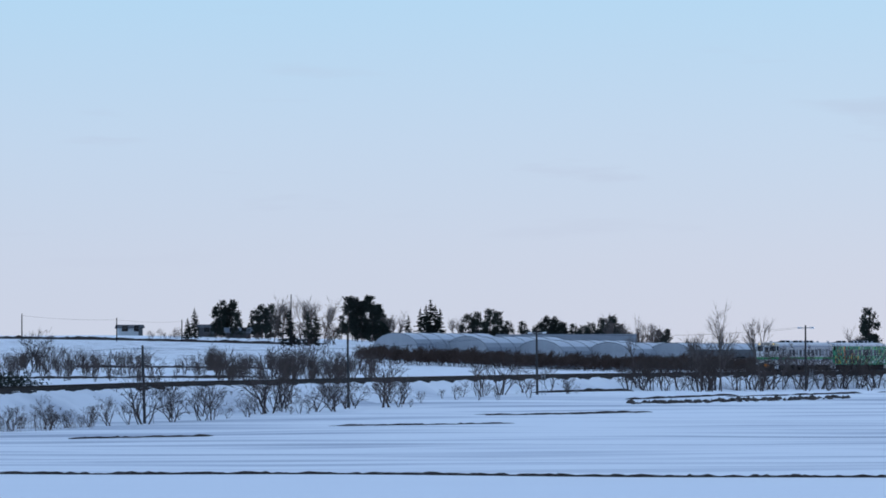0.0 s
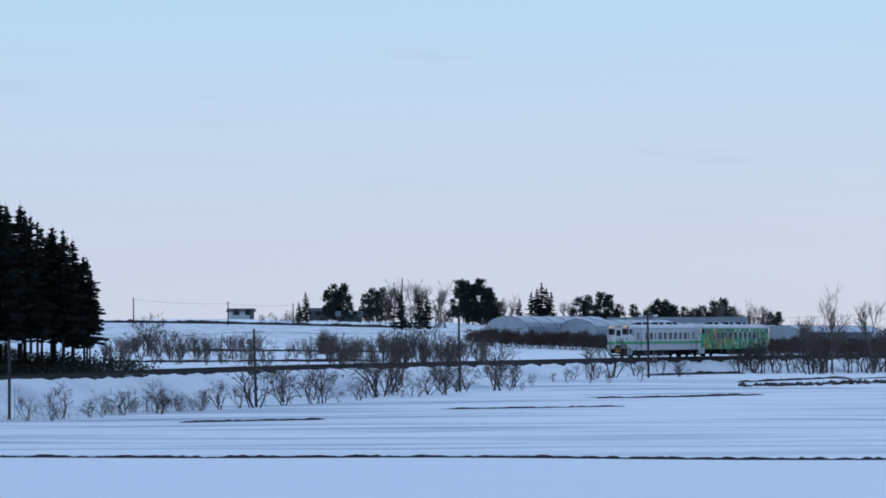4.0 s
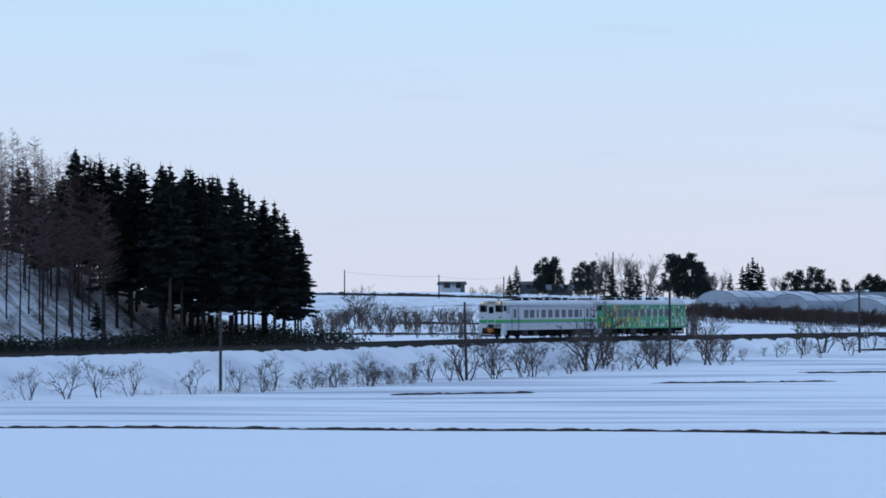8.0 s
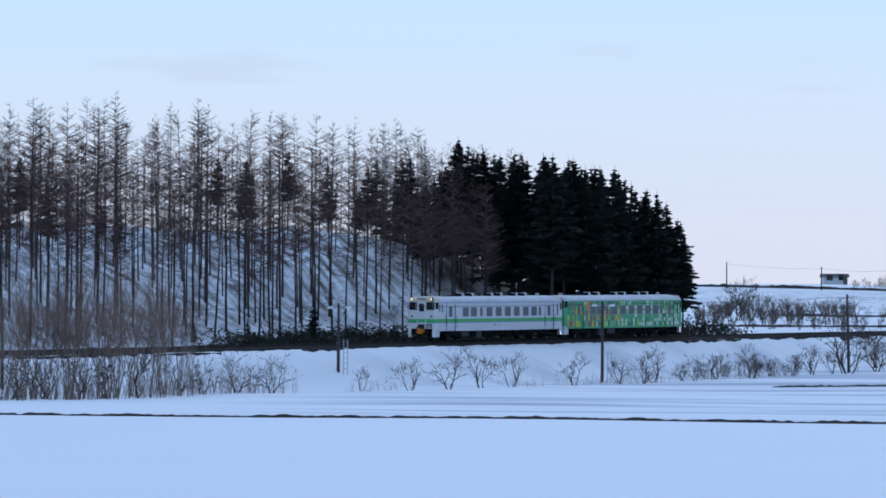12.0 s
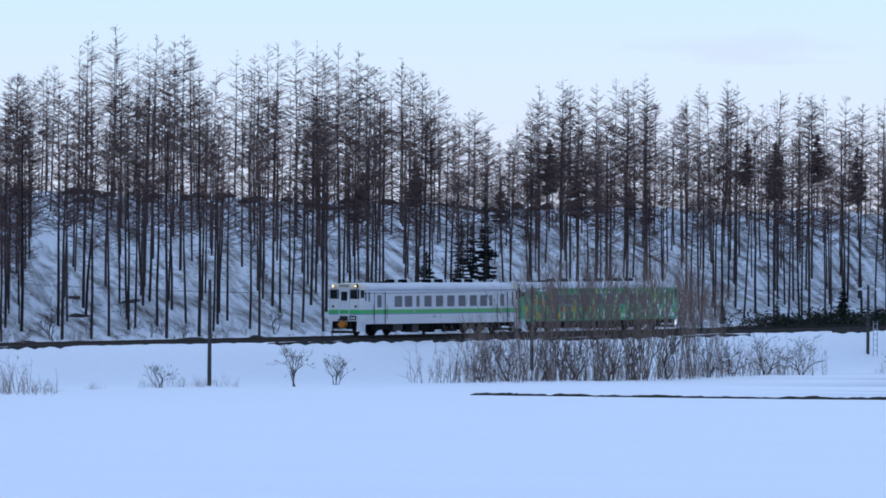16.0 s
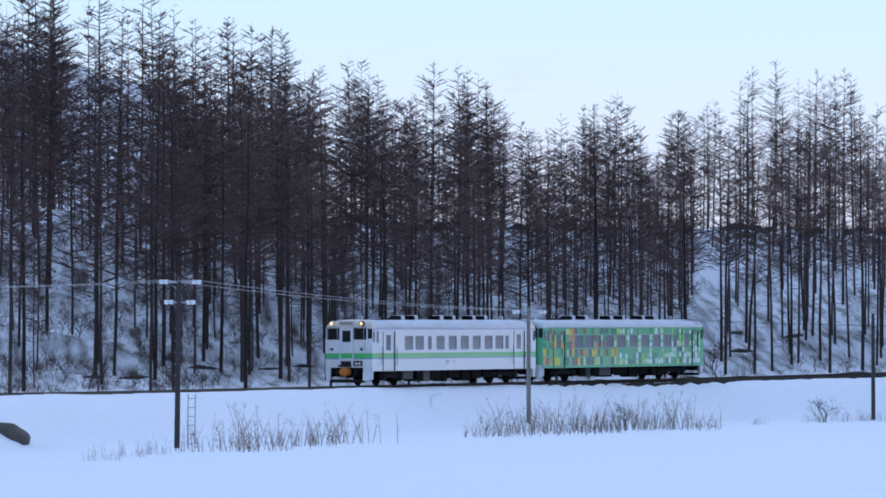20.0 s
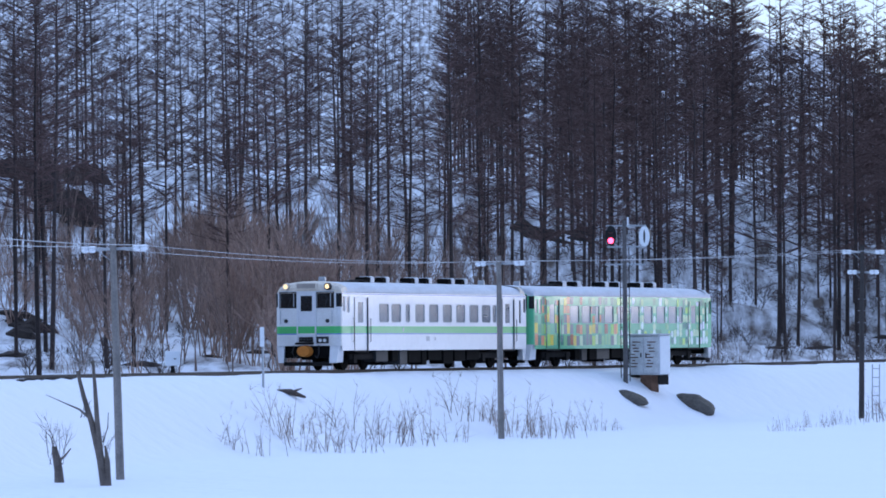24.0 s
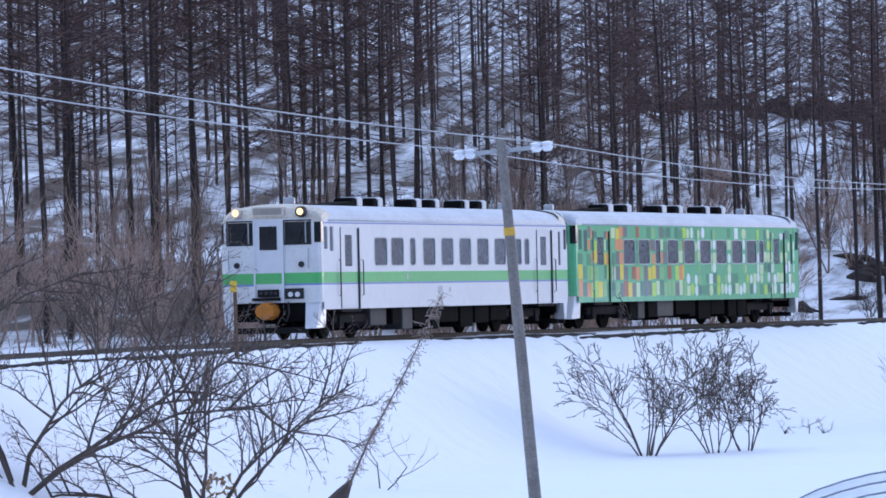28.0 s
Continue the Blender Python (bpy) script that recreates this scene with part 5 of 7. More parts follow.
    # tall slender saplings on the bank
    for i in range(23):
        b = -13.0 + (-10.3 - -13.0) * i / 22 + R.uniform(-0.06, 0.06)
        put(SAPLING_SRC[i % 3], b, line_dist(b, R.uniform(11, 17)), R.uniform(1.2, 2.0) * (0.55 if b < -12.5 else 0.7 if i > 20 else 1.0), R.uniform(0, 6))
    # pale brush at the hill's foot
    for i in range(14):
        b = -12.130 + (-10.301 - -12.130) * i / 13
        put(R.choice(TAN_SRC), b, line_dist(b, -R.uniform(8, 18)), R.uniform(0.7, 1.1), R.uniform(0, 6))
    for i in range(18):
        b = R.uniform(1.9, 4.8)
        put(R.choice(BRUSH_SRC), b, line_dist(b, R.uniform(5.5, 9)), R.uniform(1.5, 2.2), R.uniform(0, 6))
    for i in range(16):
        b = 2.591 + (4.876 - 2.591) * i / 15 + R.uniform(-0.08, 0.08)
        put(R.choice(THICK_SRC + BRUSH_SRC), b, line_dist(b, R.uniform(6, 10)), R.uniform(0.4, 0.8), R.uniform(0, 6))
    # scrub under the wood's edge on the far side of the line
    for i in range(70):
        s = R.uniform(-30, 380)
        p, _ = track(s, R.uniform(6, 12))
        b, d = math.degrees(math.atan2(p.x, p.y)), math.hypot(p.x, p.y)
        put(R.choice(BRUSH_SRC + THICK_SRC), b, d, R.uniform(0.4, 1.0), R.uniform(0, 6))
    # denser grey brush in the hollow opposite the relay cabinet
    for i in range(140):
        if i < 50:
            b = R.gauss(-29.6, 1.05)
            p = at(b, line_dist(b, -R.uniform(7, 30)))
        else:
            b = R.uniform(-42.362, -33.3) if i % 4 == 0 else R.uniform(-38.2, -33.3)
            p = at(b, line_dist(b, -R.uniform(5.5, 13)))
        put(R.choice(TAN_SRC), math.degrees(math.atan2(p.x, p.y)), math.hypot(p.x, p.y), R.uniform(1.3, 2.5) * (1.0 if abs(b + 29.6) < 1.0 else 0.65) if i < 50 else R.uniform(0.8, 1.45), R.uniform(0, 6))
    # brown brush and shoots on the steep slope above
    for i in range(110):
        b = R.uniform(-36.5, -31.2) if i < 78 else R.uniform(-30.6, -26.8)
        if -33.3 < b < -32.5 and R.random() < 0.5:
            continue
        d = line_dist(b, -R.uniform(9, 55) if i < 78 else -R.uniform(14, 60))
        put(R.choice(BRUSH_SRC) if i % 3 == 0 else R.choice(TAN_SRC) if i % 3 == 1 else POLE_SRC[i % 4], b, d, R.uniform(0.6, 1.25), R.uniform(0, 6))
    # slim young trees among it
    for i in range(90):
        b = R.uniform(-31.6, -26.6) if i < 52 else R.uniform(-42.0, -33.6)
        p = at(b, line_dist(b, -R.uniform(7, 24 if i < 52 else 17)))
        put(POLE_SRC[i % 4], b, math.hypot(p.x, p.y), R.uniform(0.5, 1.05), R.uniform(0, 6))


def undergrowth():
    """Fine bare brush all over the wooded slope, past counting."""
    R = random.Random(17)
    small = [bare_tree(80 + i, 1.6, 5, 0.6, 3, 4, 0.014, 0.6, 0.36, 0.009) for i in range(4)]
    pcs = []
    for i in range(560):
        s = R.uniform(-60, 390) if i % 3 else R.uniform(-60, 45)
        n = 8 + R.random() ** 1.3 * (62 if s < 200 else 46)
        p, _ = track(s, n)
        p.z = gz(p.x, p.y)
        m = np.array(turned(p, R.uniform(0, 6), R.uniform(0.6, 1.7)))
        v, f = R.choice(small)
        pcs.append((v @ m[:3, :3].T + m[:3, 3], f))
    # a darker fringe of brush along the crest
    for i in range(130):
        s = R.uniform(200, 385)
        p, _ = track(s, float(np.interp(s, HILL_S, HILL_N)) + R.uniform(-2, 5))
        p.z = gz(p.x, p.y) - 0.1
        m = np.array(turned(p, R.uniform(0, 6), R.uniform(0.6, 1.1)))
        v, f = R.choice(small)
        pcs.append((v @ m[:3, :3].T + m[:3, 3], f))
    # thick brush in the dark end of the wood and along the foot of the hill
    for i in range(470):
        s, n = (R.uniform(128, 226), R.uniform(8, 50)) if i < 280 else (R.uniform(232, 388), R.uniform(5.5, 10 if i < 390 else 34))
        p, _ = track(s, n)
        p.z = gz(p.x, p.y) - 0.1
        m = np.array(turned(p, R.uniform(0, 6), R.uniform(0.9, 1.9) if i < 280 else R.uniform(0.35, 0.8)))
        v, f = R.choice(small)
        pcs.append((v @ m[:3, :3].T + m[:3, 3], f))
    v, f = join(pcs)
    tagged(new("undergrowth", mesh_np("undergrowth", v, f, M_BUSH)), "fine bare undergrowth across the wooded snowy slope", "undergrowth", kind="stuff")


def dwarf_bamboo():
    """A dark evergreen fringe of bamboo grass along the foot of the hill, past counting."""
    r = np.random.RandomState(77)
    n_clump = 560
    s = r.uniform(312, 398, n_clump)
    off = 5.2 + r.uniform(0, 1, n_clump) ** 1.5 * (3.6 + 4.0 * smooth(350, 380, s))
    p0, p1 = [], []
    for a, n in zip(s, off):
        c, _ = track(float(a), float(n))
        c.z = gz(c.x, c.y)
        k = 34
        foot = np.array(c) + np.column_stack([r.normal(0, 0.7, (k, 2)), r.uniform(0.05, 0.95, k) * r.uniform(0.9, 1.9)])
        p0.append(foot)
        p1.append(foot + np.column_stack([r.normal(0, 0.2, (k, 2)), r.uniform(-0.12, 0.22, k)]))
    p0, p1 = np.concatenate(p0), np.concatenate(p1)
    v, f = blades(p0, p1, np.full(len(p0), 0.09))
    tagged(new("bamboo_grass", mesh_np("bamboo_grass", v, f, M_SASA)), "dark evergreen bamboo grass along the foot of the hill", "undergrowth", kind="stuff")


M_SASA = node_mat("bamboo_leaf", (0.03, 0.038, 0.024), 0.7, var=0.4, scale=3.0)
brush()
undergrowth()
dwarf_bamboo()


# ---- line-side poles, wires, signal and cabinets ----
POLES = [  # bearing, distance, top height over eye level datum, arms, dark, lean across the view in degrees
    (-50.3, 57, 9.3, 1, 0, 0), (-35.895, 111, 7.9, 1, 0, 4.1), (-31.287, 165, 7.5, 1, 0, 1.3), (-27.179, 215, 7.4, 1, 0, 0.3), (-23.302, 250, 8.1, 2, 1, -0.8), (-19.511, 300, 6.9, 1, 0, 0),
    # from the second pole on, dark = 1 paints in the silhouette against the sky
    (-15.805, 330, 6.6, 0, 1, 0), (-12.331, 375, 6.5, 1, 1, 0), (-8.716, 415, 6.9, 1, 1, 0), (-5.870, 440, 7.3, 1, 1, 0), (-3.218, 470, 8.2, 1, 1, 1.5), (-1.024, 520, 9.6, 0, 1, 0.5), (1.012, 560, 10.3, 1, 1, 0.5), (3.901, 640, 11.5, 1, 1, 0)]


def line_pole(b, d, top, arms, dark, lean):
    p = at(b, d)
    h = top - p.z
    s, n = line_coords(np.array([p.x]), np.array([p.y]))
    _, psi = track(float(s[0]))
    m = Matrix.Translation(p) @ Euler((0, 0, -radians(b))).to_matrix().to_4x4() @ Euler((0, -radians(lean), 0)).to_matrix().to_4x4() @ Euler((0, 0, radians(b) - psi)).to_matrix().to_4x4()
    t = thing("line_pole", "weathered wooden line pole with insulators on snowy ground" if arms else "dark bare wooden pole standing in the snow", "utility pole", "poles along the line", m)
    part("post", Geo().tube([(0, 0, -0.4), (0, 0, h * 0.5), (0, 0, h)], [0.135, 0.12, 0.095], 10), M_DARKPOLE if dark else M_POLE, t)
    ends = []
    for k in range(arms):
        z = h - 0.32 - k * 0.95
        w = 1.0 if k == 0 else 0.72
        arm = part("crossarm", Geo().bevel_box(-w, w, 0.09, 0.17, z - 0.045, z + 0.045, 0.01), M_STEEL, t)
        part("brace", Geo().tube([(-w * 0.55, 0.13, z - 0.04), (0, 0.12, z - 0.45)], [0.014, 0.014], 4), M_STEEL, arm)
        for x in (-w + 0.05, -w + 0.28, w - 0.28, w - 0.05):
            g = Geo().tube([(x, 0.13, z - 0.10), (x, 0.13, z - 0.02), (x, 0.13, z + 0.02), (x, 0.13, z + 0.08), (x, 0.13, z + 0.11)], [0.07, 0.135, 0.10, 0.135, 0.06], 10)
            part("insulator", g, M_PORCELAIN, arm)
        if k == 0:
            ends = [m @ Vector((-w + 0.17, 0.13, z + 0.1)), m @ Vector((w - 0.17, 0.13, z + 0.1))]
    if dark and arms:
        g = Geo()
        for x in (0.62, 0.98):
            g.tube([(x, -0.2, -0.2), (x, -0.2, 2.55)], [0.03, 0.03], 5)
        ld = part("ladder", g, M_STEEL, t)
        for i in range(6):
            part("rung", Geo().tube([(0.62, -0.2, 0.25 + i * 0.42), (0.98, -0.2, 0.25 + i * 0.42)], [0.018, 0.018], 5), M_STEEL, ld)
        for i in range(9):
            part("foot_peg", Geo().tube([(-0.2, 0, 1.2 + i * 0.55), (0.2, 0, 1.2 + i * 0.55)], [0.014, 0.014], 4), M_STEEL, t)
    if -36.267 < b < -35.657:
        part("marker_band", Geo().tube([(0, 0, h - 2.1), (0, 0, h - 1.93)], [0.125, 0.122], 10), node_mat("yellow_band", (0.72, 0.42, 0.07), 0.6, var=0.2), t, "yellow marker band")
    return ends


def build_lines():
    prev = None
    for row in POLES:
        ends = line_pole(*row)
        if not ends:
            continue
        if prev:
            for a, b in zip(prev, ends):
                L = (a - b).length
                pts = []
                for i in range(17):
                    t = i / 16
                    q = a.lerp(b, t)
                    q.z -= 4 * t * (1 - t) * L * L * 0.00009
                    pts.append(q)
                far = row[1] > 320
                tagged(part("line_wire", Geo().tube(pts, [0.008 if far else 0.010 if row[1] > 190 else 0.0125] * 17, 5), M_UNDER if far else M_WIRE), "thin pale overhead wire between line poles", "wire", "wires between the poles")
        prev = ends


build_lines()

M_SIGBLACK = node_mat("signal_black", (0.015, 0.015, 0.016), 0.6, var=0.2)
M_RED = node_mat("red_signal_lamp", (0.9, 0.05, 0.08), 0.3, var=0.02, emit=(1.0, 0.06, 0.14, 5.0))
M_SIGWHITE = node_mat("signal_white", (0.85, 0.88, 0.9), 0.5, var=0.06)
M_CAB = node_mat("cabinet_grey", (0.58, 0.59, 0.60), 0.6, var=0.3, scale=2.5)
M_MAST = node_mat("mast_grey", (0.13, 0.12, 0.118), 0.7, var=0.35, scale=2)
M_RUST = node_mat("rust", (0.14, 0.075, 0.05), 0.9, var=0.5, scale=4)
M_STONE = node_mat("boulder", (0.12, 0.105, 0.09), 0.95, var=0.45, scale=1.5, bump=0.9, bump_scale=5)


def oval(cx, y, cz, rx, rz, n=16):
    return [(cx + rx * math.cos(2 * math.pi * i / n), y, cz + rz * math.sin(2 * math.pi * i / n)) for i in range(n)]


def signal_mast():
    b = -25.832
    d = line_dist(b, 3.6)
    p = at(b, d)
    k = d / 9400 * 1.0
    t = thing("railway_signal", "railway signal mast showing a red light beside the line", "signal", "", Matrix.Translation(p) @ Euler((0, 0, -radians(b))).to_matrix().to_4x4())
    h = 285 * k
    part("mast", Geo().tube([(0, 0, -0.4), (0, 0, h)], [0.11, 0.095], 12), M_MAST, t)
    for z, x0, x1 in ((h - 0.25, -0.85, 1.0), (h - 1.2, -0.8, 1.0), (h - 2.0, -0.9, 0.95)):
        part("bracket", Geo().bevel_box(x0, x1, -0.05, 0.03, z - 0.035, z + 0.035, 0.01), M_STEEL, t)
    hd = part("signal_head", Geo().loft([oval(-0.62, 0.10, h - 0.68, 0.25, 0.45), oval(-0.62, -0.12, h - 0.68, 0.25, 0.45)]), M_SIGBLACK, t)
    part("red_lamp", Geo().loft([oval(-0.62, -0.12, h - 0.92, 0.13, 0.13), oval(-0.62, -0.16, h - 0.92, 0.11, 0.11)]), M_RED, hd, "glowing red lamp")
    part("dark_lamp", Geo().loft([oval(-0.62, -0.12, h - 0.5, 0.13, 0.13), oval(-0.62, -0.16, h - 0.5, 0.11, 0.11)]), M_GASKET, hd)
    part("hood", Geo().loft([oval(-0.62, -0.16, h - 0.45, 0.15, 0.14), oval(-0.62, -0.40, h - 0.43, 0.16, 0.14)]), M_SIGBLACK, hd)
    h2 = part("signal_head", Geo().loft([oval(0.97, 0.2, h - 0.74, 0.25, 0.47), oval(0.92, 0.0, h - 0.74, 0.25, 0.47)]), M_SIGBLACK, t)
    part("white_rim", Geo().loft([oval(0.9, -0.01, h - 0.74, 0.25, 0.48), oval(0.9, -0.06, h - 0.74, 0.23, 0.46)]), M_SIGWHITE, h2, "white painted oval face")
    part("slot", Geo().loft([oval(0.9, -0.06, h - 0.74, 0.045, 0.29), oval(0.9, -0.075, h - 0.74, 0.035, 0.27)]), M_SIGBLACK, h2)
    part("drop_tube", Geo().tube([(0.82, 0, h - 1.3), (0.82, 0, h - 2.0)], [0.05, 0.05], 6), M_SIGBLACK, t)
    part("finial", Geo().bevel_box(0.12, 0.2, -0.05, 0.05, h - 0.3, h + 0.15, 0.01), M_SIGWHITE, t)
    g = Geo()
    for x in (-0.2, 0.2):
        g.tube([(x, 0.25, 0), (x, 0.25, h - 1.2)], [0.02, 0.02], 4)
    lad = part("ladder", g, M_UNDER, t)
    for i in range(12):
        part("rung", Geo().tube([(-0.2, 0.25, 0.3 + i * 0.36), (0.2, 0.25, 0.3 + i * 0.36)], [0.013, 0.013], 4), M_UNDER, lad)
    # relay cabinet
    b = -25.576
    p = at(b, line_dist(b, 4.0))
    c = thing("relay_cabinet", "grey relay cabinet with rusty louvres on a stand", "cabinet", "", Matrix.Translation(p) @ Euler((0, 0, -radians(b) - 0.6)).to_matrix().to_4x4())
    part("case", Geo().bevel_box(-0.85, 0.85, -0.42, 0.42, 0.55, 2.35, 0.03), M_CAB, c)
    for x in (-0.42, 0.42):
        dr = part("door", Geo().bevel_box(x - 0.4, x + 0.4, -0.46, -0.42, 0.62, 2.28, 0.015), M_CAB, c)
        part("handle", Geo().box(x + 0.28 * (1 if x < 0 else -1) - 0.02, x + 0.28 * (1 if x < 0 else -1) + 0.02, -0.5, -0.46, 1.35, 1.55), M_SIGBLACK, dr)
        R = random.Random(3)
        for i in range(9):
            x0 = x - 0.33 + R.uniform(0, 0.2)
            part("louvre", Geo().bevel_box(x0, min(x + 0.36, x0 + R.uniform(0.15, 0.5)), -0.48, -0.455, 0.9 + i * 0.14, 0.95 + i * 0.14, 0.008), M_RUST, dr)
    part("side_plate", Geo().bevel_box(0.85, 0.885, -0.4, 0.4, 0.58, 2.33, 0.01), M_SIGWHITE, c, "white painted side plate")
    part("cap", Geo().bevel_box(-0.92, 0.94, -0.5, 0.48, 2.35, 2.42, 0.02), M_CAB, c)
    part("stand", Geo().box(-0.3, 0.3, -0.3, 0.3, -0.4, 0.55), M_RUST, c)
    for x in (-0.75, 0.75):
        part("leg", Geo().box(x - 0.06, x + 0.06, -0.35, 0.35, 0.1, 0.55), M_UNDER, c)


signal_mast()


def boulder(b, d, sx, sy, sz, seed):
    r = np.random.RandomState(seed)
    p = at(b, d)
    bm = bmesh.new()
    bmesh.ops.create_icosphere(bm, subdivisions=3, radius=1.0)
    for v in bm.verts:
        k = 1 + 0.16 * noise.noise(v.co * 1.6 + Vector((seed, 0, 0))) + 0.06 * noise.noise(v.co * 5)
        v.co = Vector((v.co.x * sx * k, v.co.y * sy * k, v.co.z * sz * k))
    me = bpy.data.meshes.new("boulder")
    bm.to_mesh(me)
    bm.free()
    me.materials.append(M_STONE)
    o = tagged(new("boulder", me), "mottled brown boulder showing through the snow", "rock", "boulders by the line")
    o.matrix_basis = Matrix.Translation(p + Vector((0, 0, sz * 0.12))) @ Euler((0.25, 0.3, -radians(b))).to_matrix().to_4x4()


boulder(-25.100, bank_dist(-25.100, 18.2), 1.0, 0.8, 0.46, 1)
boulder(-25.777, bank_dist(-25.777, 16.6), 0.78, 0.6, 0.26, 2)


def small_line_things():
    # white plate on a thin post
    for b, n, h, lab, col in ((-29.739, 3.4, 2.3, "slim grey post with a white plate beside the rails", M_SIGWHITE), (-39.09, 6.0, 1.9, "slim post with a yellow plate beside the rails", node_mat("yellow_plate", (0.8, 0.52, 0.06), 0.5, var=0.15))):
        p = at(b, line_dist(b, n) if n < 5 else 131)
        t = thing("marker_post", lab, "post", "", Matrix.Translation(p) @ Euler((0, 0, -radians(b))).to_matrix().to_4x4())
        part("post", Geo().tube([(0, 0, -0.3), (0, 0, h)], [0.05, 0.045], 8), M_STEEL if n < 5 else M_RUST, t)
        part("plate", Geo().bevel_box(-0.12, 0.05, -0.09, -0.055, h - (0.75 if n < 5 else 0.28), h, 0.01), col, t)
    p = at(-20.566, line_dist(-20.566, 4.2))
    t = thing("marker_board", "small white angled marker board by the rails", "marker", "", Matrix.Translation(p) @ Euler((0, 0, -radians(-20.566))).to_matrix().to_4x4())
    part("post", Geo().tube([(0, 0, -0.3), (0, 0, 0.55)], [0.09, 0.09], 8), M_SIGWHITE, t)
    part("arm", Geo().loft([[(-0.1, -0.05, 0.5), (0.55, -0.05, 0.62), (0.55, -0.05, 0.78), (-0.1, -0.05, 0.66)], [(-0.1, 0.03, 0.5), (0.55, 0.03, 0.62), (0.55, 0.03, 0.78), (-0.1, 0.03, 0.66)]]), M_SIGWHITE, t)
    b = -30.714
    p = at(b, line_dist(b, -4.5))
    t = thing("trackside_box", "white metal box on a short post beside the rails", "box", "", Matrix.Translation(p) @ Euler((0, 0, -radians(b))).to_matrix().to_4x4())
    part("case", Geo().bevel_box(-0.31, 0.31, -0.22, 0.22, 1.08, 1.68, 0.04), M_SIGWHITE, t)
    part("post", Geo().box(-0.08, 0.08, -0.08, 0.08, -0.4, 1.08), M_UNDER, t)
    part("latch", Geo().box(0.05, 0.15, -0.24, -0.22, 1.34, 1.38), M_SIGBLACK, t)


small_line_things()


# ---- the open plain beyond the line: farm, tree line, brush ----
M_VINYL = node_mat("greenhouse_film", (0.32, 0.345, 0.385), 0.35, var=0.18, scale=0.6, spec=0.5)
M_VINYLW = node_mat("greenhouse_snow", (0.58, 0.61, 0.66), 0.6, var=0.1, scale=0.5)
M_FRAME = node_mat("greenhouse_frame", (0.10, 0.105, 0.11), 0.6, var=0.2)
M_HOUSEW = node_mat("house_wall_pale", (0.55, 0.56, 0.57), 0.8, var=0.12, scale=0.8)
M_HOUSED = node_mat("house_wall_dark", (0.07, 0.07, 0.075), 0.85, var=0.3, scale=0.8)
M_ROOFD = node_mat("dark_sheet_roof", (0.045, 0.047, 0.055), 0.6, var=0.25, scale=0.8)
M_BARN = node_mat("barn_sheet", (0.17, 0.19, 0.22), 0.6, var=0.2, scale=0.5)
M_HEDGE = node_mat("brown_hedge", (0.085, 0.055, 0.045), 0.95, var=0.4, scale=0.7)
M_PALEBARK = node_mat("pale_bark", (0.13, 0.105, 0.095), 0.9, var=0.35, scale=1.5)


def greenhouse(b, d, w, L, h, rz):
    p = at(b, d)
    t = thing("greenhouse", "arched plastic greenhouse with snow along its roof", "greenhouse", "row of greenhouses", Matrix.Translation(p) @ Euler((0, 0, rz)).to_matrix().to_4x4())
    side = 0.42 * h

    def arch(y, o=0.0):
        pts = [(-w / 2 - o, y, 0), (-w / 2 - o, y, side)]
        for i in range(1, 10):
            a = math.pi * i / 10
            pts.append((-(w / 2 + o) * math.cos(a), y, side + (h - side + o) * math.sin(a)))
        return pts + [(w / 2 + o, y, side), (w / 2 + o, y, 0)]
    g = Geo()
    a0, a1 = arch(0), arch(L)
    for i in range(len(a0) - 1):
        g.add([a0[i], a0[i + 1], a1[i + 1], a1[i]], [(0, 1, 2, 3)], 1 if 3 < i < 9 else 0)
    part("skin", g, [M_VINYL, M_VINYLW], t)
    part("end_wall", Geo().add(arch(0.0), [tuple(range(len(a0)))]), M_VINYL, t)
    part("end_wall", Geo().add(arch(L), [tuple(range(len(a0)))][::-1]), M_VINYL, t)
    for k in range(7):
        y = L * k / 6
        part("hoop", Geo().tube(arch(y, 0.03), [0.035] * len(a0), 4), M_FRAME, t)
    part("door", Geo().bevel_box(-0.8, 0.8, -0.06, 0.0, 0, 2.0, 0.02), M_FRAME, t)


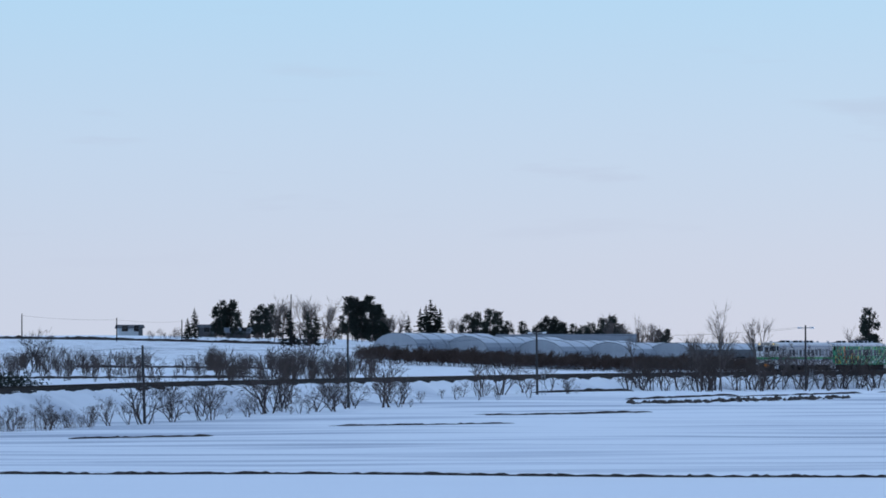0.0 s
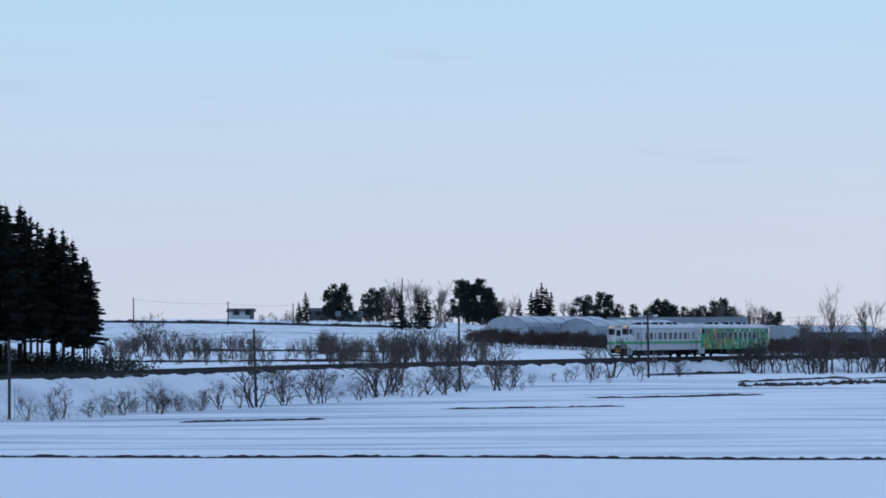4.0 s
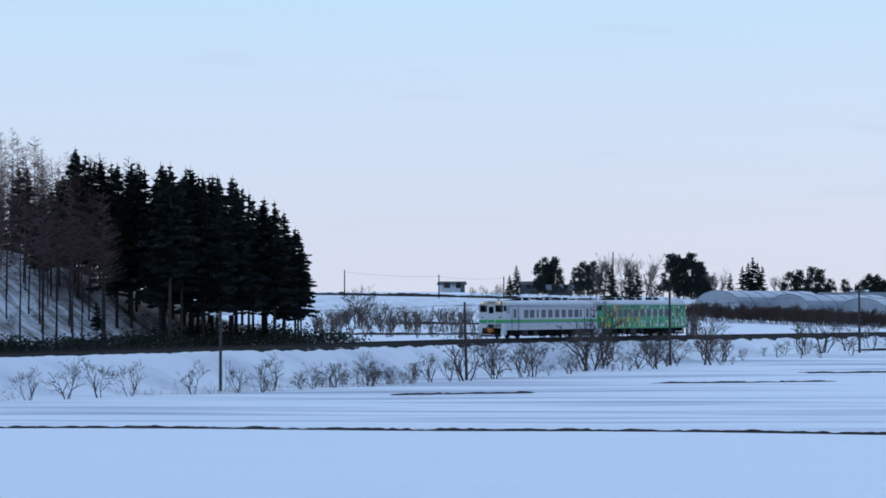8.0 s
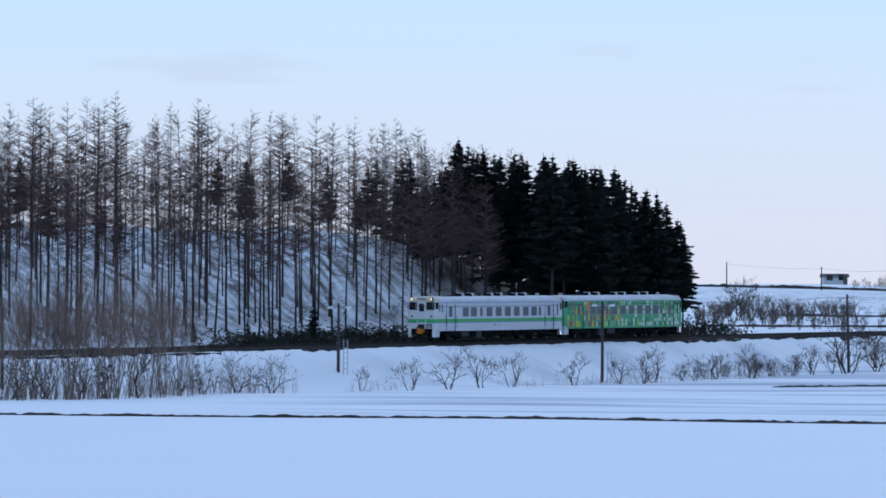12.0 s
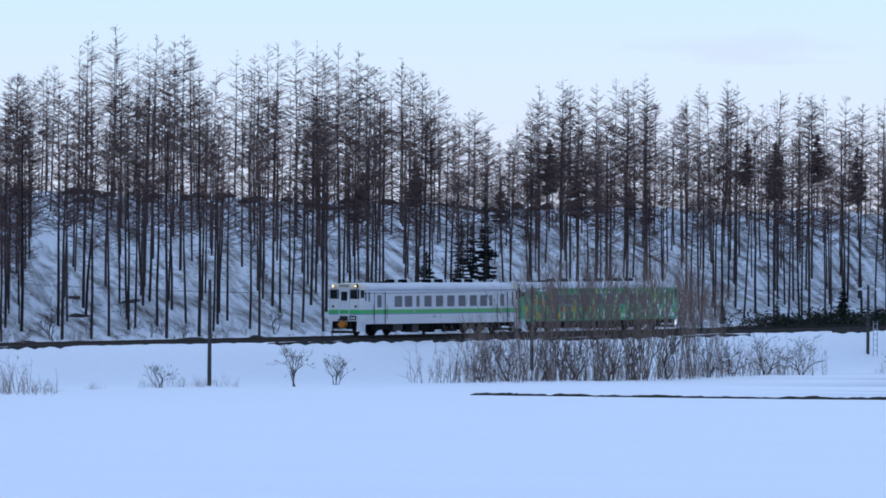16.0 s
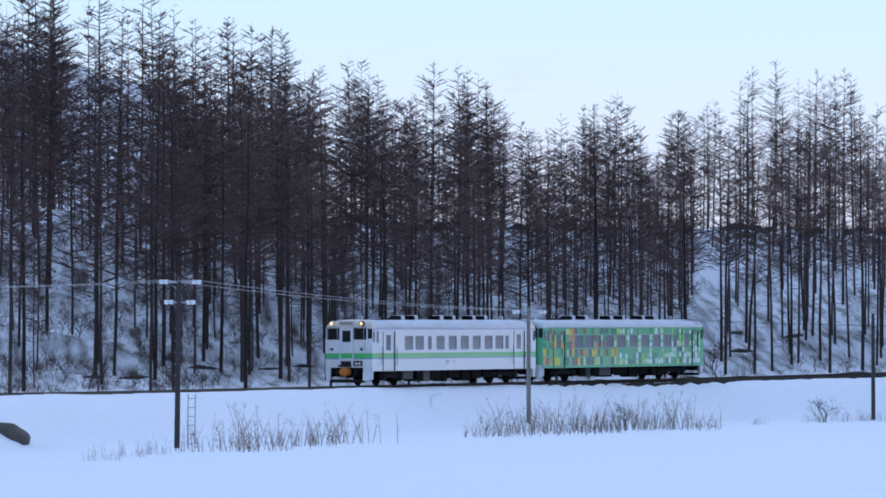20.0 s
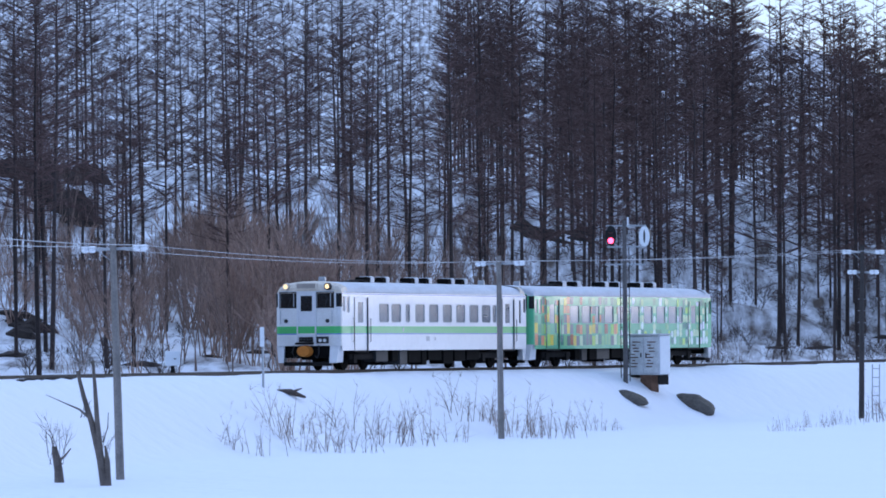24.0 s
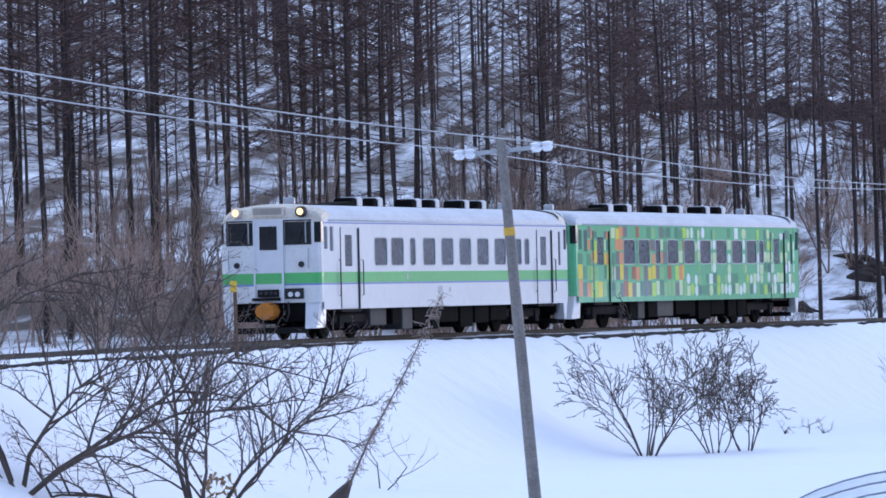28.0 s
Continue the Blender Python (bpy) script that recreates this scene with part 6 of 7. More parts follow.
def house(b, d, w, dp, wall, roof_h, rz, walls, roof, label, nwin=3):
    p = at(b, d)
    t = thing("house", label, "house", "", Matrix.Translation(p) @ Euler((0, 0, rz)).to_matrix().to_4x4())
    part("wall", Geo().box(-w / 2, w / 2, 0, dp, -0.5, wall), walls, t)
    e = 0.45
    g = Geo()
    g.loft([[(-w / 2 - e, -e, wall - 0.1), (-w / 2 - e, dp / 2, wall + roof_h), (-w / 2 - e, dp + e, wall - 0.1), (-w / 2 - e, dp / 2, wall + roof_h - 0.25)],
            [(w / 2 + e, -e, wall - 0.1), (w / 2 + e, dp / 2, wall + roof_h), (w / 2 + e, dp + e, wall - 0.1), (w / 2 + e, dp / 2, wall + roof_h - 0.25)]])
    part("roof", g, roof, t)
    part("gable", Geo().add([(-w / 2, 0, wall), (-w / 2, dp, wall), (-w / 2, dp / 2, wall + roof_h - 0.2), (-w / 2 + 0.1, 0, wall), (-w / 2 + 0.1, dp, wall), (-w / 2 + 0.1, dp / 2, wall + roof_h - 0.2)],
                            [(0, 1, 2), (5, 4, 3), (0, 3, 4, 1), (1, 4, 5, 2), (2, 5, 3, 0)]), walls, t)
    for i in range(nwin):
        x = -w / 2 + w * (i + 0.5) / nwin
        wd = part("window", frame_slab(lambda u, v, k: (u, k, v), x - 0.6, x + 0.6, 1.0, 2.1, 0.08, -0.06, 0.0), M_FRAME, t)
        part("pane", Geo().box(x - 0.6, x + 0.6, -0.03, -0.01, 1.0, 2.1), M_DARKGLASS, wd)
    part("door", Geo().box(w * 0.4 - 0.45, w * 0.4 + 0.45, -0.05, -0.01, 0, 2.0), M_FRAME, t)
    return t


def step_deg(k):
    """Bearings on the plain are counted in steps of 0.0061 degrees."""
    return k * 0.0060953


def plain():
    R = random.Random(21)
    for u, w in ((-0.518, 9.0), (0.244, 8.5), (1.036, 9.5), (1.780, 9.0), (2.438, 9.5)):
        greenhouse(u, 752, w * 0.98, 18, 3.9, -0.75)
    # long grey barns behind
    house(1.317, 860, 22, 9, 3.0, 1.6, -0.05, M_BARN, M_BARN, "long grey sheet-metal barn behind greenhouses", 4)
    house(0.762, 900, 9, 8, 2.4, 1.4, 0.1, M_BARN, M_BARN, "small grey sheet-metal shed behind greenhouses", 2)
    house(-3.365, 1150, 5.2, 5, 1.7, 0.7, 0.15, M_HOUSEW, M_ROOFD, "pale farmhouse with a dark low roof", 2)
    house(-2.206, 1120, 5.0, 4, 1.2, 1.0, 0.1, M_HOUSED, M_BARN, "dark shed with a pale snowy gable roof", 2)
    house(-2.548, 1180, 4.0, 4, 2.0, 0.7, 0.0, M_HOUSED, M_ROOFD, "dark wooden shed among far pines", 1)
    house(3.413, 760, 15, 8, 1.9, 1.2, 0.05, M_HOUSED, M_ROOFD, "dark low house with a wide sheet roof", 4)
    house(3.048, 735, 8, 7, 1.9, 1.2, -0.1, M_HOUSEW, M_ROOFD, "pale low house with a dark roof", 2)
    house(4.023, 770, 7, 7, 2.5, 1.9, 0.9, M_HOUSEW, M_HOUSEW, "white house with a snowy gable roof", 2)
    house(4.693, 790, 14, 8, 2.0, 1.3, -0.1, M_HOUSED, M_ROOFD, "dark farm building with a sheet roof", 3)
    # tree line
    pines = [pine(500 + i, 8.0, w, lo) for i, (w, lo) in enumerate(((0.34, 0.02), (0.27, 0.1), (0.38, 0.02)))]
    dark = [spruce(520, 8.0, 0.04, 0.3), spruce(521, 8.0, 0.05, 0.24)]
    psrc = [tree_thing("pine_tree", "dark ragged pine on the far tree line", t, c, (M_BARK, M_NEEDLE), "far dark conifers", pose(0, 0, -60)) for t, c in pines]
    dsrc = [tree_thing("spruce_tree", "dark pointed conifer on the far tree line", t, c, (M_BARK, M_NEEDLE), "far dark conifers", pose(0, 0, -60)) for t, c in dark]
    used = set()

    def plant(src, b, d, h, lab=""):
        p = at(b, d)
        m = turned(p, R.uniform(0, 6), h / 8.0)
        o = src
        if src.name in used:
            o = copy_thing(src, Matrix.Identity(4))
        used.add(src.name)
        o.matrix_basis = m
        if lab:
            o["label"] = lab
    for u, h in ((-392, 8.0), (-375, 8.5), (-335, 6.0), (-320, 7.5), (-305, 7.5), (-168, 9.0), (-152, 9.5), (-130, 9.5), (-118, 8.0), (-105, 6.0), (45, 6.5), (62, 6.8), (83, 7.4), (97, 7.0), (115, 5.5), (170, 6.0), (186, 7.2), (200, 7.2), (214, 6.0),
                 (248, 5.6), (262, 6.2), (283, 7.0), (296, 7.6), (312, 6.2), (384, 5.6), (396, 5.0), (140, 5.6), (230, 5.6), (330, 4.6), (752, 9.5), (746, 7.0), (-20, 0)):
        if h:
            plant(R.choice(psrc), step_deg(u), 1130 + R.uniform(-30, 30), h * (1.0 if u < 0 else 1.2))
            for o in (-1, 1):
                plant(R.choice(psrc), step_deg(u + o * R.uniform(6, 14)), 1130 + R.uniform(-30, 30), h * R.uniform(0.5, 0.9))
    for u, h, d in ((-22, 9.6, 1120), (-40, 7.6, 1115), (-6, 8.0, 1125), (-62, 6.0, 1120), (-30, 8.4, 1110), (-14, 8.6, 1110), (-440, 6.0, 1050), (-452, 4.0, 1050), (400, 4.6, 1000), (430, 4.4, 900), (445, 4.0, 900), (-272, 6.6, 930), (-240, 6.0, 940), (-226, 6.4, 935)):
        plant(R.choice(dsrc), step_deg(u), d, h)
    # bare broadleaf trees: bearing, distance, height
    btree = [bare_tree(700 + i, 10.0, 1, 0.52, 5, 5, 0.13, 0.9, 0.33, 0.02) for i in range(3)]
    bsrc = [part("bare_tree", mesh_np("bare_tree", *b, M_PALEBARK), M_PALEBARK) for b in btree]
    for o in bsrc:
        tagged(o, "tall leafless tree with fine pale branches", "tree", "bare trees of the plain")
    done = set()

    def bare(u, d, h, i):
        o = bsrc[i % 3]
        if o.name in done:
            o = copy_thing(o, Matrix.Identity(4))
        done.add(bsrc[i % 3].name)
        o.matrix_basis = turned(at(step_deg(u), d), i * 1.3, h / 8.2)
    for i, (u, d, h) in enumerate(((492, 592, 8.6), (566, 600, 8.4), (456, 600, 6.5), (-300, 1000, 8.0), (-255, 1000, 8.5), (-240, 1010, 8.2), (-225, 1000, 8.0), (-200, 1010, 7.5), (-90, 1020, 6.0), (-82, 1000, 6.0), (20, 1150, 6.5), (32, 1150, 6.5), (345, 1000, 7.5), (358, 1010, 7.5), (368, 1000, 7.0), (728, 900, 6.0), (738, 900, 5.5), (-270, 1000, 8.2), (-212, 1000, 7.8), (-285, 1000, 7.6), (296, 1000, 7.6), (306, 1000, 7.8), (316, 1010, 7.0), (600, 640, 5.0), (440, 620, 5.0), (340, 690, 5.0))):
        bare(u, d, h, i)
    # shrubs on the snow beyond the line
    for i, (u, d, h) in enumerate(((-754, 600, 2.6), (-719, 600, 5.2), (-735, 590, 4.0), (-684, 605, 4.0), (-634, 600, 3.0), (-610, 610, 2.6), (-574, 595, 3.6), (-544, 600, 3.2), (-514, 600, 3.4), (-700, 600, 4.5), (-450, 620, 2.6), (-404, 620, 2.6), (-364, 620, 2.6), (-345, 610, 2.4), (-660, 600, 2.4), (-590, 600, 2.2), (-430, 600, 2.0), (-390, 600, 2.0),
                                   (-304, 500, 7.4), (-318, 498, 5.0), (-100, 520, 5.6), (-75, 520, 3.0), (-225, 505, 3.6), (-196, 505, 3.4), (-240, 560, 5.6), (-228, 560, 5.2), (-172, 560, 5.0), (-530, 480, 4.4), (452, 585, 4.6), (470, 590, 5.0), (560, 590, 4.0), (640, 600, 4.0), (680, 600, 3.0), (750, 600, 4.0), (-270, 520, 4.0), (-285, 515, 4.6))):
        o = put(R.choice(BRUSH_SRC), step_deg(u), d, h / 2.6 * 1.15, R.uniform(0, 6))
    # round crowns of bare thorn trees behind the farm and on the crest
    for u, d, h in ((336, 980, 8.4), (350, 985, 9.4), (364, 980, 9.0), (374, 985, 7.4), (-282, 1000, 6.2), (-262, 1000, 7.2), (-244, 1005, 7.6), (-226, 1000, 7.4), (-208, 1000, 6.8), (-192, 1000, 5.6), (714, 900, 5.6), (728, 900, 6.4), (742, 905, 5.8), (-470, 1040, 3.0), (-500, 1040, 2.6)):
        put(R.choice(BRUSH_SRC), step_deg(u), d, h / 2.6 * 0.92, R.uniform(0, 6))
    # low dark brush along the crest of the far snowfield
    for i in range(40):
        u = R.uniform(-520, -290)
        put(R.choice(BRUSH_SRC), step_deg(u), R.uniform(1040, 1120), R.uniform(0.35, 0.8), R.uniform(0, 6))
    # brown hedge before the greenhouses: dense brush nobody could count
    bank = [bare_tree(90 + i, 3.0, 7, 0.6, 4, 4, 0.05, 0.7, 0.36, 0.042) for i in range(3)]
    pcs = []
    for i in range(150):
        u = -150 + 800 * (i + R.random()) / 150
        p = at(step_deg(u), R.uniform(706, 734))
        m = np.array(turned(p, R.uniform(0, 6), R.uniform(0.8, 1.15)))
        v, f = R.choice(bank)
        pcs.append((v @ m[:3, :3].T + m[:3, 3], f))
    v, f = join(pcs)
    tagged(new("hedge", mesh_np("hedge", v, f, M_HEDGE)), "dense brown leafless hedge before the greenhouses", "hedge", kind="stuff")
    # grey scrub on the rough snow between the line and the crest, past counting
    scrub = [bare_tree(85 + i, 3.0, 6, 0.42, 4, 3, 0.045, 0.75, 0.32, 0.016) for i in range(4)]
    pcs = []
    for i in range(230):
        u = R.uniform(-800, -120) if i % 4 else R.uniform(-420, -180)
        p = at(step_deg(u), R.uniform(545, 660))
        m = np.array(turned(p, R.uniform(0, 6), R.uniform(0.4, 1.1) if u < -430 else R.uniform(0.5, 1.35)))
        v, f = R.choice(scrub)
        pcs.append((v @ m[:3, :3].T + m[:3, 3], f))
    v, f = join(pcs)
    tagged(new("scrub", mesh_np("scrub", v, f, M_BUSH)), "grey leafless scrub on rough snow beyond the line", "scrub", kind="stuff")
    # far poles and the lines on them
    tops = []
    for u, d, h in ((-744, 950, 4.8), (-577, 960, 4.4), (-462, 980, 4.2), (-269, 900, 9.0), (60, 1000, 5.0), (690, 820, 4.0), (720, 830, 4.4)):
        p = at(step_deg(u), d)
        t = thing("far_pole", "thin grey utility pole on the far plain", "utility pole", "far utility poles", Matrix.Translation(p))
        part("post", Geo().tube([(0, 0, -0.4), (0, 0, h)], [0.12, 0.09], 8), M_UNDER, t)
        if u > 0:
            part("crossarm", Geo().box(-0.9, 0.9, -0.06, 0.06, h - 0.5, h - 0.35), M_UNDER, t)
        tops.append(p + Vector((0, 0, h - 0.35)))
    for a, b in zip(tops[:3], tops[1:3]):
        pts = [a.lerp(b, i / 8) - Vector((0, 0, 4 * (i / 8) * (1 - i / 8) * 0.3)) for i in range(9)]
        tagged(part("far_wire", Geo().tube(pts, [0.014] * 9, 4), M_UNDER), "thin overhead wire between far poles", "wire", "far wires")


plain()


# ---- bare soil showing through the snow ----
def drape(g, first):
    """Lays the vertices from that one on over the ground: their z is a height above it."""
    v = np.array(g.v[first:])
    v[:, 2] += ground(v[:, 0], v[:, 1])
    g.v[first:] = [tuple(p) for p in v]


def clods(name, b0, d0, b1, d1, count, lmin, lmax, wid, hgt, label, seed, gaps=0.15, mat=None):
    """A broken line of low soil ridges between two places."""
    R = random.Random(seed)
    g = Geo()
    for i in range(count):
        t = (i + R.random()) / count
        if R.random() < gaps:
            continue
        b, d = b0 + (b1 - b0) * t, d0 + (d1 - d0) * t + R.uniform(-wid, wid)
        p = at(b, d)
        L, w, h = R.uniform(lmin, lmax), wid * R.uniform(0.4, 1.0), hgt * R.uniform(0.4, 1.0)
        rz = -radians(b) + R.uniform(-0.06, 0.06)
        rings = []
        for k in range(6):
            x = -L / 2 + L * k / 5
            q = max(0.05, math.sin(math.pi * (k + 0.35) / 5.7)) * R.uniform(0.6, 1.1)
            rings.append([(x, -w * q, -0.25), (x, -w * 0.5 * q, h * q), (x, w * 0.4 * q, h * q * 0.9), (x, w * q, -0.25)])
        m = Matrix.Translation((p.x, p.y, 0)) @ Euler((0, 0, rz)).to_matrix().to_4x4()
        g.loft([[tuple(m @ Vector(v)) for v in r] for r in rings])
    drape(g, 0)
    return tagged(part(name, g, mat or M_SOIL), label, "soil", kind="stuff")


clods("soil_furrow", 4.937, 274, -12.922, 304, 260, 0.8, 2.6, 0.2, 0.2, "broken line of dark soil clods across the snowfield", 1, 0.12)
clods("soil_patch", 0.463, 492, 2.170, 500, 46, 0.6, 3.2, 1.6, 0.18, "dark ploughed soil showing through thin snow", 2, 0.1)
clods("soil_patch", -1.122, 456, 0.707, 462, 40, 0.6, 3.0, 0.6, 0.16, "dark ploughed soil showing through thin snow", 3, 0.25)
clods("soil_patch", -3.986, 420, -2.584, 424, 40, 0.6, 2.8, 1.0, 0.18, "dark ploughed soil showing through thin snow", 4, 0.15)
clods("soil_patch", 2.011, 530, 4.389, 548, 130, 0.25, 1.0, 3.2, 0.42, "heap of earth and stones on snow", 5, 0.2)
clods("soil_bank", 2.011, 545, 3.048, 556, 22, 1.0, 3.5, 0.5, 0.25, "dark earth edge under a snowbank", 6, 0.1)
clods("soil_bank", 3.170, 552, 4.815, 570, 30, 1.0, 3.5, 0.5, 0.2, "dark earth edge under a snowbank", 8, 0.35)
clods("soil_bank", 1.097, 566, 2.011, 572, 26, 1.5, 3.5, 0.6, 0.35, "dark earth edge under a snowbank", 9, 0.05)
clods("soil_bank", -4.779, 562, -2.011, 592, 60, 1.5, 5.0, 0.8, 0.3, "dark bank of earth across the snow", 10, 0.1)
clods("soil_bank", -3.901, 640, -2.011, 648, 50, 1.5, 4.5, 0.8, 0.35, "dark bank of earth across the snow", 12, 0.1)
clods("soil_bank", -4.75, 985, -1.7, 985, 110, 3.0, 9.0, 1.2, 0.7, "dark brushy edge along the crest of the snowfield", 14, 0.12)
clods("soil_bank", -2.682, 580, -2.377, 584, 12, 1.0, 3.0, 1.6, 0.5, "dark bank of earth across the snow", 13, 0.1)


def track_edge():
    """Dark trampled cess and thawed ballast along the near side of the line."""
    R = random.Random(63)
    g = Geo()
    for s0, s1, cnt, keep in ((-60, 50, 22, 0.7), (170, 420, 30, 0.4)):
        for i in range(cnt):
            t = (i + R.random()) / cnt
            if R.random() > keep:
                continue
            p, psi = track(s0 + (s1 - s0) * t, -R.uniform(1.9, 2.6))
            p.z = 0
            L, w, hh = R.uniform(6, 13), R.uniform(0.1, 0.22), R.uniform(0.03, 0.07)
            m = Matrix.Translation(p) @ Euler((0, 0, math.pi / 2 - psi + R.uniform(-0.03, 0.03))).to_matrix().to_4x4()
            rings = []
            for k in range(15):
                x = -L / 2 + L * k / 14
                q = max(0.05, math.sin(math.pi * (k + 0.3) / 14.6) ** 0.5) * R.uniform(0.45, 1.1)
                rings.append([(x, -w * q, -0.2), (x, -w * 0.6 * q, hh * q), (x, w * 0.5 * q, hh * q), (x, w * q, -0.2)])
            g.loft([[tuple(m @ Vector(v)) for v in r] for r in rings])
    drape(g, 0)
    tagged(part("thawed_edge", g, M_BALLAST), "dark thawed ballast showing through snow beside rails", "soil", kind="stuff")


track_edge()


def slope_banks():
    """Dark cut banks and fallen brush along the wooded slope."""
    R = random.Random(31)
    for name, s0, s1, n0, n1, cnt, h in (("earth_bank", 235, 385, 7.5, 8.5, 90, 0.55), ("earth_bank", 160, 240, 8, 10, 16, 0.3),
                                         ("earth_bank", 225, 375, 55, 54, 80, 1.6), ("earth_bank", 70, 260, 14, 22, 22, 0.6)):
        g = Geo()
        for i in range(cnt):
            t = (i + R.random()) / cnt
            s, n = s0 + (s1 - s0) * t, n0 + (n1 - n0) * t + R.gauss(0, 1.2)
            p, psi = track(s, n)
            p.z = 0
            L, w, hh = R.uniform(1.0, 4.2), R.uniform(0.25, 0.7), h * R.uniform(0.12, 0.4)
            m = Matrix.Translation(p) @ Euler((0, 0, math.pi / 2 - psi + R.uniform(-0.15, 0.15))).to_matrix().to_4x4()
            rings = []
            for k in range(6):
                x = -L / 2 + L * k / 5
                q = max(0.05, math.sin(math.pi * (k + 0.35) / 5.7)) * R.uniform(0.6, 1.1)
                rings.append([(x, -w * q, -0.6), (x, -w * 0.8 * q, hh * q), (x, w * 0.2 * q, hh * q), (x, w * q, -0.6)])
            g.loft([[tuple(m @ Vector(v)) for v in r] for r in rings])
        drape(g, 0)
        tagged(part(name, g, M_SOIL), "dark earth and brush along the wooded slope", "soil", kind="stuff")


def slope_ledges():
    """Broken dark ledges on the steep slope: bearing and rise of each end, number of pieces, height."""
    R = random.Random(33)
    for b0, r0, b1, r1, cnt, h in ((-34.7, 29.5, -33.65, 28.8, 16, 1.3), (-33.45, 27.9, -31.45, 25.4, 34, 1.5), (-32.2, 22.6, -31.9, 20.5, 10, 2.0), (-31.95, 20.0, -31.6, 17.3, 12, 2.2),
                                   (-33.32, -0.2, -33.2, -0.4, 3, 1.0), (-33.55, -5.6, -33.33, -5.9, 5, 0.9), (-33.22, -8.2, -33.0, -8.4, 4, 0.9), (-32.45, -0.5, -32.3, -0.8, 3, 0.7), (-32.35, -3.2, -32.2, -3.4, 3, 0.7), (-26.9, 14.6, -26.2, 13.6, 12, 1.0)):
        g = Geo()
        for i in range(cnt):
            t = (i + R.random()) / cnt
            if R.random() < 0.2:
                continue
            b = b0 + (b1 - b0) * t
            p = at(b, slope_dist(b, r0 + (r1 - r0) * t + R.gauss(0, 0.5)))
            L, w, hh = R.uniform(0.8, 2.8), R.uniform(0.25, 0.7), h * R.uniform(0.3, 1.0)
            m = Matrix.Translation((p.x, p.y, 0)) @ Euler((0, 0, -radians(b) + R.uniform(-0.15, 0.15))).to_matrix().to_4x4()
            rings = []
            for k in range(7):
                x = -L / 2 + L * k / 6
                q = max(0.05, math.sin(math.pi * (k + 0.35) / 6.7)) * R.uniform(0.55, 1.1)
                rings.append([(x, -w * q, -0.5), (x, -w * 0.8 * q, hh * q * 0.7), (x, -w * 0.1 * q, hh * q), (x, w * q, -0.5)])
            g.loft([[tuple(m @ Vector(v)) for v in r] for r in rings])
        drape(g, 0)
        tagged(part("earth_ledge", g, M_SOIL), "dark broken earth ledge on the wooded slope", "soil", kind="stuff")


slope_banks()
slope_ledges()


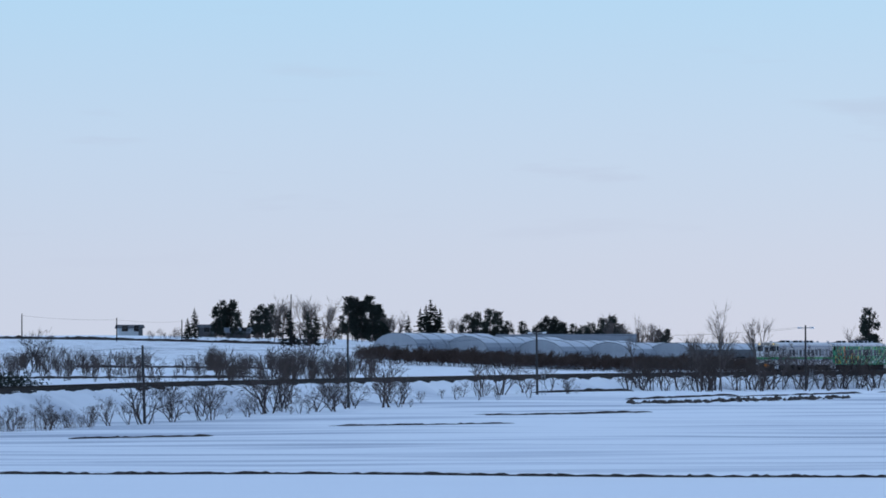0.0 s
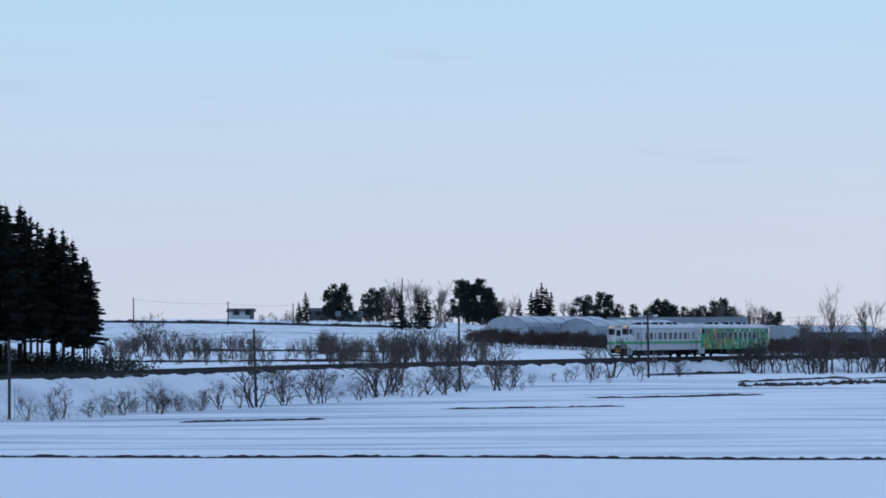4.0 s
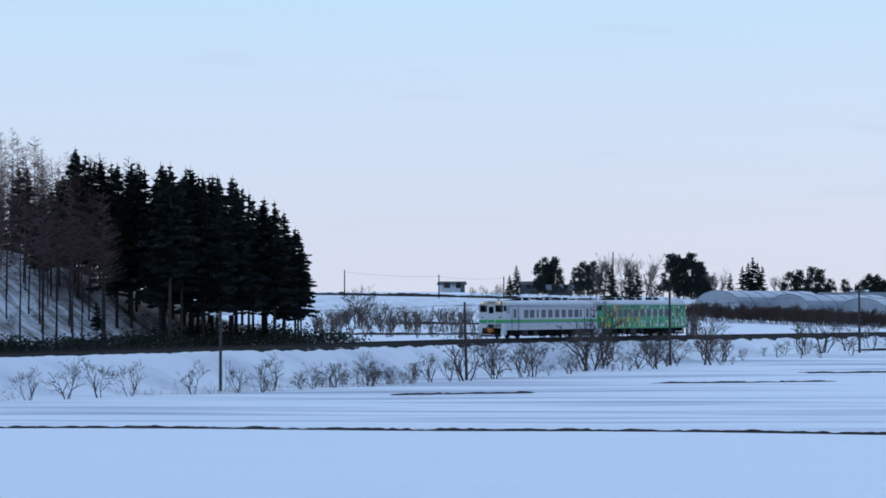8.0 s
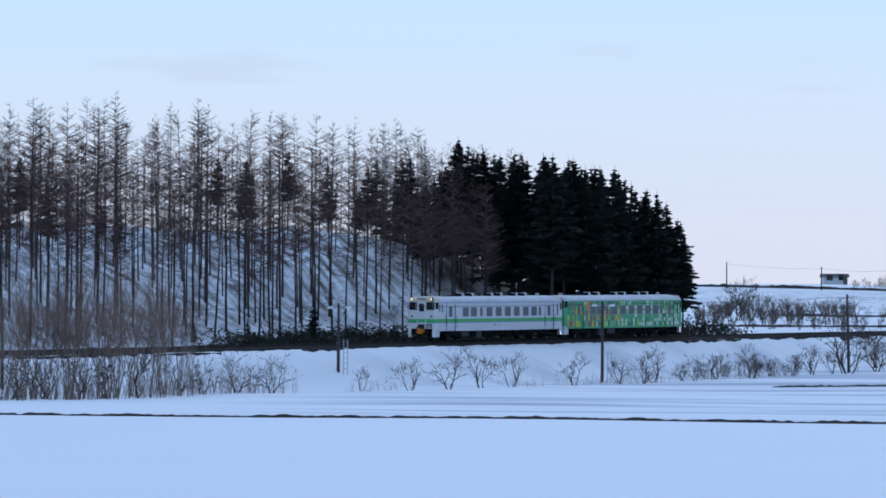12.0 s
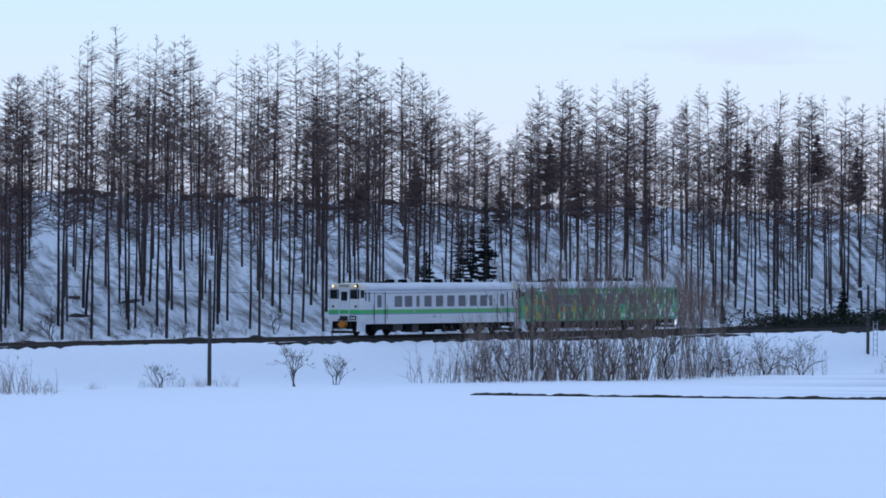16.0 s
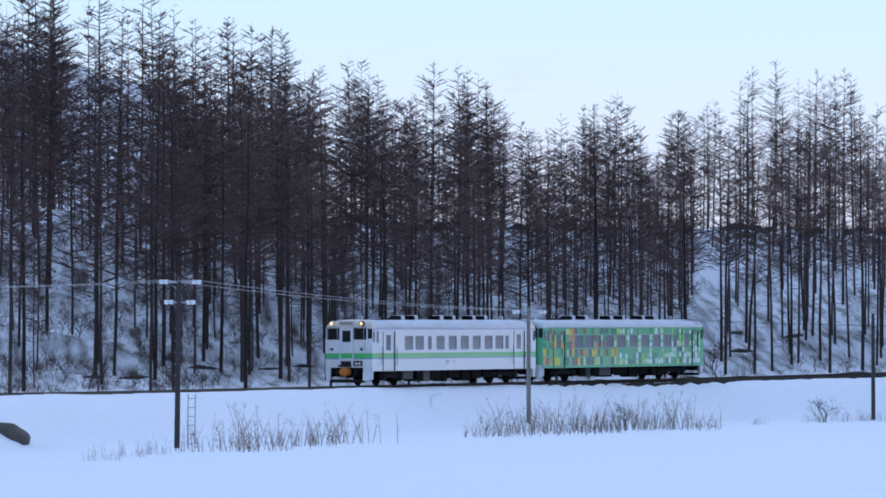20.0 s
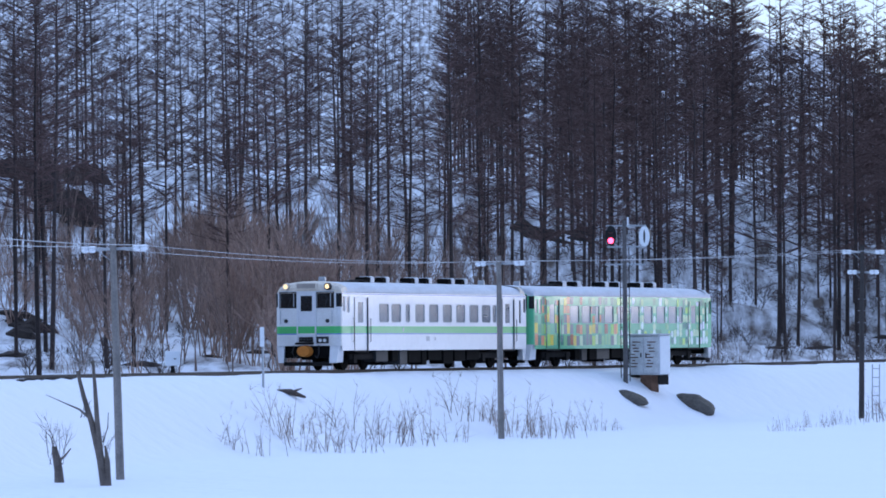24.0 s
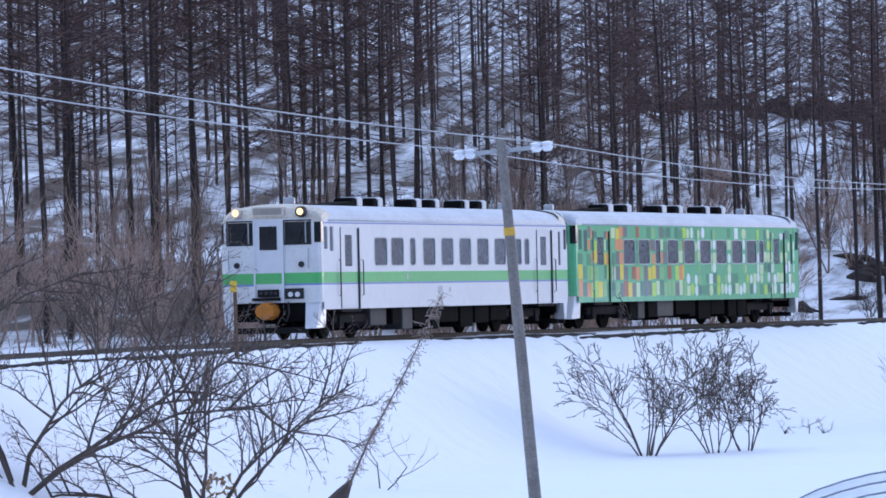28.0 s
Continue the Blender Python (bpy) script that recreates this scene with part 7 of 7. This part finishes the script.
# ---- the near corner of the field ----
def near_trees():
    M_NEARTWIG = node_mat("near_twigs", (0.20, 0.145, 0.125), 0.95, var=0.4, scale=3.0)
    M_NEARBARK = node_mat("near_bark", (0.10, 0.076, 0.064), 0.95, var=0.4, scale=3.0, bump=0.5, bump_scale=20)
    rows = [("spreading leafless shrub tree with many fine twigs", -39.5, 108, 4.5, 901, 6, 1.0, (9, 8, 4), 0.062), ("spreading leafless shrub tree with many fine twigs", -41.45, 106, 5.2, 902, 6, 0.95, (10, 8, 4), 0.065),
            ("spreading leafless shrub tree with many fine twigs", -42.6, 112, 4.6, 911, 5, 0.95, (8, 6, 4), 0.06),
            ("round leafless bush in deep snow", -34.68, 144, 3.3, 903, 11, 0.66, (5, 4, 3), 0.032), ("small slender bush in deep snow", -33.62, 146, 2.4, 904, 5, 0.45, (6, 5, 3), 0.028), ("low leafless bush in deep snow", -33.95, 145, 2.8, 905, 6, 0.5, (6, 5, 3), 0.028),
            ("slender leafless bush by the track", -40.534, 128, 2.4, 906, 6, 0.5, (6, 5, 2), 0.03)]
    M_DRYLEAF = node_mat("dry_leaves", (0.42, 0.27, 0.15), 0.9, var=0.35, scale=3.0)
    for lab, b, d, h, seed, stems, spr, cnt, rad in rows:
        st, tw = spreading_bush(seed, h, stems, spr, cnt, rad, 0.009)
        o = thing("bare_bush", lab, "bush", "bushes at the field's corner")
        for one in st:
            part("stem", mesh_np("stem", *one, M_NEARBARK), M_NEARBARK, o)
        part("twig_crown", mesh_np("twig_crown", *tw, M_NEARTWIG), M_NEARTWIG, o)
        if seed == 901:
            r = np.random.RandomState(5)
            c = np.column_stack([r.normal(0.75, 0.28, 90), r.normal(-0.4, 0.2, 90), r.uniform(0.1, 1.1, 90)])
            part("dry_leaf_cluster", mesh_np("dry_leaf_cluster", *blades(c, c + r.normal(0, 0.09, (90, 3)) - np.array([0, 0, 0.08]), np.full(90, 0.05)), M_DRYLEAF), M_DRYLEAF, o, "withered tan leaves at the foot")
        o.matrix_basis = turned(at(b, d), seed * 0.7, 1.0)
    # pair of pollarded trunks and a stump beside the leaning pole
    b, d = -31.452, 160
    p = at(b, d)
    t = thing("pollard_trunks", "two dark leaning bare trunks in the snow", "tree", "", Matrix.Translation(p) @ Euler((0, 0, -radians(b))).to_matrix().to_4x4())
    M_POLLARD = node_mat("pollard_bark", (0.15, 0.122, 0.105), 0.95, var=0.45, scale=3.0, bump=0.6, bump_scale=18)
    part("trunk", Geo().tube([(0.05, 0, -0.3), (-0.12, 0, 0.8), (-0.38, 0, 1.9), (-0.62, 0.05, 2.7), (-0.8, 0.1, 3.45)], [0.16, 0.125, 0.09, 0.07, 0.05], 9), M_POLLARD, t)
    part("trunk", Geo().tube([(-0.1, -0.05, 0.8), (-0.22, -0.1, 2.0), (-0.27, -0.1, 2.9), (-0.33, 0, 3.75)], [0.085, 0.075, 0.06, 0.04], 8), M_POLLARD, t)
    part("trunk", Geo().tube([(0.1, -0.05, -0.2), (0.08, -0.08, 0.75), (0.02, -0.08, 1.2)], [0.11, 0.08, 0.03], 7), M_POLLARD, t)
    part("branch", Geo().tube([(-0.42, 0, 2.0), (-0.75, 0, 2.3), (-1.2, 0, 2.5), (-1.75, 0, 2.75)], [0.04, 0.03, 0.018, 0.008], 5), M_POLLARD, t)
    part("branch", Geo().tube([(-0.05, 0, 1.3), (0.1, 0, 1.75), (0.12, 0, 2.2)], [0.035, 0.02, 0.008], 5), M_POLLARD, t)
    for i, (x, z, hh) in enumerate(((-0.8, 3.4, 0.9), (-0.33, 3.7, 0.8), (-0.6, 2.2, 0.8), (0.0, 1.1, 0.8))):
        tw = part("twig_tuft", mesh_np("twig_tuft", *bare_tree(960 + i, hh, 5, 0.7, 3, 3, 0.014, 0.8, 0.5, 0.005), M_POLLARD), M_POLLARD, t)
        tw.matrix_basis = Matrix.Translation((x, 0, z))
    p = at(-31.933, 163)
    t = thing("tree_stump", "short broken stump with thin shoots in snow", "stump", "", Matrix.Translation(p))
    part("trunk", Geo().tube([(0, 0, -0.3), (-0.05, 0, 0.4), (-0.16, 0, 0.9), (-0.2, 0, 1.1)], [0.17, 0.135, 0.11, 0.08], 9), M_POLLARD, t)
    part("branch", Geo().tube([(-0.1, 0, 0.65), (0.15, 0, 0.78), (0.4, 0, 1.05)], [0.05, 0.035, 0.015], 6), M_POLLARD, t)
    tw = part("twig_tuft", mesh_np("twig_tuft", *bare_tree(970, 1.7, 8, 0.6, 3, 3, 0.016, 0.8, 0.5, 0.005), M_POLLARD), M_POLLARD, t)
    tw.matrix_basis = Matrix.Translation((0.0, 0, 0.7))
    # leaning dead stem wrapped in dry vine
    b, d = -38.035, 119
    p = at(b, d)
    t = thing("leaning_stem", "leaning dead stem wrapped in dry vine and seed heads", "dead stem", "", Matrix.Translation(p) @ Euler((0, 0, -radians(b))).to_matrix().to_4x4())
    part("stem", Geo().tube([(0, 0, -0.2), (0.7, 0, 1.3), (1.6, 0, 2.9), (2.45, 0, 4.6)], [0.03, 0.024, 0.016, 0.008], 7), M_NEARTWIG, t)
    r = np.random.RandomState(77)
    n = 420
    q = r.uniform(0.1, 1.0, n)
    c = np.column_stack([np.interp(q, [0, 0.3, 0.65, 1], [0, 0.7, 1.6, 2.45]), np.zeros(n), np.interp(q, [0, 0.3, 0.65, 1], [0, 1.3, 2.9, 4.6])]) + r.normal(0, 0.07, (n, 3))
    e = c + r.normal(0, 0.09, (n, 3)) + np.array([0, 0, -0.06])
    M_VINE = node_mat("dry_vine", (0.36, 0.29, 0.25), 0.95, var=0.3, scale=4)
    part("dry_vine", mesh_np("dry_vine", *prisms(c, e, 0.009, 0.007), M_VINE), M_VINE, t, "pale dry vine and seed heads")
    part("root_stub", Geo().tube([(-0.25, 0, -0.2), (0.1, 0, 0.15), (0.3, 0.1, 0.45)], [0.2, 0.17, 0.05], 8), M_NEARBARK, t)
    for i, (b, d, h, ln) in enumerate(((-37.547, 124, 2.0, 0.9), (-32.915, 158, 0.9, 1.4), (-33.219, 158, 0.7, 1.2))):
        g = bare_tree(950 + i, h, 2, ln, 4, 3, 0.03, 0.5, 0.5)
        o = tagged(part("bare_sapling", mesh_np("bare_sapling", *g, M_BUSH), M_BUSH), "thin bare sapling leaning over the snow", "sapling", "saplings at the field's corner")
        o.matrix_basis = turned(at(b, d), i * 2.1, 1.0, 0.35, 1.5)
    # fallen wood on the bank
    for i, (b, n, L) in enumerate(((-29.434, 0, 1.2),)):
        o = tagged(part("fallen_log", Geo().tube([(-L / 2, 0, 0.12), (0, 0.1, 0.16), (L / 2, 0.3, -0.05)], [0.16, 0.13, 0.05], 7).tube([(0, 0.1, 0.16), (L * 0.35, 0.1, 0.3)], [0.06, 0.02], 5), M_NEARBARK), "dark piece of fallen wood on the snowy bank", "log", "fallen wood on the bank")
        o.matrix_basis = turned(at(b, line_dist(b, n) if n else bank_dist(b, 15.6)), 0.2 - radians(b), 1.0)


near_trees()


M_FILM = node_mat("milky_film", (0.62, 0.70, 0.80), 0.22, var=0.12, scale=0.9, spec=0.5)


def film_tunnel(b, d, top, w, L, rz):
    """A low plastic tunnel under snow, its ridge just in view."""
    p = at(b, d)
    t = thing("film_tunnel", "pale plastic film tunnel with ribbed snowy crown", "tunnel", "film tunnels in the field", Matrix.Translation(p) @ Euler((0, 0, rz)).to_matrix().to_4x4())
    h = top - p.z
    arch = []
    for i in range(17):
        u = -1 + 2 * i / 16
        arch.append((u * w / 2, h * (1 - 0.27 * abs(u) ** 1.35 - 0.73 * abs(u) ** 5)))
    g = Geo()
    for i in range(16):
        (x0, z0), (x1, z1) = arch[i], arch[i + 1]
        g.add([(x0, 0, z0), (x1, 0, z1), (x1, L, z1), (x0, L, z0)], [(0, 1, 2, 3)])
    g.add([(x, 0, z) for x, z in arch], [tuple(range(17))])
    g.add([(x, L, z) for x, z in arch], [tuple(range(16, -1, -1))])
    part("skin", g, M_FILM, t)
    for k in range(4):
        part("hoop", Geo().tube([(x * 1.004, L * k / 3, z * 1.004) for x, z in arch], [0.010] * 17, 5), M_VINYL, t)
    part("ridge_pipe", Geo().tube([(0, 0, h + 0.01), (0, L, h + 0.01)], [0.02, 0.02], 5), M_VINYL, t)


film_tunnel(-32.012, 52, 2.72, 4.8, 8, -radians(-32.012))
film_tunnel(-25.174, 52, 2.78, 4.8, 8, -radians(-25.174))


def motions():
    """The train comes round the curve at a steady pace."""
    rows_a, rows_b = [], []
    for k in range(0, 57):
        t = k * 0.5
        s = float(np.interp(t, FRONT_T, FRONT_S))
        for rows, back in ((rows_a, 10.45), (rows_b, 31.75)):
            a, _ = track(s + back - 7)
            c, _ = track(s + back + 7)
            d = (a - c).normalized()
            rz = math.degrees(math.atan2(d.y, d.x))
            ry = -math.degrees(math.asin(d.z))
            m = (a + c) / 2
            rows.append((t, pose(m.x, m.y, m.z, 0, ry, rz)))
    walk(lead_car, rows_a)
    walk(rear_car, rows_b)


motions()
